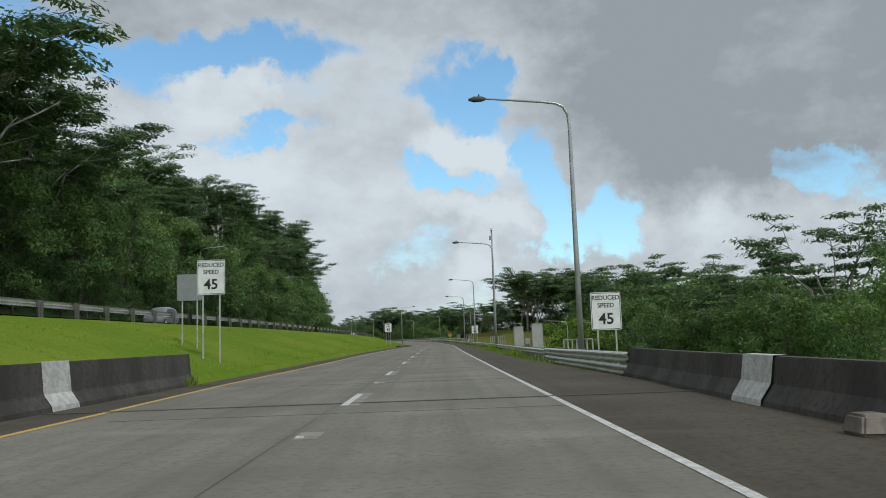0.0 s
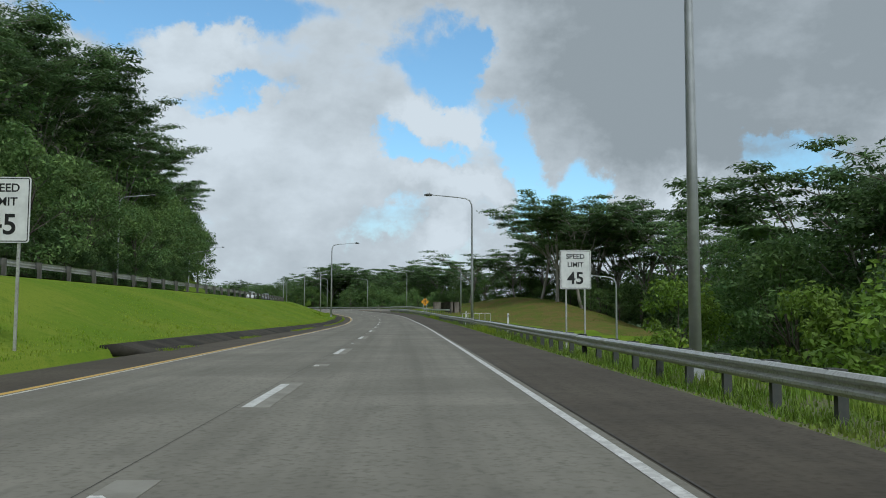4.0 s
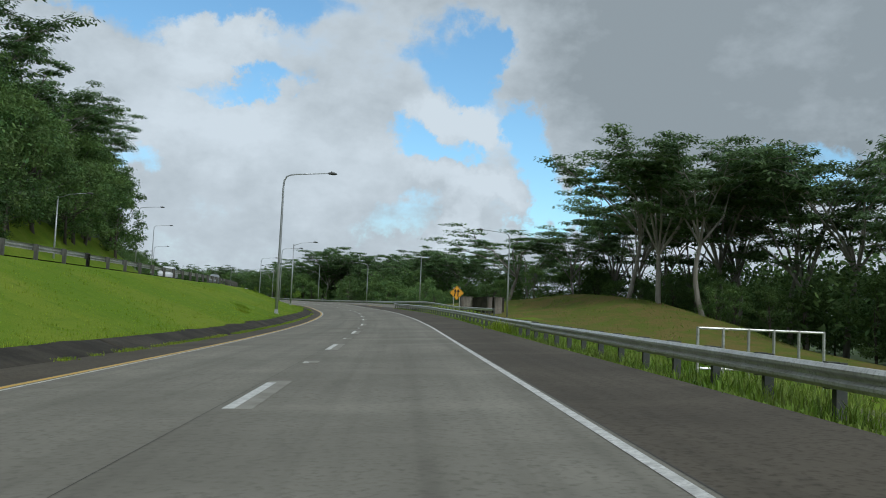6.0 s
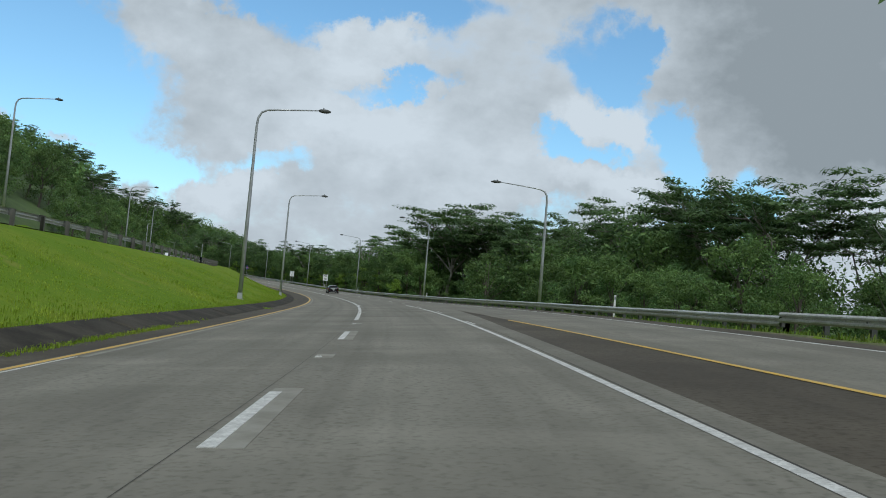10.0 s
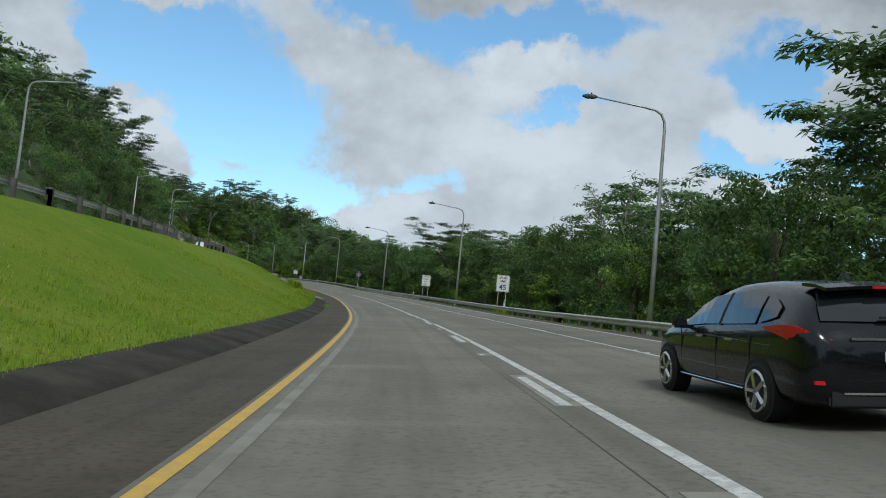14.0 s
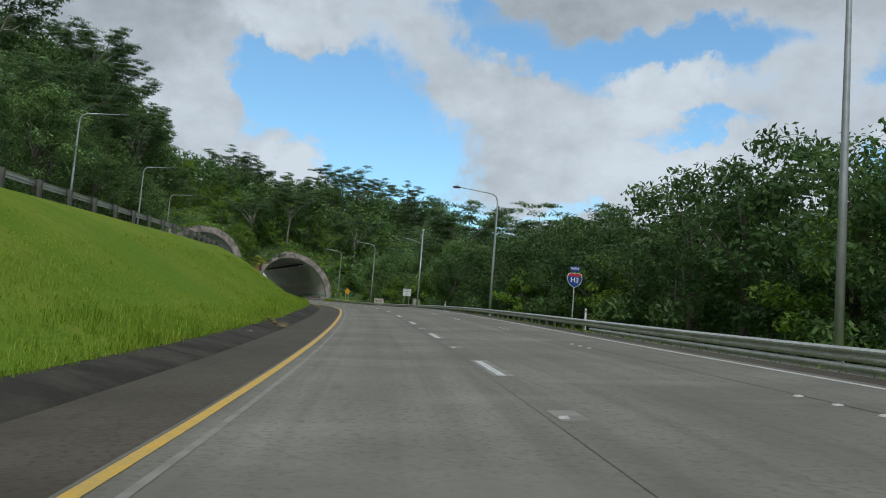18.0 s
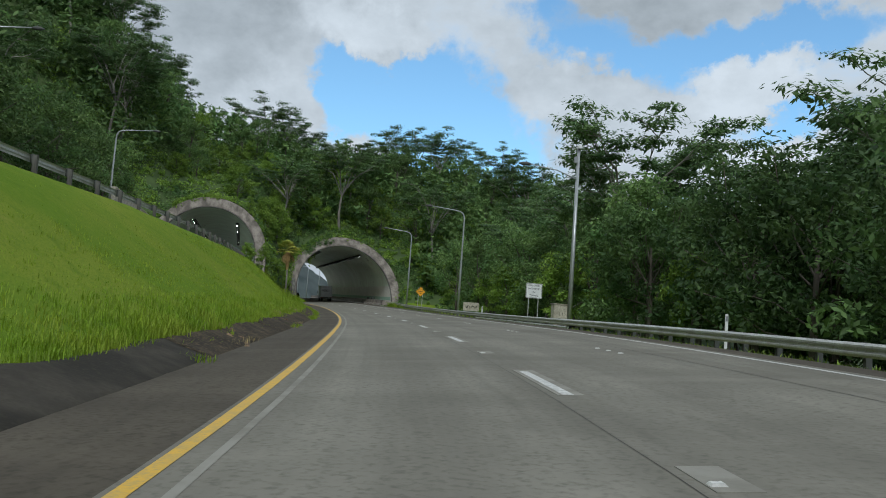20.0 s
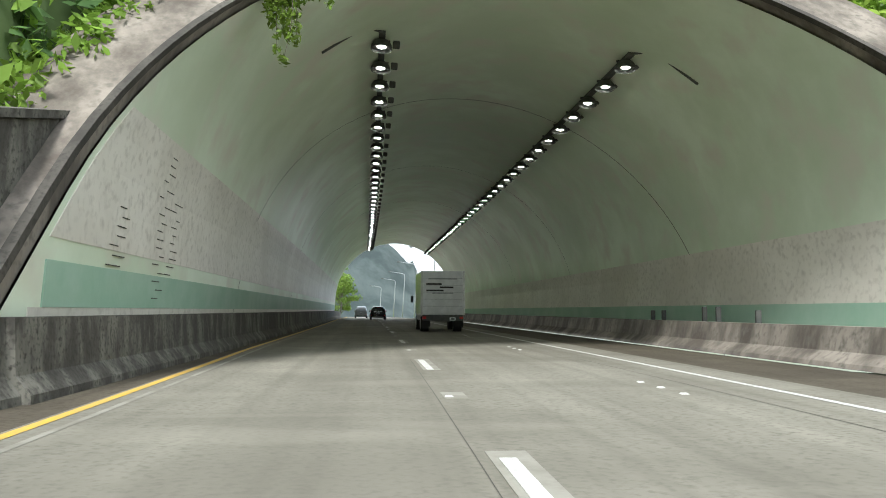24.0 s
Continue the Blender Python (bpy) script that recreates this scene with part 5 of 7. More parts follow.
ALB = [make_tree("albizia_tree", albizia(11 + i, 20, 9.8), M_BARK, M_ALBIZIA, "tall pale-trunked tree with flat layered feathery crown") for i in range(5)]
BRD = [make_tree("broadleaf_tree", broadleaf(31 + i, 12, 4.6, 160, 0.175), M_DARKBARK, M_BROAD, "dense dark green broadleaf tree at the forest edge") for i in range(4)]
BRT = [make_tree("light_green_tree", broadleaf(51 + i, 9, 4.0, 110, 0.2), M_DARKBARK, M_BRIGHT, "rounded light green tree at the forest edge") for i in range(2)]
# the broadleaf tree again, its leaves darkened for the dimmer stretches of forest
DRK = [make_tree("dark_broadleaf_tree", broadleaf(71 + i, 12, 4.8, 170, 0.175), M_DARKBARK, M_DARKENED, "dense broadleaf tree at the forest edge with darkened leaves") for i in range(2)]
BARE = [make_tree("sparse_tree", albizia(83, 20, 7.0, n=16), M_BARK, M_ALBIZIA, "thin half-bare tree with a few feathery leaves") for i in range(1)]
used = set()
tree_rng = np.random.default_rng(5)


def plant(kinds, s, l, h, own=20.0, sink=0.2):
    src = kinds[int(tree_rng.integers(len(kinds)))]
    k = h / own
    wide = k * tree_rng.uniform(0.85, 1.15)
    m = on_ground(s, l, float(tree_rng.uniform(0, 360)), sink)
    if src.name in used:
        ob = copy_thing(src, m)
    else:
        used.add(src.name)
        src.matrix_basis = m
        ob = src
    ob.scale = (wide, wide, k)
    return ob


def belt(kinds, s0, s1, l0, l1, gap, h0, h1, own):
    global tree_rng
    tree_rng = np.random.default_rng(int(s0 * 31 + abs(l0) * 17 + h0 * 7 + own))
    s = s0
    while s < s1:
        l = tree_rng.uniform(min(l0, l1), max(l0, l1))
        plant(kinds, s + tree_rng.uniform(-0.3, 0.3) * gap, l, tree_rng.uniform(h0, h1), own)
        s += gap * tree_rng.uniform(0.75, 1.25)


# right of the road
belt(ALB, 116, 145, 46, 62, 9, 16.5, 19, 20)
belt(ALB, 145, 180, 44, 60, 9, 21.5, 24, 20)
belt(ALB, 180, 215, 44, 62, 9, 26, 29, 20)
plant(ALB, 106.0, 53.0, 26.5)
belt(BRD, 40, 230, 36, 60, 8, 13, 18, 12)
belt(ALB, 215, 282, 56, 78, 10, 18, 23, 20)
belt(BRD, 210, 340, 54, 66, 7, 8, 12, 12)
belt(ALB, 284, 340, 46, 62, 4.5, 25, 31, 20)
belt(ALB, 290, 302, 39, 44, 6, 22, 25, 20)
belt(BRD, 282, 326, 45, 50, 3.2, 5, 7.5, 12)
belt(BRT, 150, 215, 26, 33, 16, 11, 14, 9)
belt(ALB, 349, 385, 38, 58, 9, 15.5, 19, 20)
belt(ALB, 385, 470, 32, 50, 5, 18, 22, 20)
belt(BRD, 325, 352, 27, 40, 6, 4.5, 7, 12)
belt(BRD, 392, 470, 24, 36, 6, 9, 14, 12)
belt(BRD, 350, 392, 24, 31, 4.5, 6, 9.5, 12)
belt(BRD, 340, 392, 34, 46, 4.5, 8, 11.5, 12)
belt(ALB, 455, 540, 24, 36, 8, 17, 21, 20)
belt(BRD, 465, 560, 17, 23, 5, 8, 11, 12)
belt(BRD, 560, 596, 16, 22, 5, 8, 12, 12)
belt(DRK, 594, 692, 14.5, 20, 4.2, 8, 12.5, 12)
belt(DRK, 470, 600, 14.5, 18, 9, 7, 10, 12)
belt(BRD, 692, 760, 15.5, 22, 5.2, 8.5, 12.5, 12)
belt(BRD, 466, 766, 24, 30, 6.5, 7, 10, 12)
for s, l, h in ((513, 19.5, 15.0), (521, 21, 13.5), (563, 20.2, 13.5)):
    plant(BARE, s, l, h)
tree_rng = np.random.default_rng(6)
for s, l, h in ((567.5, 15.5, 14.2), (572, 19, 13.5), (548, 20.5, 13.0), (543, 23, 13.5), (469, 27, 23.5), (476, 33, 24.5), (486, 34, 24.5), (456, 38, 22), (700, 20, 21), (706, 24, 19), (718, 22, 17)):
    plant(ALB, s, l, h)
spreading = plant(ALB, 335.5, 31.5, 15.8)
spreading.scale = (1.3, 1.3, 0.8)
spreading["label"] = "broad spreading dark umbrella tree above the ramp"
belt(BRD, 334, 353, 47, 58, 2.6, 12, 14.5, 12)
plant(ALB, 331.0, 43.0, 16.5)
plant(ALB, 338.0, 47.0, 18.5)
belt(BRT, 465, 740, 14.5, 17, 20, 4, 7, 9)
belt(ALB, 545, 690, 26, 40, 12, 15, 20, 20)
belt(ALB, 644, 690, 24, 30, 10, 14, 17, 20)
belt(BRD, 640, 690, 23, 28, 6, 10, 13, 12)
belt(ALB, 690, 762, 24, 36, 11, 14, 18, 20)
# left, beyond the upper road
belt(ALB, 44, 60, -33, -38, 6, 24, 28, 20)
belt(ALB, 62, 86, -35, -41, 8, 17, 20, 20)
belt(ALB, 86, 130, -38, -46, 9, 11, 14, 20)
belt(ALB, 130, 148, -38, -46, 9, 14, 17, 20)
belt(ALB, 192, 262, -38, -46, 9, 16.5, 20.5, 20)
belt(ALB, 190, 232, -50, -58, 4.5, 20.5, 23.5, 20)
belt(ALB, 234, 258, -43, -48, 6, 22.5, 25, 20)
belt(ALB, 160, 190, -58, -64, 6, 20, 22.5, 20)
belt(BRD, 30, 262, -31.5, -37, 4.6, 10, 15, 12)
belt(DRK, 30, 262, -30.6, -33, 4.5, 5, 8, 12)
belt(ALB, 262, 350, -40, -48, 9, 17, 22, 20)
belt(BRD, 262, 352, -35.5, -41, 4.2, 11, 16, 12)
belt(ALB, 350, 385, -45, -52, 6, 16, 20, 20)
belt(BRD, 350, 470, -42, -56, 5, 9, 13, 12)
belt(BRD, 430, 560, -33, -39, 6.5, 6, 9, 12)
belt(BRD, 560, 758, -31, -40, 6, 9, 14, 12)
belt(ALB, 522, 560, -40, -52, 10, 8, 10.5, 20)
belt(ALB, 560, 604, -40, -60, 13, 10, 12.5, 20)
belt(ALB, 604, 760, -40, -60, 13, 15, 21, 20)
# bare white snags standing out of the hillside woods
snag_rng = np.random.default_rng(44)
for s, l, h in ((183, -47.5, 17.2), (187.5, -53, 20.5)):
    snag = thing("dead_tree", "bare white dead tree standing out of the hillside woods", "tree", on_ground(s, l, 0, 0.3), "roadside trees")
    wood = Shape()
    fork = Vector((snag_rng.normal() * 0.4, snag_rng.normal() * 0.4, h * 0.55))
    limb(wood, (0, 0, 0), fork, 0.4, 0.26, snag_rng, 0.03, 5, 8)
    for k in range(5):
        a = 2 * math.pi * k / 5 + snag_rng.uniform(-0.4, 0.4)
        tip = fork + Vector((math.cos(a) * h * 0.16, math.sin(a) * h * 0.16, h * snag_rng.uniform(0.22, 0.45)))
        pts = limb(wood, fork - Vector((0, 0, h * 0.06 * k)), tip, 0.2, 0.06, snag_rng, 0.1, 4)
        limb(wood, pts[2], pts[2] + Vector((math.cos(a + 1) * 1.6, math.sin(a + 1) * 1.6, 1.2)), 0.07, 0.03, snag_rng, 0.1, 3, 5)
    part("trunk", wood, M_SNAG, snag, soft=True)
# on the spur over the tunnels
belt(BRD, 788, 825, -8, 13, 4.5, 6, 10, 12)
belt(BRT, 785, 806, -5, 11, 2.2, 4, 7, 9)
belt(BRD, 775, 830, 13.5, 42, 3.4, 7, 12, 12)
belt(ALB, 776, 830, 14, 45, 6, 12, 19, 20)
belt(ALB, 788, 850, -10, 12, 7, 11, 17, 20)
belt(BRD, 785, 835, -58, -30, 4.5, 9, 14, 12)
belt(ALB, 772, 840, -60, -28, 5, 14, 20, 20)
belt(BRT, 761, 773, -14.5, -10, 1.3, 2.0, 3.4, 9)
belt(BRT, 766, 792, -12.2, -8.5, 2.6, 3.5, 6, 9)
belt(ALB, 780, 800, -13, -7, 7, 9, 13, 20)
belt(BRT, 770, 800, 13, 30, 2.4, 4, 7, 9)
belt(BRD, 780, 800, -27, -12, 4, 5, 8, 12)
belt(BRT, 774, 796, -28, -12, 3.5, 4, 6, 9)
plant(ALB, 76, -38, 20)

# far woods, joined
def woods(name, s0, s1, l0, l1, count, hmin, hmax, seed, size=0.5, near=False, per=46, flat=0.6):
    rng = np.random.default_rng(seed)
    ss, ls = rng.uniform(s0, s1, count), rng.uniform(l0, l1, count)
    hs = rng.uniform(hmin, hmax, count)
    base = place(ss, ls, ground_over(ss, ls))
    clumps = []
    for b, h in zip(base, hs):
        for t in ((0.25, 0.42, 0.55, 0.68, 0.8, 0.92) if near else (0.4, 0.66, 0.9)):
            r = h * (0.17 if near else 0.27) * rng.uniform(0.8, 1.2) * (1.25 - 0.5 * abs(t - 0.6))
            off = rng.normal(size=2) * h * (0.13 if near else 0.1)
            clumps.append((b + np.array([off[0], off[1], h * t * 0.93]), (r, r, r * flat)))
    v, f = leaves(clumps, rng, size, per if near else 36, 0.5 if flat > 0.5 else 0.75)
    return tagged(new(name, big_mesh(name, v, f, M_BROAD)), "dense dark green woods on the slopes", "woods", kind="stuff")


woods("woods", 20, 385, -110, -55, 700, 9, 15, 71)
woods("woods", 385, 545, -140, -46, 480, 3, 6, 72)
woods("woods", 545, 765, -140, -46, 520, 8, 14, 95)
woods("woods", 786, 870, -60, 16, 420, 5, 9, 73)
woods("woods", 769, 870, 14, 90, 520, 5, 10, 76)
woods("woods", 765, 870, -100, -30, 420, 6, 11, 77)
woods("woods", 28, 90, -60, -37, 100, 12, 17.5, 87, 0.3, True, 62)
woods("woods", 90, 140, -60, -37, 84, 9, 13, 93, 0.3, True, 62)
woods("woods", 192, 236, -62, -50, 80, 17, 20.5, 94, 0.3, True, 62)
woods("woods", 140, 192, -52, -37, 80, 5, 7.5, 90, 0.3, True, 62)
woods("woods", 150, 192, -66, -56, 60, 14, 18.5, 92, 0.3, True, 62)
woods("woods", 192, 292, -60, -37, 165, 12, 17.5, 91, 0.3, True, 62)
woods("woods", 92, 145, 44, 78, 70, 13, 16, 88, 0.3, True, 120, 0.28)
woods("woods", 145, 232, 41, 78, 120, 18, 23.5, 89, 0.3, True, 120, 0.28)
woods("woods", 60, 335, 62, 130, 240, 15, 20, 74, 0.6)
woods("woods", 480, 775, 23, 46, 640, 11, 15.5, 75, 0.3, True)
woods("woods", 392, 480, 30, 58, 330, 11, 15.5, 84, 0.32, True)
woods("woods", 265, 345, 60, 80, 210, 11, 14.5, 85, 0.36, True)
woods("woods", 140, 285, 52, 84, 320, 8, 13, 86, 0.45)


# undergrowth that hangs over the slopes round the portals
def thicket(name, faces, per_metre, size, material, label, seed, keep_out=True):
    """Leaves in clumps strewn evenly over faces of the ground."""
    rng = np.random.default_rng(seed)
    q = face_mid[faces]
    area = np.linalg.norm(np.cross(q[:, 2] - q[:, 0], q[:, 3] - q[:, 1]), axis=1) / 2
    count = rng.poisson(np.minimum(area, 40) * per_metre)
    pick = np.repeat(np.arange(len(faces)), count)
    u, v = rng.random((len(pick), 1)), rng.random((len(pick), 1))
    q = q[pick]
    p = (q[:, 0] * (1 - u) + q[:, 1] * u) * (1 - v) + (q[:, 3] * (1 - u) + q[:, 2] * u) * v
    fs, fl = km[faces][pick], kl[faces][pick]
    patchy = np.array([noise.noise(Vector(c) * 0.22) for c in p])
    r = rng.uniform(0.45, 1.0, len(p)) * (1 + 0.8 * np.clip(patchy, -0.4, 0.8))
    # none inside the bores
    line_z = np.interp(fs, GRID, LINE_Z)
    ok = np.ones(len(p), bool)
    for c, rad, z, s0, rake in ((TUN_L, TUN_R, TUN_C, TUN_S0, RAKE), (UP_L, UP_R, UP_C, UP_S0, UP_RAKE)):
        h = p[:, 2] - line_z
        far = np.hypot(fl - c, np.maximum(h - z, 0))
        ok &= ~((far < rad + 1.0 + r * 0.4) & (fs > s0 - 2))
    clumps = [(c + np.array([0, 0, 0.35 * k]), (k, k, k * 0.75)) for c, k in zip(p[ok], r[ok])]
    v, f = leaves(clumps, rng, size, 34, 0.42)
    return tagged(new(name, big_mesh(name, v, f, material)), label, "shrubs", kind="stuff")


near = shrubby[(km[shrubby] < 806) & (np.abs(kl[shrubby]) < 48)]
tone = np.array([noise.noise(Vector((a * 0.12, b * 0.12, 4))) for a, b in zip(km[near], kl[near])])
thicket("undergrowth", near[tone > -0.1], 1.1, 0.19, M_BROAD, "tangled mid-green undergrowth on the tunnel hillside", 81)
thicket("undergrowth", near[tone < 0.14], 0.9, 0.2, M_BRIGHT, "tangled bright green vines and shrubs on the tunnel hillside", 82)
far_side = shrubby[(km[shrubby] >= 806) | (np.abs(kl[shrubby]) >= 48)]
far_side = far_side[np.abs(kl[far_side]) < 110]
thicket("undergrowth", far_side, 0.12, 0.4, M_BROAD, "dense green scrub high on the hillside", 83)


def ring_vines(c, r, z, s0, rake, spans, seed, label, inner=1.15, leaf=None):
    """Creepers that hang over the outer edge of a portal ring."""
    rng = np.random.default_rng(seed)
    clumps = []
    for lo, hi, n in spans:
        for a in np.radians(rng.uniform(lo, hi, n)):
            rad = r + rng.uniform(inner, 2.1)
            h = z + rad * math.sin(a)
            k = rng.uniform(0.3, 0.6)
            clumps.append((place(s0 + rake * h - rng.uniform(-0.4, 0.35), c + rad * math.cos(a), h), (k, k, k * 1.1)))
    v, f = leaves(clumps, rng, 0.13, 46, 0.35)
    return tagged(new("creeper", big_mesh("creeper", v, f, leaf or M_BRIGHT)), label, "creeper", kind="stuff")


ring_vines(TUN_L, TUN_R, TUN_C, TUN_S0, RAKE, [(112, 190, 150), (98, 112, 8), (62, 95, 6)], 91, "green creepers hanging over the portal ring")
ring_vines(TUN_L, TUN_R, TUN_C, TUN_S0, RAKE, [(102, 140, 120)], 93, "dark green creepers hanging down over the portal ring", 0.45, M_BROAD)
ring_vines(UP_L, UP_R, UP_C, UP_S0, UP_RAKE, [(85, 130, 50), (5, 50, 10)], 92, "green creepers hanging over the upper portal ring")


def hanging_vines(seed):
    """Tendrils that hang from the lip of the main ring, with small leaves along them."""
    rng = np.random.default_rng(seed)
    foot = place(TUN_S0 + RAKE * 7.6, TUN_L - 5.6, 7.6)
    ob = thing("hanging_vine", "yellowish green vine hanging from the tunnel portal lip", "vine", Matrix.Translation(foot))
    tips = []
    for k in range(17):
        a = math.radians(rng.uniform(129, 141))
        h = TUN_C + (TUN_R - 0.03) * math.sin(a)
        p = place(TUN_S0 + RAKE * h - 0.06, TUN_L + (TUN_R - 0.03) * math.cos(a), h) - foot
        drop = rng.uniform(0.5, 1.15) if k < 14 else rng.uniform(1.3, 1.75)
        q = p + Vector((rng.normal() * 0.08, rng.normal() * 0.08, -drop))
        stem = Shape()
        pts = limb(stem, p + Vector((0, 0, 0.15)), q, 0.011, 0.005, rng, 0.05, 5, 5)
        part("tendril", stem, M_DARKBARK, ob)
        tips += [(c, (0.11, 0.11, 0.15)) for c in pts[1:]]
    v, f = leaves(tips, rng, 0.075, 16, 0.3)
    part("foliage", big_mesh("foliage", v, f, M_BRIGHT), None, ob)


hanging_vines(17)


# ---- walls beside the portals ----
def wall_run(name, label, rows, thick, material, parent_label=""):
    """A standing wall: rows of station, offset, foot and top heights over the line."""
    o = at(rows[0][0], rows[0][1], rows[0][2])
    ob = thing(name, label, "wall", Matrix.Translation(o))
    secs = [[at(s, l, a) - o, at(s, l, b) - o, at(s, l - thick, b) - o, at(s, l - thick, a) - o] for s, l, a, b in rows]
    part("wall", Shape().sweep(secs, True), material, ob, bevel=0.02)
    cap = [[at(s, l + 0.06, b) - o, at(s, l + 0.06, b + 0.12) - o, at(s, l - thick - 0.06, b + 0.12) - o, at(s, l - thick - 0.06, b) - o] for s, l, a, b in rows]
    part("coping", Shape().sweep(cap, True), material, ob)
    return ob, o


wall_run("retaining_wall", "low dark stained concrete retaining wall below the grass bank", [(s, float(tab([(700, -8.8), (750, -7.6), (764, -6.2)], s)), -1.0, float(tab([(700, 0.9), (740, 1.0), (768, 1.0)], s))) for s in range(704, 760, 6)], 0.35, M_BARRIER)
wing, wo = wall_run("wing_wall", "dark streaked concrete wing wall beside the tunnel mouth with a pale green panel", [(764.8, -6.1, -0.8, 0.6), (766.6, -6.04, -0.8, 1.35), (768.9, -6.0, -0.8, 2.3), (770.5, -5.98, -0.8, 2.8), (774, -5.92, -0.8, 3.6)], 0.45, M_LICHEN)
part("painted_panel", Shape().sweep([[at(s, l + 0.02, a) - wo, at(s, l + 0.02, b) - wo] for s, l, a, b in ((767.2, -6.02, 0.9, 1.6), (769, -6.0, 0.9, 1.95), (771.4, -5.965, 0.9, 2.15))]), M_GREENBAND, wing, "pale green painted panel")
secs = []
for s in np.arange(756.6, TUN_S0 + 1.11, 1.0):
    turn_in = float(tab([(756, -1.75), (760, -1.35), (765, -0.65), (769, -0.12), (771.6, 0)], s))
    secs.append([at(s, l + turn_in, h + float(rise_of(s, l + turn_in))) for l, h in ((-5.1, -0.1), (-5.13, 0.1), (-5.32, 0.32), (-5.4, 1.0), (-5.7, 1.0), (-5.7, -0.1))])
part("approach_barrier", Shape().sweep(secs, True), M_LICHEN, main_tunnel, "dark stained concrete barrier with pale lichen")
wall_run("sound_wall", "pale slatted concrete wall beyond the upper road", [(584, -29.2, 3.5, 8.0), (600, -29.0, 3.5, 8.6), (618, -28.2, 3.5, 8.9)], 0.3, M_PORTAL)
wall_run("bank_wall", "pale concrete wall stepping down to the upper tunnel", [(722, -25.8, 4.0, 10.4), (734, -25.8, 4.0, 9.95), (745, -25.8, 4.0, 9.4), (756, -25.9, 4.0, 8.8)], 0.4, M_PALEBOX)

# ---- roadside boxes ----
def cabinet(s, l, w, d, h, label, material, foot=None):
    ob = thing("utility_cabinet", label, "cabinet", on_ground(s, l, 0, 0.05) if foot is None else upright(s, l, foot))
    body = part("body", Shape().box((0, 0, h / 2), (w, d, h)), material, ob, bevel=0.02)
    part("roof", Shape().box((0, 0, h + 0.03), (w + 0.1, d + 0.1, 0.06)), material, ob, bevel=0.01)
    for x in (-w / 4, w / 4):
        door = part("door", Shape().box((x, -d / 2 - 0.012, h * 0.52), (w / 2 - 0.06, 0.02, h * 0.86)), material, ob, bevel=0.004)
        part("handle", Shape().box((x + (0.12 if x < 0 else -0.12), -d / 2 - 0.035, h * 0.55), (0.03, 0.03, 0.2)), M_DARKPOST, door)
    part("plinth", Shape().box((0, 0, -0.1), (w + 0.2, d + 0.2, 0.3)), M_BARRIER, ob)
    return ob




def pillar(s, l, w, d, foot, top, label, gear):
    """A tall square housing of poured concrete with a cap, painted patches and a hatch."""
    ob = thing("equipment_pillar", label, "cabinet", upright(s, l, foot))
    h = top - foot
    part("body", Shape().box((0, 0, h / 2), (w, d, h), taper=0.93), M_PILLAR, ob, bevel=0.02)
    part("cap", Shape().box((0, 0, h + 0.03), (w * 0.97, d * 0.97, 0.06)), M_PILLAR, ob, bevel=0.01)
    part("lifting_eye", Shape().tube([(-0.06, 0, h + 0.05), (-0.06, 0, h + 0.12), (0.06, 0, h + 0.12), (0.06, 0, h + 0.05)], [0.015] * 4, 6), M_STEEL, ob)
    part("hatch", Shape().box((-w * 0.05, -d * 0.48 - 0.01, h * 0.66), (w * 0.66, 0.02, h * 0.52), pose(0, 0, 0, -1.0)), M_CABINET, ob, "darker grey painted hatch", bevel=0.004)
    part("plinth", Shape().box((0, 0, -0.3), (w + 0.3, d + 0.3, 0.7)), M_BARRIER, ob)
    if gear:
        box = part("meter_box", Shape().box((-w * 0.5 - 0.3, 0, h * 0.52), (0.34, 0.22, 0.44)), M_CABINET, ob, bevel=0.015)
        part("meter_lid", Shape().box((-w * 0.5 - 0.3, -0.125, h * 0.52), (0.28, 0.02, 0.38)), M_SIGNBACK, box)
        for x in (-w * 0.5 - 0.36, -w * 0.5 - 0.22):
            part("conduit", Shape().tube([(x, 0, -0.3), (x, 0, h * 0.42)], [0.035, 0.035], 8), M_DARKPOST, ob)
    return ob


pillar(58.9, 8.5, 0.8, 0.75, -0.6, 1.85, "tall pale grey concrete equipment pillar with meter boxes behind the guardrail", True)
pillar(86.2, 9.7, 1.05, 0.95, -0.9, 1.95, "tall grey concrete equipment pillar with a painted hatch behind the guardrail", False)
for s, l, w in ((309.2, 17.4, 1.75), (302.7, 19.3, 0.55), (300.4, 19.9, 0.95)):
    z = float(ground_over(s, l)) - 0.02
    cabinet(s, l, w, 0.8, 2.6 - z, "pale weathered utility cabinet on the grass by the ramp", M_PORTAL, z)
wall_run("low_wall", "low black-stained concrete wall between the utility cabinets", [(308.6, 18.6, 0.2, 2.35), (305, 19.6, 0.4, 2.6), (300.8, 20.9, 0.6, 2.5)], 0.4, M_KERB)
cabinet(688.4, 10.9, 0.9, 0.8, 1.4, "pale weathered concrete utility box behind the guardrail", M_PALEBOX, 0.3)
board = thing("notice_board", "pale weathered board with black scrawls at the forest edge", "board", on_ground(731.0, 13.6))
part("panel", rounded(1.9, 1.0, 0.04, 0.06), M_PALEBOX, board, m=pose(0, 0, 1.25))
for x, z, w, a in ((-0.6, 1.2, 0.3, 60), (-0.42, 1.25, 0.34, -65), (-0.15, 1.2, 0.28, 75), (0.1, 1.27, 0.32, -50), (0.35, 1.2, 0.3, 65), (0.6, 1.24, 0.26, -70)):
    part("scrawl", Shape().box((0, 0, 0), (w, 0.012, 0.09)), M_SIGNBLACK, board, m=pose(x, -0.036, z, 0, a, 0))
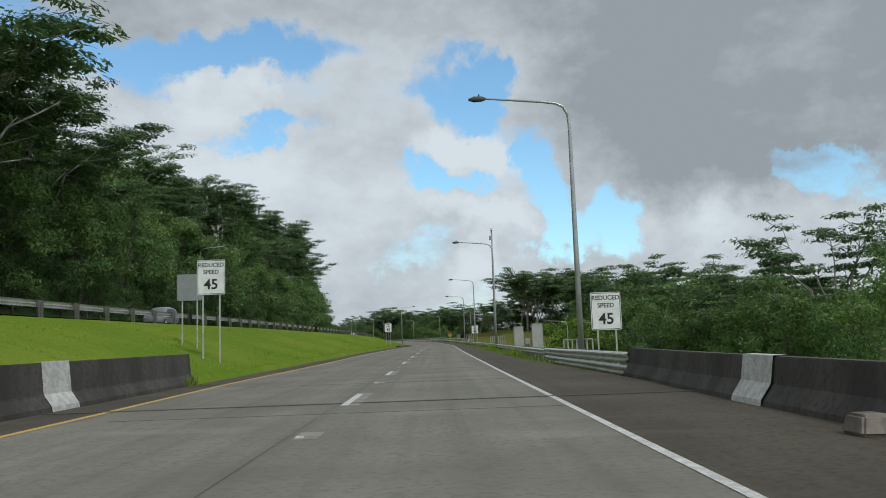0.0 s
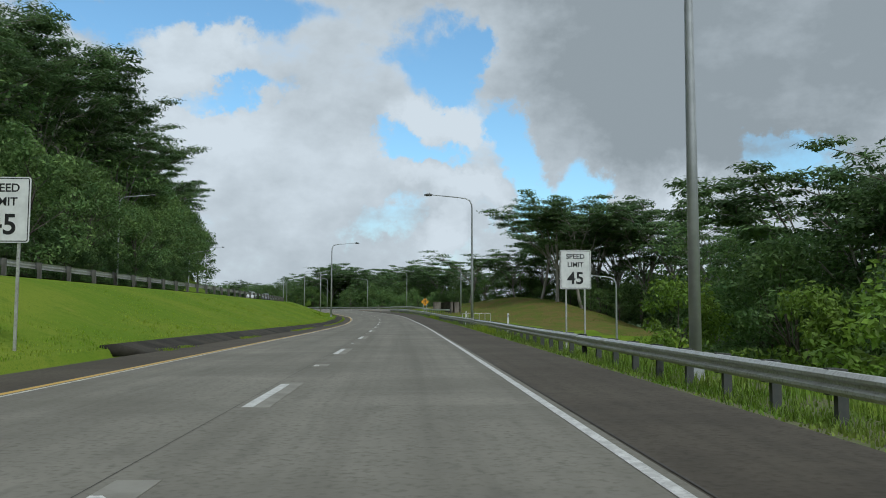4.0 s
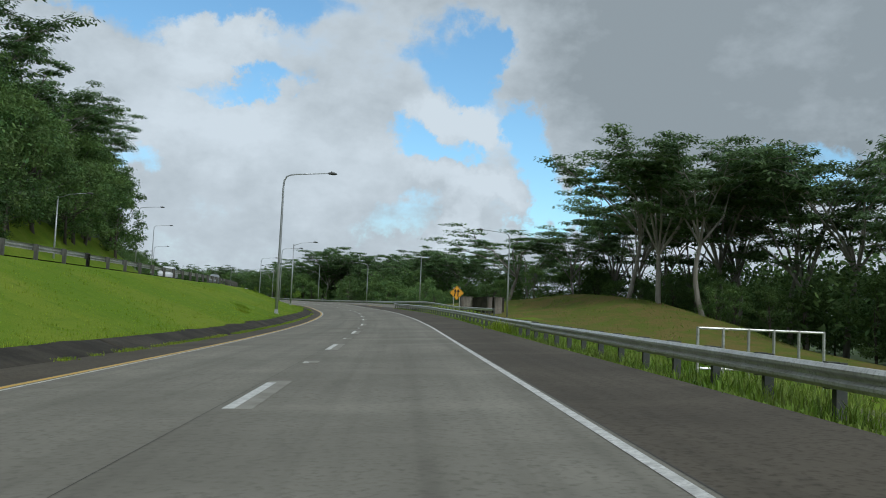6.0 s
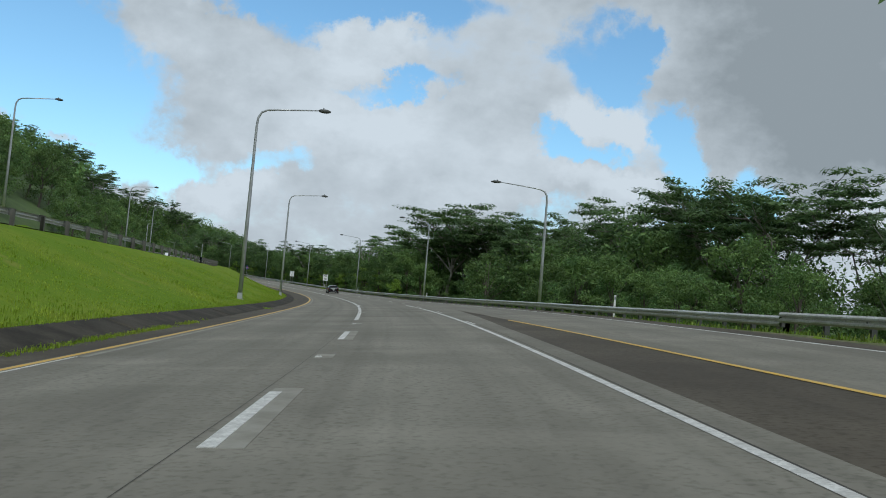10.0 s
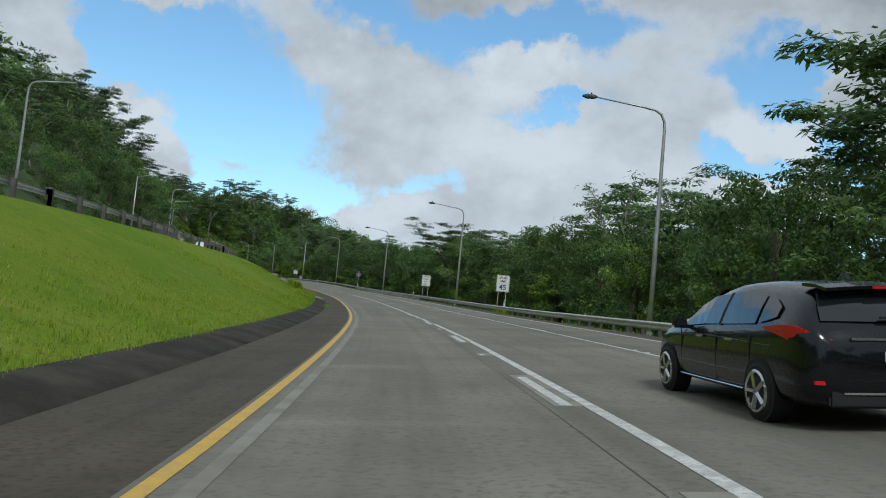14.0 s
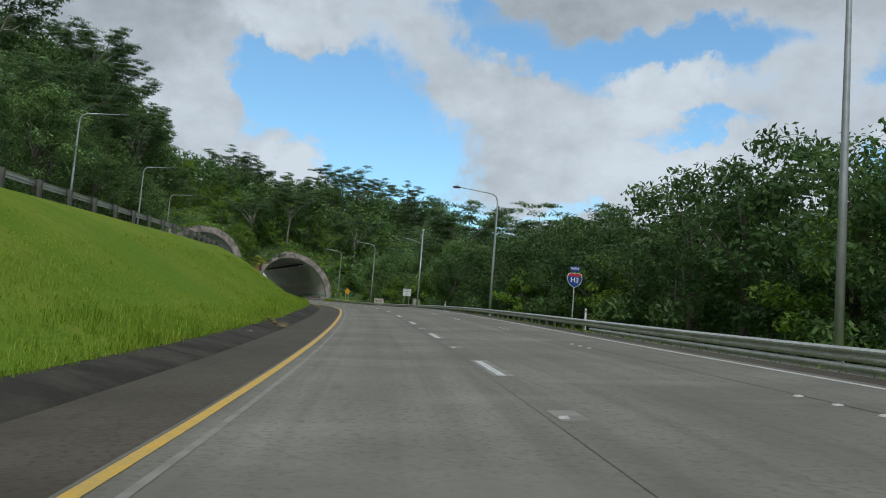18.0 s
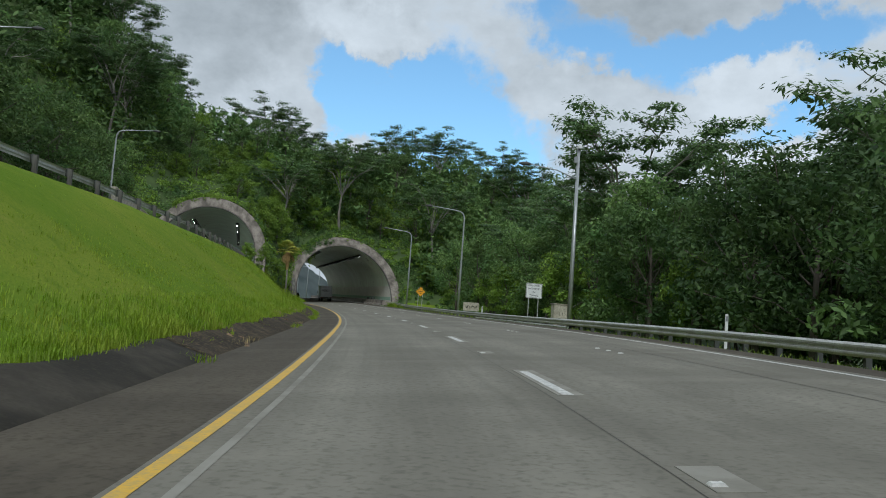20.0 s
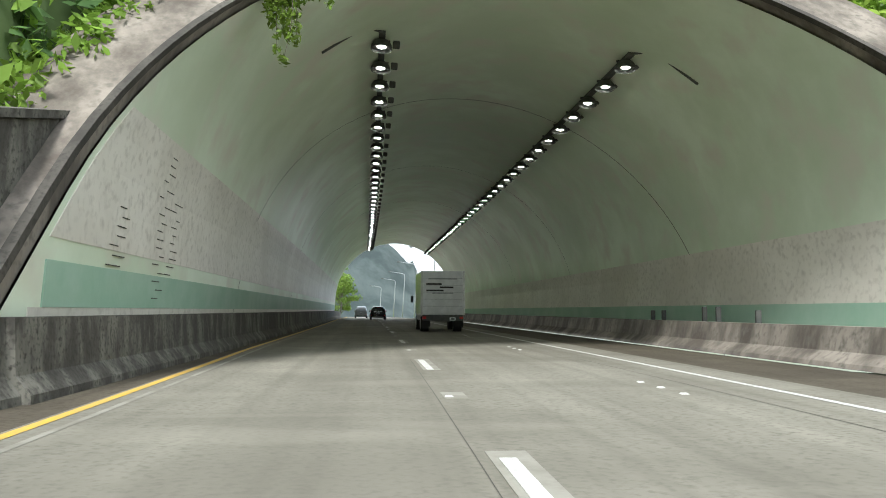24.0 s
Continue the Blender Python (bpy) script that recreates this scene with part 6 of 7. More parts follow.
for x in (-0.7, 0.7):
    part("leg", Shape().box((x, 0.06, 0.5), (0.08, 0.06, 1.4)), M_STEEL, board)


def marker_post(s, l):
    ob = thing("marker_post", "slim white marker post by the guardrail", "marker post", on_ground(s, l), "marker posts")
    part("blade", Shape().box((0, 0, 0.55), (0.1, 0.03, 1.5)), M_SIGNWHITE, ob, bevel=0.01)
    part("reflector", Shape().box((0, -0.018, 1.15), (0.07, 0.008, 0.16)), M_SIGNBACK, ob)


for s, l in ((173, 7.6), (197, 7.4), (355, 11.8), (413, 10.2), (470, 9.2), (509, 9.0), (560, 9.0), (612, 8.9), (660, 8.9), (705, 9.0)):
    marker_post(s, l)
# pipe fences below the road
def pipe_fence(m, n, gap, rails, high):
    fence = thing("pipe_fence", "pale grey steel pipe fence beside the lower ramp", "fence", m)
    for k in range(n):
        part("post", Shape().tube([(0, k * gap, -1), (0, k * gap, high)], [0.035, 0.035], 6), M_STEEL, fence)
    for z in rails:
        part("rail", Shape().tube([(0, 0, z), (0, (n - 1) * gap, z)], [0.03, 0.03], 6), M_STEEL, fence)


pipe_fence(upright(38.5, 8.7, 0.0), 7, 1.5, (0.25, 0.85), 0.87)
pipe_fence(upright(207.1, 8.0, 0.0, -88), 6, 0.56, (0.15, 1.0), 1.02)
pipe_fence(upright(98.6, 9.2, 0.0, 10), 8, 1.05, (0.5, 1.1), 1.12)


# ---- vehicles ----
def wheel_parts(ob, x, y, r, wide, out, hub=M_CHROME):
    """A tyre with a spoked rim; out: the side that the rim faces."""
    sides = 20
    tyre = Shape().tube([(-wide / 2, 0, 0), (-wide / 2 + 0.02, 0, 0), (wide / 2 - 0.02, 0, 0), (wide / 2, 0, 0)], [r - 0.04, r, r, r - 0.04], sides)
    t = part("wheel", tyre, M_RUBBER, ob, soft=False, m=pose(x, y, r))
    rim = Shape().tube([(out * (wide / 2 - 0.02), 0, 0), (out * (wide / 2 + 0.004), 0, 0)], [r * 0.2, r * 0.17], 10)
    for k in range(5):
        a = 2 * math.pi * k / 5
        rim.box((out * (wide / 2 + 0.002), math.cos(a) * r * 0.38, math.sin(a) * r * 0.38), (0.012, 0.05, 0.05))
        rim.tube([(out * (wide / 2), math.cos(a) * r * 0.12, math.sin(a) * r * 0.12), (out * (wide / 2), math.cos(a) * r * 0.66, math.sin(a) * r * 0.66)], [0.03, 0.035], 5)
    ring = [Vector((out * (wide / 2 + 0.003), math.cos(2 * math.pi * k / 20) * r * 0.68, math.sin(2 * math.pi * k / 20) * r * 0.68)) for k in range(21)]
    rim.tube(ring, [0.022] * 21, 5, False)
    part("rim", rim, hub, t, "five-spoke alloy rim")


def car_ring(y, hw, zb, zbelt, ztop, tw):
    half = [(0, zb), (hw * 0.8, zb), (hw * 0.97, zb + 0.08), (hw, zb + 0.22), (hw, (zb + zbelt) / 2 + 0.08), (hw * 0.985, zbelt - 0.09), (hw * 0.95, zbelt), ((hw * 0.95 + tw) / 2 + 0.01, (zbelt + ztop) / 2 + 0.02), (tw, ztop - 0.06), (tw * 0.75, ztop - 0.015), (0, ztop)]
    return [Vector((x, y, z)) for x, z in half] + [Vector((-x, y, z)) for x, z in half[-2:0:-1]]


HATCH = [(-2.24, .62, .40, .72, .80, .52), (-2.2, .8, .30, .88, .98, .64), (-2.1, .86, .24, 1.0, 1.12, .66), (-1.92, .885, .21, 1.04, 1.36, .62), (-1.7, .89, .2, 1.03, 1.47, .60), (-1.2, .895, .2, 1.0, 1.54, .59), (-.5, .895, .2, .97, 1.56, .59), (.2, .895, .2, .95, 1.51, .58), (.7, .89, .2, .93, 1.31, .6), (1.15, .885, .2, .92, 1.05, .66), (1.6, .87, .21, .87, .97, .66), (2.0, .81, .25, .76, .84, .6), (2.2, .66, .33, .64, .7, .5)]


def car(m, label, paint, stations=HATCH, plate=True):
    """A hatchback or wagon lofted from cross-sections, y ahead."""
    ob = thing("car", label, "car", m)
    body = part("body", Shape().sweep([car_ring(*q) for q in stations], True), paint, ob, soft=True)
    mod = body.modifiers.new("round", "SUBSURF")
    mod.levels = mod.render_levels = 1
    ys = [q[0] for q in stations]
    across = lambda y, k: float(np.interp(y, ys, [q[k] for q in stations]))

    def side_point(y, f, side):
        """On the upper side of the body: f from the belt line to the roof's edge."""
        hw, zb, zt, tw = across(y, 1), across(y, 3), across(y, 4), across(y, 5)
        return (side * (hw * 0.95 + (tw - hw * 0.95) * f + 0.012 + 0.02 * math.sin(math.pi * f)), y, zb + (zt - zb) * f)

    def flank(y, z, side, out=0.008):
        return Vector((side * (across(y, 1) * (0.995 if z > 0.5 else 0.98) + out), y, z))

    for side in (-1, 1):
        for y0, y1, n in ((-1.16, -0.3, "side_window"), (-0.22, 0.62, "side_window")):
            rows = [[side_point(y, f, side) for f in (0.08, 0.4, 0.72)] for y in np.linspace(y0, y1, 5)]
            if y1 > 0.5:
                rows.append([side_point(0.82, f, side) for f in (0.08, 0.22, 0.36)])
            part(n, Shape().sweep(rows), M_GLASS, ob)
        part("quarter_window", Shape().sweep([[side_point(-1.22, f, side) for f in (0.1, 0.4, 0.7)], [side_point(-1.4, f, side) for f in (0.14, 0.38, 0.62)], [side_point(-1.58, f, side) for f in (0.22, 0.34, 0.46)]]), M_GLASS, ob)
        part("pillar_trim", Shape().sweep([[side_point(y, f, side) for f in (0.06, 0.4, 0.74)] for y in (-0.3, -0.22)]), M_RUBBER, ob)
        mirror = part("mirror", Shape().box((side * 0.98, 0.66, 0.99), (0.19, 0.12, 0.14), taper=0.8), paint, ob, bevel=0.03)
        part("mirror_arm", Shape().box((side * 0.88, 0.66, 0.94), (0.12, 0.06, 0.05)), paint, mirror)
        path = [(0.885, -1.42, 1.0, 1.015), (0.88, -1.62, 0.965, 1.035), (0.868, -1.82, 0.92, 1.05), (0.84, -1.98, 0.87, 1.045), (0.79, -2.09, 0.85, 1.01), (0.7, -2.16, 0.86, 0.96), (0.6, -2.19, 0.88, 0.92)]
        secs = [[(side * (x + 0.012), y - 0.006, lo), (side * (x + 0.012), y - 0.006, hi), (side * (x - 0.07), y + 0.06, hi), (side * (x - 0.07), y + 0.06, lo)] for x, y, lo, hi in path]
        part("tail_light", Shape().sweep(secs, True), M_TAIL, ob, "red boomerang tail light", soft=False)
        part("bumper_reflector", Shape().box((side * 0.66, -2.2, 0.5), (0.24, 0.03, 0.04)), M_TAIL, ob)
        for y in (-0.62, 0.22):
            part("door_handle", Shape().box((side * 0.9, y, 0.84), (0.03, 0.19, 0.03)), M_CHROME, ob, bevel=0.008)
        for y in (-1.12, -0.25, 0.86):
            part("door_seam", Shape().tube([flank(y + d, z, side, 0.0) for z, d in ((0.32, 0.0), (0.55, 0.0), (0.8, 0.0), (0.93, 0.02))], [0.007] * 4, 5), M_RUBBER, ob)
        part("sill_trim", Shape().tube([flank(y, 0.3, side, 0.0) for y in np.linspace(-0.95, 0.95, 6)], [0.012] * 6, 6), M_CHROME, ob)
        part("body_crease", Shape().tube([flank(y, 0.86 - 0.03 * abs(y), side, -0.004) for y in np.linspace(-1.6, 1.3, 8)], [0.009] * 8, 5), paint, ob)
        for y in (-1.34, 1.36):
            part("arch_well", Shape().tube([(side * 0.7, y, 0.33), (side * 0.897, y, 0.33)], [0.345, 0.345], 24), M_RUBBER, ob)
            wheel_parts(ob, side * 0.815, y, 0.315, 0.2, side)
    part("rear_window", Shape().sweep([[(x * w, y - 0.05 * (1 - x * x), z) for x in (-1, -0.6, 0, 0.6, 1)] for w, y, z in ((0.66, -2.09, 1.1), (0.64, -2.0, 1.24), (0.6, -1.9, 1.38), (0.56, -1.82, 1.44))]), M_GLASS, ob)
    part("rear_wiper", Shape().box((0.1, -2.15, 1.14), (0.5, 0.02, 0.022)), M_RUBBER, ob)
    part("roof_spoiler", Shape().sweep([[(x * 0.58, y, z - 0.03 * x * x) for x in (-1, -0.5, 0, 0.5, 1)] + [(x * 0.58, y, z - 0.035 - 0.03 * x * x) for x in (1, 0.5, 0, -0.5, -1)] for y, z in ((-2.04, 1.46), (-1.85, 1.5), (-1.6, 1.52))], True), paint, ob)
    part("brake_light", Shape().box((0, -2.045, 1.44), (0.3, 0.02, 0.025)), M_TAIL, ob)
    part("windscreen", Shape().sweep([[(x * w, y, z) for x in (-1, -0.5, 0.5, 1)] for w, y, z in ((0.55, 0.3, 1.44), (0.58, 0.72, 1.27), (0.63, 1.1, 1.06))]), M_GLASS, ob)
    part("aerial", Shape().box((0, -1.3, 1.58), (0.05, 0.18, 0.07), taper=0.4), paint, ob)
    part("rear_bumper", Shape().box((0, -2.19, 0.35), (1.3, 0.06, 0.18)), M_RUBBER, ob, bevel=0.02)
    part("bumper_trim", Shape().box((0, -2.225, 0.4), (1.05, 0.012, 0.02)), M_CHROME, ob)
    part("tailgate_bar", Shape().box((0, -2.215, 0.93), (0.9, 0.02, 0.025)), M_CHROME if paint is M_BLACKCAR else paint, ob)
    part("emblem", Shape().tube([Vector((math.cos(2 * math.pi * k / 16) * 0.06, -2.225, 0.95 + math.sin(2 * math.pi * k / 16) * 0.06)) for k in range(17)], [0.012] * 17, 5, False), M_CHROME, ob, "plain round metal emblem")
    if plate:
        p = part("number_plate", rounded(0.31, 0.16, 0.02, 0.01), M_SIGNWHITE, ob, m=pose(0, -2.23, 0.74))
        for k in range(5):
            part("plate_mark", Shape().box((-0.08 + 0.045 * k, -0.008, 0), (0.026, 0.003, 0.075)), M_SIGNBLACK, p)
    return ob


leaf = car(on_road(452.6, 2.38) @ Matrix.Diagonal((0.96, 0.95, 0.86, 1)), "glossy black electric hatchback driving in the next lane", M_BLACKCAR)
part("sticker", Shape().box((0, 0, 0), (0.16, 0.004, 0.03)).box((0, 0, 0), (0.03, 0.004, 0.1)), M_SIGNWHITE, leaf, "small white sticker", m=pose(0.0, -2.245, 0.62, 0, 20, 0))


def truck(m):
    ob = thing("box_truck", "white box truck with a scuffed roll-up rear door", "truck", m)
    part("cargo_box", Shape().box((0, 0.2, 2.0), (2.25, 4.6, 2.25)), M_WHITECAR, ob, bevel=0.03)
    for x in (-1.09, 1.09):
        part("corner_post", Shape().box((x, -2.12, 2.0), (0.1, 0.05, 2.25)), M_STEEL, ob)
    door = part("rear_door", Shape().box((0, -2.11, 2.0), (2.05, 0.03, 2.1)), M_WHITECAR, ob)
    for k in range(1, 6):
        part("door_slat_gap", Shape().box((0, -2.128, 0.95 + 0.36 * k), (2.03, 0.006, 0.018)), M_SIGNBACK, door)
    for x, z, w, h in ((0.0, 2.72, 1.5, 0.07), (-0.45, 2.45, 0.8, 0.09), (0.2, 2.28, 0.7, 0.09), (-0.4, 2.12, 0.9, 0.08), (0.0, 1.98, 1.1, 0.05)):
        part("lettering_bar", Shape().box((x, -2.13, z), (w, 0.006, h)), M_SIGNBACK if h < 0.08 else M_SIGNBLACK, door)
    part("liftgate", Shape().box((0, -2.2, 0.72), (2.1, 0.12, 0.3)), M_DARKPOST, ob, bevel=0.02)
    part("chassis", Shape().box((0, 0.9, 0.65), (0.9, 5.6, 0.25)), M_DARKPOST, ob)
    cab = part("cab", Shape().sweep([[(x * w, y, z) for x, z in ((-1, 0.55), (1, 0.55), (1, h * 0.62), (0.86, h), (-0.86, h), (-1, h * 0.62))] for w, y, h in ((1.0, 2.6, 2.2), (1.0, 3.9, 2.2), (0.98, 4.3, 1.5), (0.9, 4.5, 1.1))], True), M_WHITECAR, ob, bevel=0.04)
    part("windscreen", Shape().box((0, 4.15, 1.8), (1.7, 0.04, 0.6), pose(0, 0, 0, 0, 0, 0)), M_GLASS, cab)
    for side in (-1, 1):
        part("mirror", Shape().box((side * 1.25, 3.9, 1.75), (0.16, 0.08, 0.4)), M_DARKPOST, cab)
        part("tail_light", Shape().box((side * 0.95, -2.27, 0.72), (0.18, 0.03, 0.12)), M_TAIL, ob)
        part("mud_flap", Shape().box((side * 0.85, -1.75, 0.5), (0.5, 0.02, 0.5)), M_RUBBER, ob)
        wheel_parts(ob, side * 0.86, -1.1, 0.4, 0.42, side, M_STEEL)
        wheel_parts(ob, side * 0.92, 3.3, 0.4, 0.24, side, M_STEEL)
    p = part("number_plate", rounded(0.31, 0.16, 0.02, 0.01), M_SIGNWHITE, ob, m=pose(0.5, -2.28, 0.66))
    part("plate_mark", Shape().box((0, -0.008, 0), (0.2, 0.003, 0.07)), M_SIGNBLACK, p)
    return ob


truck(on_road(806, 2.5))
WAGON = [(y, w, a, b + 0.1, t + 0.22 if t > 1.05 else t + 0.1, c + 0.06) for y, w, a, b, t, c in HATCH]
car(on_road(858, 0.0), "dark sedan ahead in the tunnel mouth", M_BLACKCAR)
car(on_road(884, -1.9), "grey estate car beyond the tunnel", M_GREYCAR, WAGON)
car(on_road(952, -8.0) @ pose(0, 0, 0, 0, 0, 180), "white oncoming car beyond the tunnel", M_WHITECAR)
car(on_road(930, -8.2) @ pose(0, 0, 0, 0, 0, 180), "white car in the far oncoming lane", M_WHITECAR)
for s, l, paint, label in ((292, -22.5, M_WHITECAR, "white pickup-like car on the upper road"), (330, -20.0, M_GREYCAR, "grey car on the upper road"), (70, -22.0, M_GREYCAR, "grey car on the upper road behind the rail"), (585, -22, M_WHITECAR, "white car on the upper road behind the rail")):
    car(upright(s, l, float(tab(UPPER, s)) + 0.13, 180), label, paint, WAGON, plate=False)

# ---- palm by the portal ----
palm = thing("palm_tree", "slender fan palm with a skirt of dead fronds", "palm tree", on_ground(758.8, -7.8, 0, 0.3))
ptop = 8.0 - float(ground_over(758.8, -7.8))
part("trunk", Shape().tube([(0, 0, 0), (0.05, 0, ptop * 0.4), (-0.08, 0.05, ptop)], [0.16, 0.11, 0.1], 8), M_BARK, palm, soft=True)
prng = np.random.default_rng(9)


def fan_leaf(a, rise, reach, size, droop):
    """A stalk and a fan of narrow folded blades at its end."""
    d = Vector((math.cos(a) * math.cos(rise), math.sin(a) * math.cos(rise), math.sin(rise)))
    side = Vector((-math.sin(a), math.cos(a), 0))
    over = d.cross(side)
    sh = Shape().tube([(0, 0, 0), d * reach * 0.5 + Vector((0, 0, 0.06)), d * reach], [0.022, 0.018, 0.012], 5)
    hub = d * reach
    for k in range(15):
        b = radians(-105 + 15 * k)
        way = d * math.cos(b) + side * math.sin(b)
        wing = side * math.cos(b) - d * math.sin(b)
        long = size * (0.75 + 0.25 * math.cos(b)) * prng.uniform(0.9, 1.1)
        mid = hub + way * long * 0.55 - over * 0.05
        tip = hub + way * long - Vector((0, 0, droop * long))
        w = wing * size * 0.085
        lift = Vector((0, 0, 0.02))
        sh.add([hub, mid - w + lift, tip, mid + w + lift, mid - lift], [(0, 1, 4), (0, 4, 3), (1, 2, 4), (4, 2, 3)])
    return sh


crown = pose(-0.08, 0.05, ptop - 0.25) @ Matrix.Scale(1.5, 4)
for k in range(30):
    part("frond", fan_leaf(k * 2.4, prng.uniform(-0.35, 1.35), prng.uniform(0.5, 0.85), prng.uniform(0.55, 0.75), prng.uniform(0.15, 0.5)), M_PALM, palm, m=crown)
for k in range(16):
    part("dead_frond", fan_leaf(k * 2.1, prng.uniform(-1.35, -0.7), prng.uniform(0.35, 0.7), prng.uniform(0.45, 0.6), 0.55), M_DEADFROND, palm, m=crown @ pose(0, 0, -0.1))
part("dead_skirt", Shape().tube([(0, 0, -0.1), (0, 0, -0.7), (0.02, 0, -1.5), (0.03, 0, -1.9)], [0.2, 0.26, 0.17, 0.11], 9), M_DEADFROND, palm, m=crown)

# ---- grass and weeds ----
def blades(name, s, l, tall, rng, per, label, material=M_BLADES, wide=0.022, extra=0.0):
    """Tufts of bent blades at the given stations and offsets."""
    n = len(s)
    base = place(s, l, ground_over(s, l) + extra)
    base = np.repeat(base, per, 0) + rng.normal(size=(n * per, 3)) * np.array([0.09, 0.09, 0.0])
    h = np.repeat(tall, per)[:, None] * rng.uniform(0.55, 1.15, (n * per, 1))
    a = rng.uniform(0, 2 * math.pi, n * per)
    d = np.stack([np.cos(a), np.sin(a), np.zeros_like(a)], 1)
    w = np.stack([-np.sin(a), np.cos(a), np.zeros_like(a)], 1) * (wide * (0.6 + h))
    bend = rng.uniform(0.15, 0.75, (n * per, 1))
    z = np.array([0, 0, 1.0])
    mid = base + z * h * 0.6 + d * h * bend * 0.35
    tip = base + z * h * (1 - 0.35 * bend) + d * h * bend
    v = np.stack([base - w, base + w, mid + w * 0.8, tip, mid - w * 0.8], 1).reshape(-1, 3)
    k = np.arange(n * per) * 5
    f = np.stack([k, k + 1, k + 2, k + 4], 1)
    g = np.stack([k + 4, k + 2, k + 3], 1)
    me = bpy.data.meshes.new(name)
    me.vertices.add(len(v))
    me.vertices.foreach_set("co", v.astype(np.float32).ravel())
    loops = np.concatenate([f.ravel(), g.ravel()])
    me.loops.add(len(loops))
    me.loops.foreach_set("vertex_index", loops.astype(np.int32))
    me.polygons.add(len(f) + len(g))
    me.polygons.foreach_set("loop_start", np.concatenate([np.arange(len(f)) * 4, len(f) * 4 + np.arange(len(g)) * 3]).astype(np.int32))
    me.update(calc_edges=True)
    me.materials.append(material)
    return tagged(new(name, me), label, "grass", kind="stuff")


grng = np.random.default_rng(21)


def field(s0, s1, out, width, n, low, high, per, label, side=-1, power=1.6, **kw):
    s = grng.uniform(s0, s1, n)
    t = grng.random(n) ** power
    e = tab(LEFT_EDGE, s) - BERM if side < 0 else tab(PAVED, s) + 0.05
    l = e + side * (out + t * width)
    patchy = np.array([0.6 + 0.9 * max(0, noise.noise(Vector((a * 0.15, b * 0.4, 7))) + 0.35) for a, b in zip(s, l)])
    return blades("grass", s, l, grng.uniform(low, high, n) * patchy, grng, per, label, **kw)


field(25, 330, 0.1, 8.0, 18000, 0.05, 0.13, 4, "short lush green grass on the bank", wide=0.012)
field(330, 540, 0.05, 7.0, 26000, 0.05, 0.15, 4, "short lush green grass on the bank", wide=0.0105)
field(540, 770, 0.05, 7.0, 28000, 0.07, 0.19, 5, "lush knee-high green grass on the bank", wide=0.01)
field(500, 765, 0.15, 1.6, 6500, 0.15, 0.36, 6, "tall bright grass hanging over the kerb", wide=0.009)
field(640, 764, -0.3, 0.8, 6000, 0.12, 0.34, 6, "tall bright grass hanging over the kerb", wide=0.009)
# tufts in the gutter at the foot of the kerb
gs = grng.uniform(150, 768, 52000)
gw = np.array([noise.noise(Vector((q * 0.11, 0.4, 5))) + 0.6 * noise.noise(Vector((q * 0.6, 0.1, 2))) for q in gs])
gs = gs[((gw > np.where(gs < 545, np.where(gs < 345, 0.0, np.where(gs < 500, 0.62, 0.2)), np.where(gs > 698, -0.15, 0.1))) | (gs > 743)) & ((gs < 578) | (gs > 640))]
gl = tab(LEFT_EDGE, gs) + 0.28 - np.where(gs < 545, 0.42, 1.0) * grng.random(len(gs)) ** 0.8
blades("grass", gs, gl, grng.uniform(0.04, 0.15, len(gs)) * np.where(gs < 545, 0.8, 1.6), grng, 4, "ragged grass tufts growing out of the gutter and kerb", wide=0.011, extra=np.where(gl > tab(LEFT_EDGE, gs), 0.24, 0.05 + np.maximum(0, tab(LEFT_EDGE, gs) - 0.45 - gl) * 0.8))
vs_ = grng.uniform(743, 768, 3800)
vl = np.interp(vs_, [743, 757, 765, 768], [-6.75, -6.75, -5.75, -5.35]) + np.interp(vs_, [743, 757, 768], [1.0, 1.05, 0.25]) * grng.random(len(vs_)) ** 0.7
blades("grass", vs_, vl, grng.uniform(0.1, 0.32, len(vs_)), grng, 5, "overgrown grass and weeds along the foot of the barrier", extra=0.1)
cs_, cl = grng.uniform(757, 773, 9000), -6.5 - 7.5 * grng.random(9000)
keep = cs_ < 757 + 11 * np.clip((cl + 13) / 6, 0, 1) + 3.5
blades("ground_cover", cs_[keep], cl[keep], grng.uniform(0.12, 0.34, int(keep.sum())), grng, 5, "bright creeping ground cover above the wing wall", wide=0.05)
field(22, 310, 0.0, 2.6, 16000, 0.05, 0.17, 3, "grass verge along the guardrail", side=1, power=1.0, material=M_VERGEBLADES)
field(22, 250, 0.8, 1.2, 7500, 0.14, 0.4, 5, "longer grass round the guardrail posts", side=1, power=1.0, material=M_VERGEBLADES, wide=0.01)
field(250, 306, 0.6, 1.2, 1500, 0.08, 0.24, 5, "short grass round the guardrail posts", side=1, power=1.0, material=M_VERGEBLADES, wide=0.01)
field(40, 246, 1.8, 3.0, 9000, 0.12, 0.38, 5, "rank grass behind the guardrail", side=1, power=1.2, material=M_VERGEBLADES, wide=0.012)
field(330, 770, 0.0, 3.5, 14000, 0.06, 0.2, 3, "grass verge along the guardrail", side=1, power=1.0, material=M_VERGEBLADES)
os_ = grng.uniform(326, 770, 9000)
ol = tab(OUT_RAIL, os_) + grng.uniform(-0.45, 0.8, len(os_))
blades("grass", os_, ol, grng.uniform(0.12, 0.42, len(os_)), grng, 4, "longer grass round the guardrail posts", material=M_VERGEBLADES)
field(200, 330, 10, 30, 6000, 0.1, 0.3, 3, "grass on the mound by the ramp", side=1, power=1.0, material=M_VERGEBLADES)


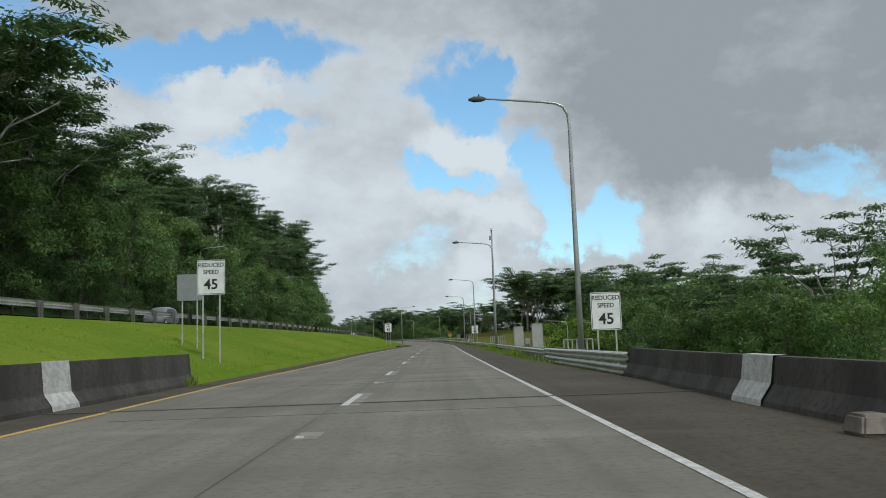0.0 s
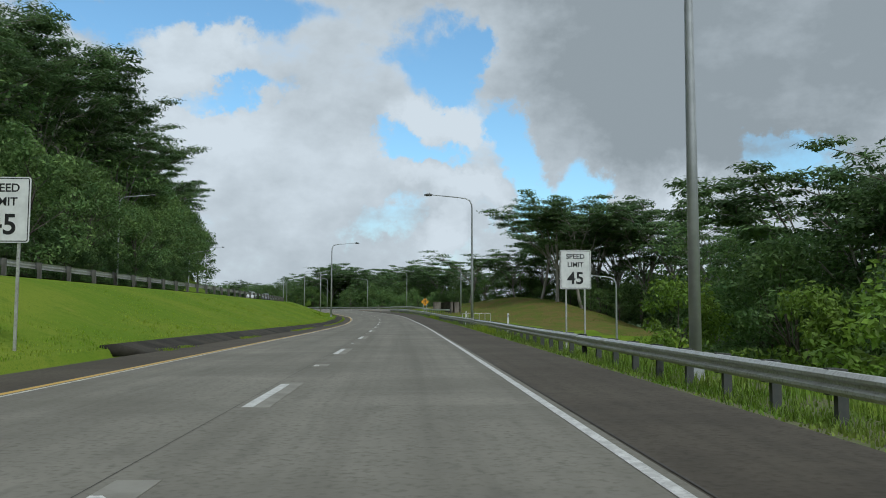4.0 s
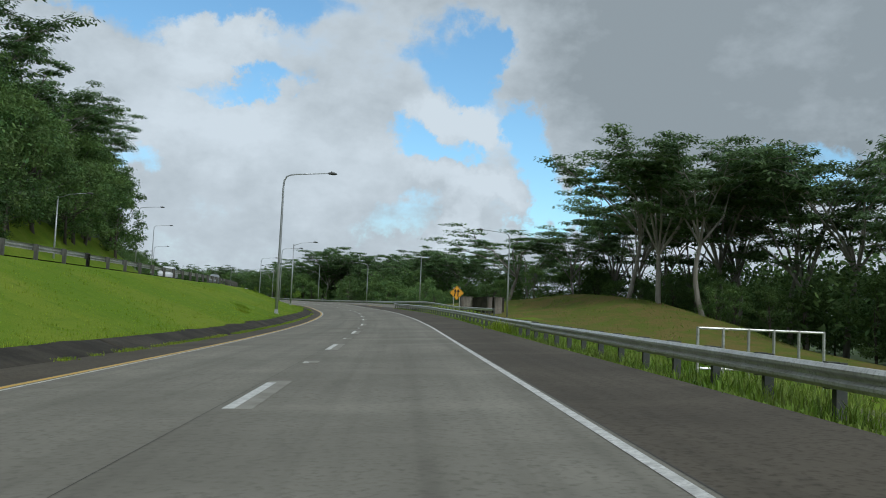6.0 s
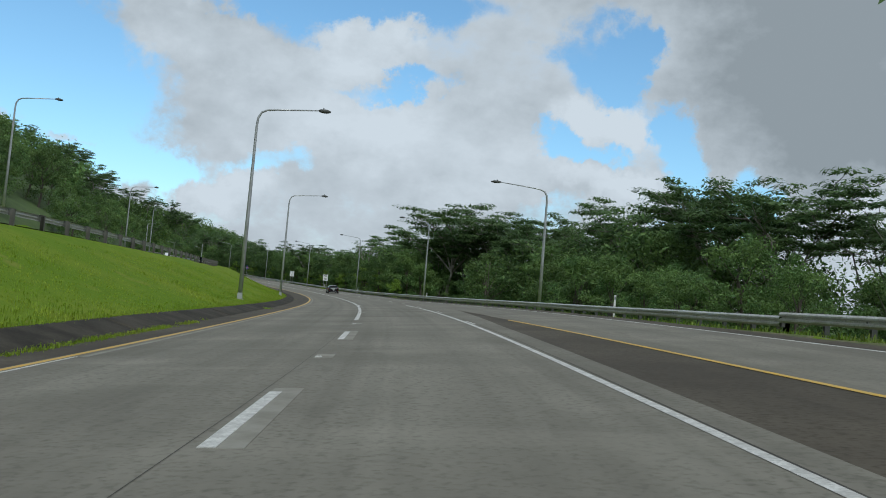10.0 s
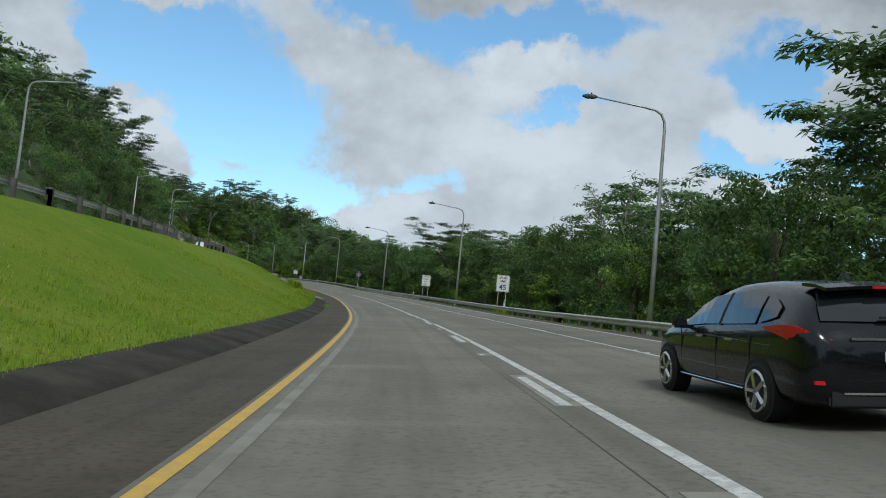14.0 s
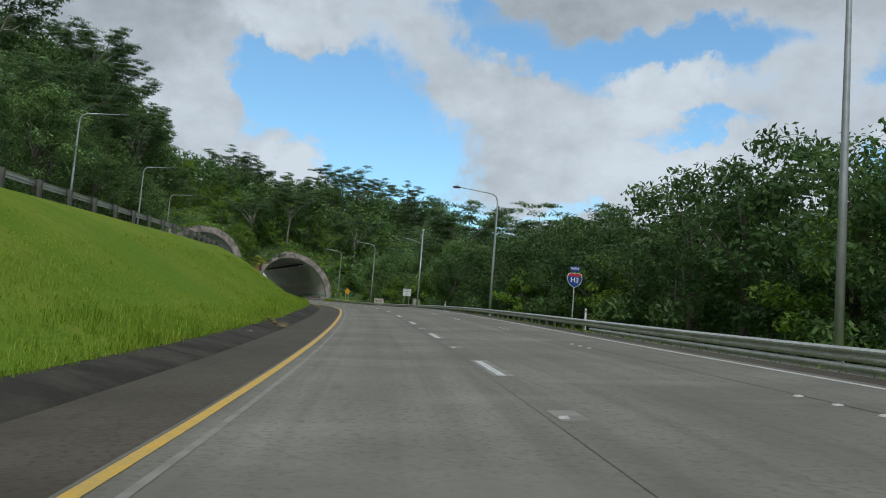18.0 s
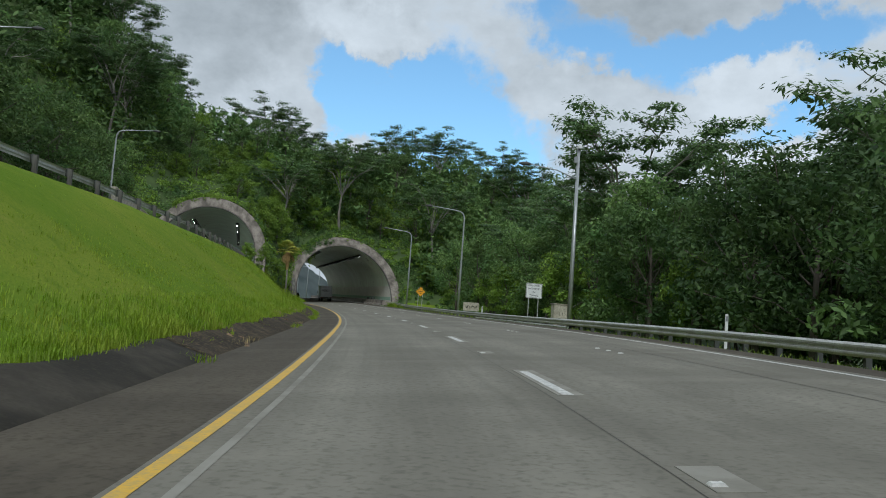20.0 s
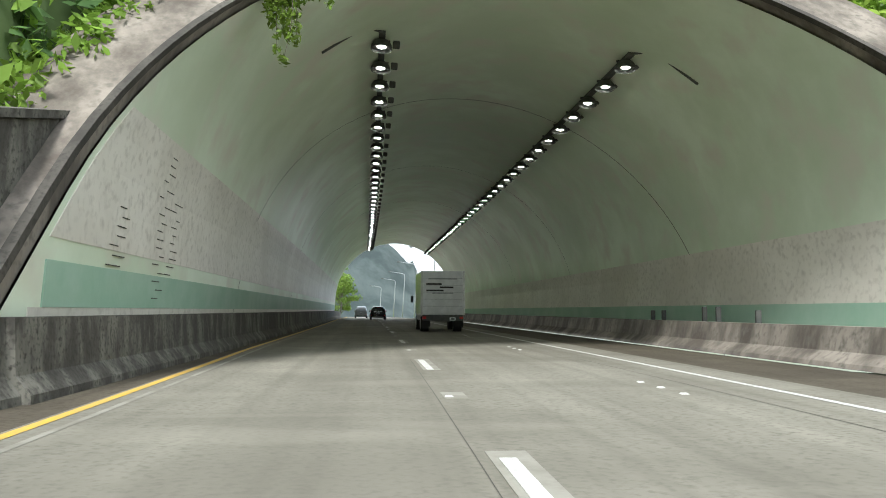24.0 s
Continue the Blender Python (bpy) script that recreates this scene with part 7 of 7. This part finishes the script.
def weed(s, l, tall, n, label):
    ss, ll = s + grng.normal(size=n) * 0.35, l + grng.normal(size=n) * 0.3
    ob = blades("weed_clump", ss, ll, np.full(n, tall) * grng.uniform(0.6, 1.1, n), grng, 9, label, wide=0.011)
    ob["category"] = "weeds"
    return ob


for s, l, tall in ((250.3, -9.0, 0.3), (249.6, -8.8, 0.28), (246, -8.3, 0.26), (714, -7.0, 0.9), (707, -7.6, 0.8), (24.5, -5.9, 0.5), (52, 6.5, 0.7), (78, 6.8, 0.9), (104, 6.6, 0.6), (170, 6.4, 0.5), (176.5, 6.6, 0.6), (226, 6.4, 0.7), (312, -6.6, 0.5), (548, -7.6, 1.3), (552.5, -8.2, 1.1), (556, -7.4, 1.0), (503, 7.6, 0.8), (610, -6.4, 0.6), (655, -6.2, 0.6), (688, -6.4, 0.7), (764, -6.5, 0.9), (744, -6.6, 0.8), (748, -6.9, 1.1), (751, -7.0, 1.0), (753.5, -6.7, 0.8), (740, -6.7, 0.6), (735, -6.6, 0.5), (748, 7.4, 0.8), (762, 8.6, 1.0), (758, 8.1, 0.9)):
    weed(s, l, tall, 60 if tall < 0.31 or (tall >= 1.0 and l < -7.1) else 26, "tall arching grass weeds beside the road")
# rubble by the parapet and litter
for s, l, k in ((8.4, 5.85, 0.3), (597, -5.7, 0.22), (676.5, -5.9, 0.2)):
    ob = thing("rubble_block", "pale broken concrete lump lying at the road edge", "rubble", on_road(s, l))
    part("block", Shape().box((0, 0, k * 0.35), (k * 1.3, k * 1.6, k * 0.7), taper=0.75), M_WHITE_PAINT if k > 0.3 else M_PORTAL, ob, bevel=0.03)

# soil and dead grass that have slid over the kerb
clod_rng = np.random.default_rng(63)
for s, l, n in ((551.8, -6.1, 7), (565.6, -6.1, 8), (604, -5.9, 6), (655, -6.0, 7), (672, -6.1, 8), (684, -6.2, 7), (707.2, -5.7, 7), (715.0, -6.6, 11), (720.9, -6.6, 12), (723.6, -6.5, 8)):
    heap = thing("soil_heap", "crumbling tan soil and stones slid over the kerb", "soil", on_ground(s, l + 0.55), "slid soil")
    for k in range(n):
        a, b, c = clod_rng.uniform(0.12, 0.4), clod_rng.uniform(0.12, 0.45), clod_rng.uniform(0.06, 0.16)
        x, y = clod_rng.normal() * 0.3, clod_rng.normal() * 0.75
        part("clod", Shape().box((0, 0, 0), (a, b, c), taper=0.7), M_CLOD, heap, bevel=0.03, m=pose(x, y, 0.13 - 0.35 * x, clod_rng.uniform(-20, 20), clod_rng.uniform(-5, 40), clod_rng.uniform(0, 180)))
    q = grng.uniform(s - 1.6, s + 1.6, 170)
    blades("dead_grass", q, l + 0.35 + grng.normal(size=170) * 0.3, grng.uniform(0.05, 0.16, 170), grng, 5, "dry straw-coloured dead grass on the kerb", material=M_STRAW, wide=0.007, extra=0.12)
ks = grng.uniform(711, 742, 5200)
kl_ = tab(LEFT_EDGE, ks) + 0.1 - 1.1 * grng.random(len(ks)) ** 0.8
lush = np.array([noise.noise(Vector((a * 0.35, b * 0.9, 3))) for a, b in zip(ks, kl_)]) > -0.12
blades("grass", ks[lush], kl_[lush], grng.uniform(0.08, 0.24, int(lush.sum())), grng, 5, "grass sprawling down over the buried kerb", wide=0.009, extra=0.05 + np.maximum(0, tab(LEFT_EDGE, ks[lush]) - 0.1 - kl_[lush]) * 0.5)
for s, l in ((714.0, -7.6), (715.2, -7.9), (712.6, -7.4)):
    stalk = thing("dry_stalk", "bare dark dead stalk standing in the grass", "plant", on_ground(s, l), "dead stalks")
    for k in range(3):
        stem = Shape()
        pts = limb(stem, (0, 0, 0), (clod_rng.normal() * 0.22, clod_rng.normal() * 0.22, clod_rng.uniform(0.7, 1.15)), 0.014, 0.006, clod_rng, 0.08, 5, 5)
        limb(stem, pts[2], pts[2] + Vector((clod_rng.normal() * 0.14, clod_rng.normal() * 0.14, 0.25)), 0.008, 0.004, clod_rng, 0.08, 3, 4)
        part("stem", stem, M_DARKBARK, stalk)

# ---- the mountains beyond the tunnel ----
us = np.concatenate([np.linspace(-700, -100, 41)[:-1], np.linspace(-100, 200, 76), np.linspace(200, 700, 26)[1:]])
vs = np.linspace(0, 1, 15)
peaks = np.array([float(np.interp(u, [-700, -200, -60, 45, 60, 76, 81, 87, 95, 105, 115, 140, 700], [190, 175, 150, 105, 93, 79, 84, 68, 65, 54, 48, 34, 10])) + 2.2 * noise.noise(Vector((u * 0.13, 1, 0))) + 3.0 * abs(noise.noise(Vector((u * 0.31, 4, 0)))) for u in us])
foot = place(1560, 0, 0)
ta = radians(turn_at(1560))
ahead, aside = np.array([-math.sin(ta), math.cos(ta), 0]), np.array([math.cos(ta), math.sin(ta), 0])
ridge = np.stack([[foot + aside * u + ahead * (v * 260 + 34 * noise.noise(Vector((u * 0.02, v * 4, 2))) * (1 - v) + 16 * noise.noise(Vector((u * 0.07, v * 5, 7))) * (1 - v)) + np.array([0, 0, -40 + (p + 40) * (v ** 1.25)]) for v in vs] for u, p in zip(us, peaks)])
ri, rj = np.meshgrid(np.arange(len(us) - 1), np.arange(14), indexing="ij")
k = (ri * 15 + rj).ravel()
tagged(new("backdrop_ridge", big_mesh("backdrop_ridge", ridge.reshape(-1, 3), np.stack([k, k + 15, k + 16, k + 1], 1), M_FARROCK)), "steep green mountain ridge beyond the tunnel", "mountain", kind="structure")
for s, l in ((893, 9.3), (930, 9.2), (968, 9.2), (1006, 9.2), (1060, 7.6)):
    put_lamp("bent", upright(s, l, 0.0))
plant(BRT, 925, -5.8, 8.5, 9)
plant(BRT, 947, -6.2, 9.5, 9)
belt(BRT, 878, 1000, -14, -9, 9, 7, 10, 9)
young = plant(BRT, 739.7, -11.3, 3.4, 9)
young["label"] = "young yellow-green shrub alone on the grass bank"
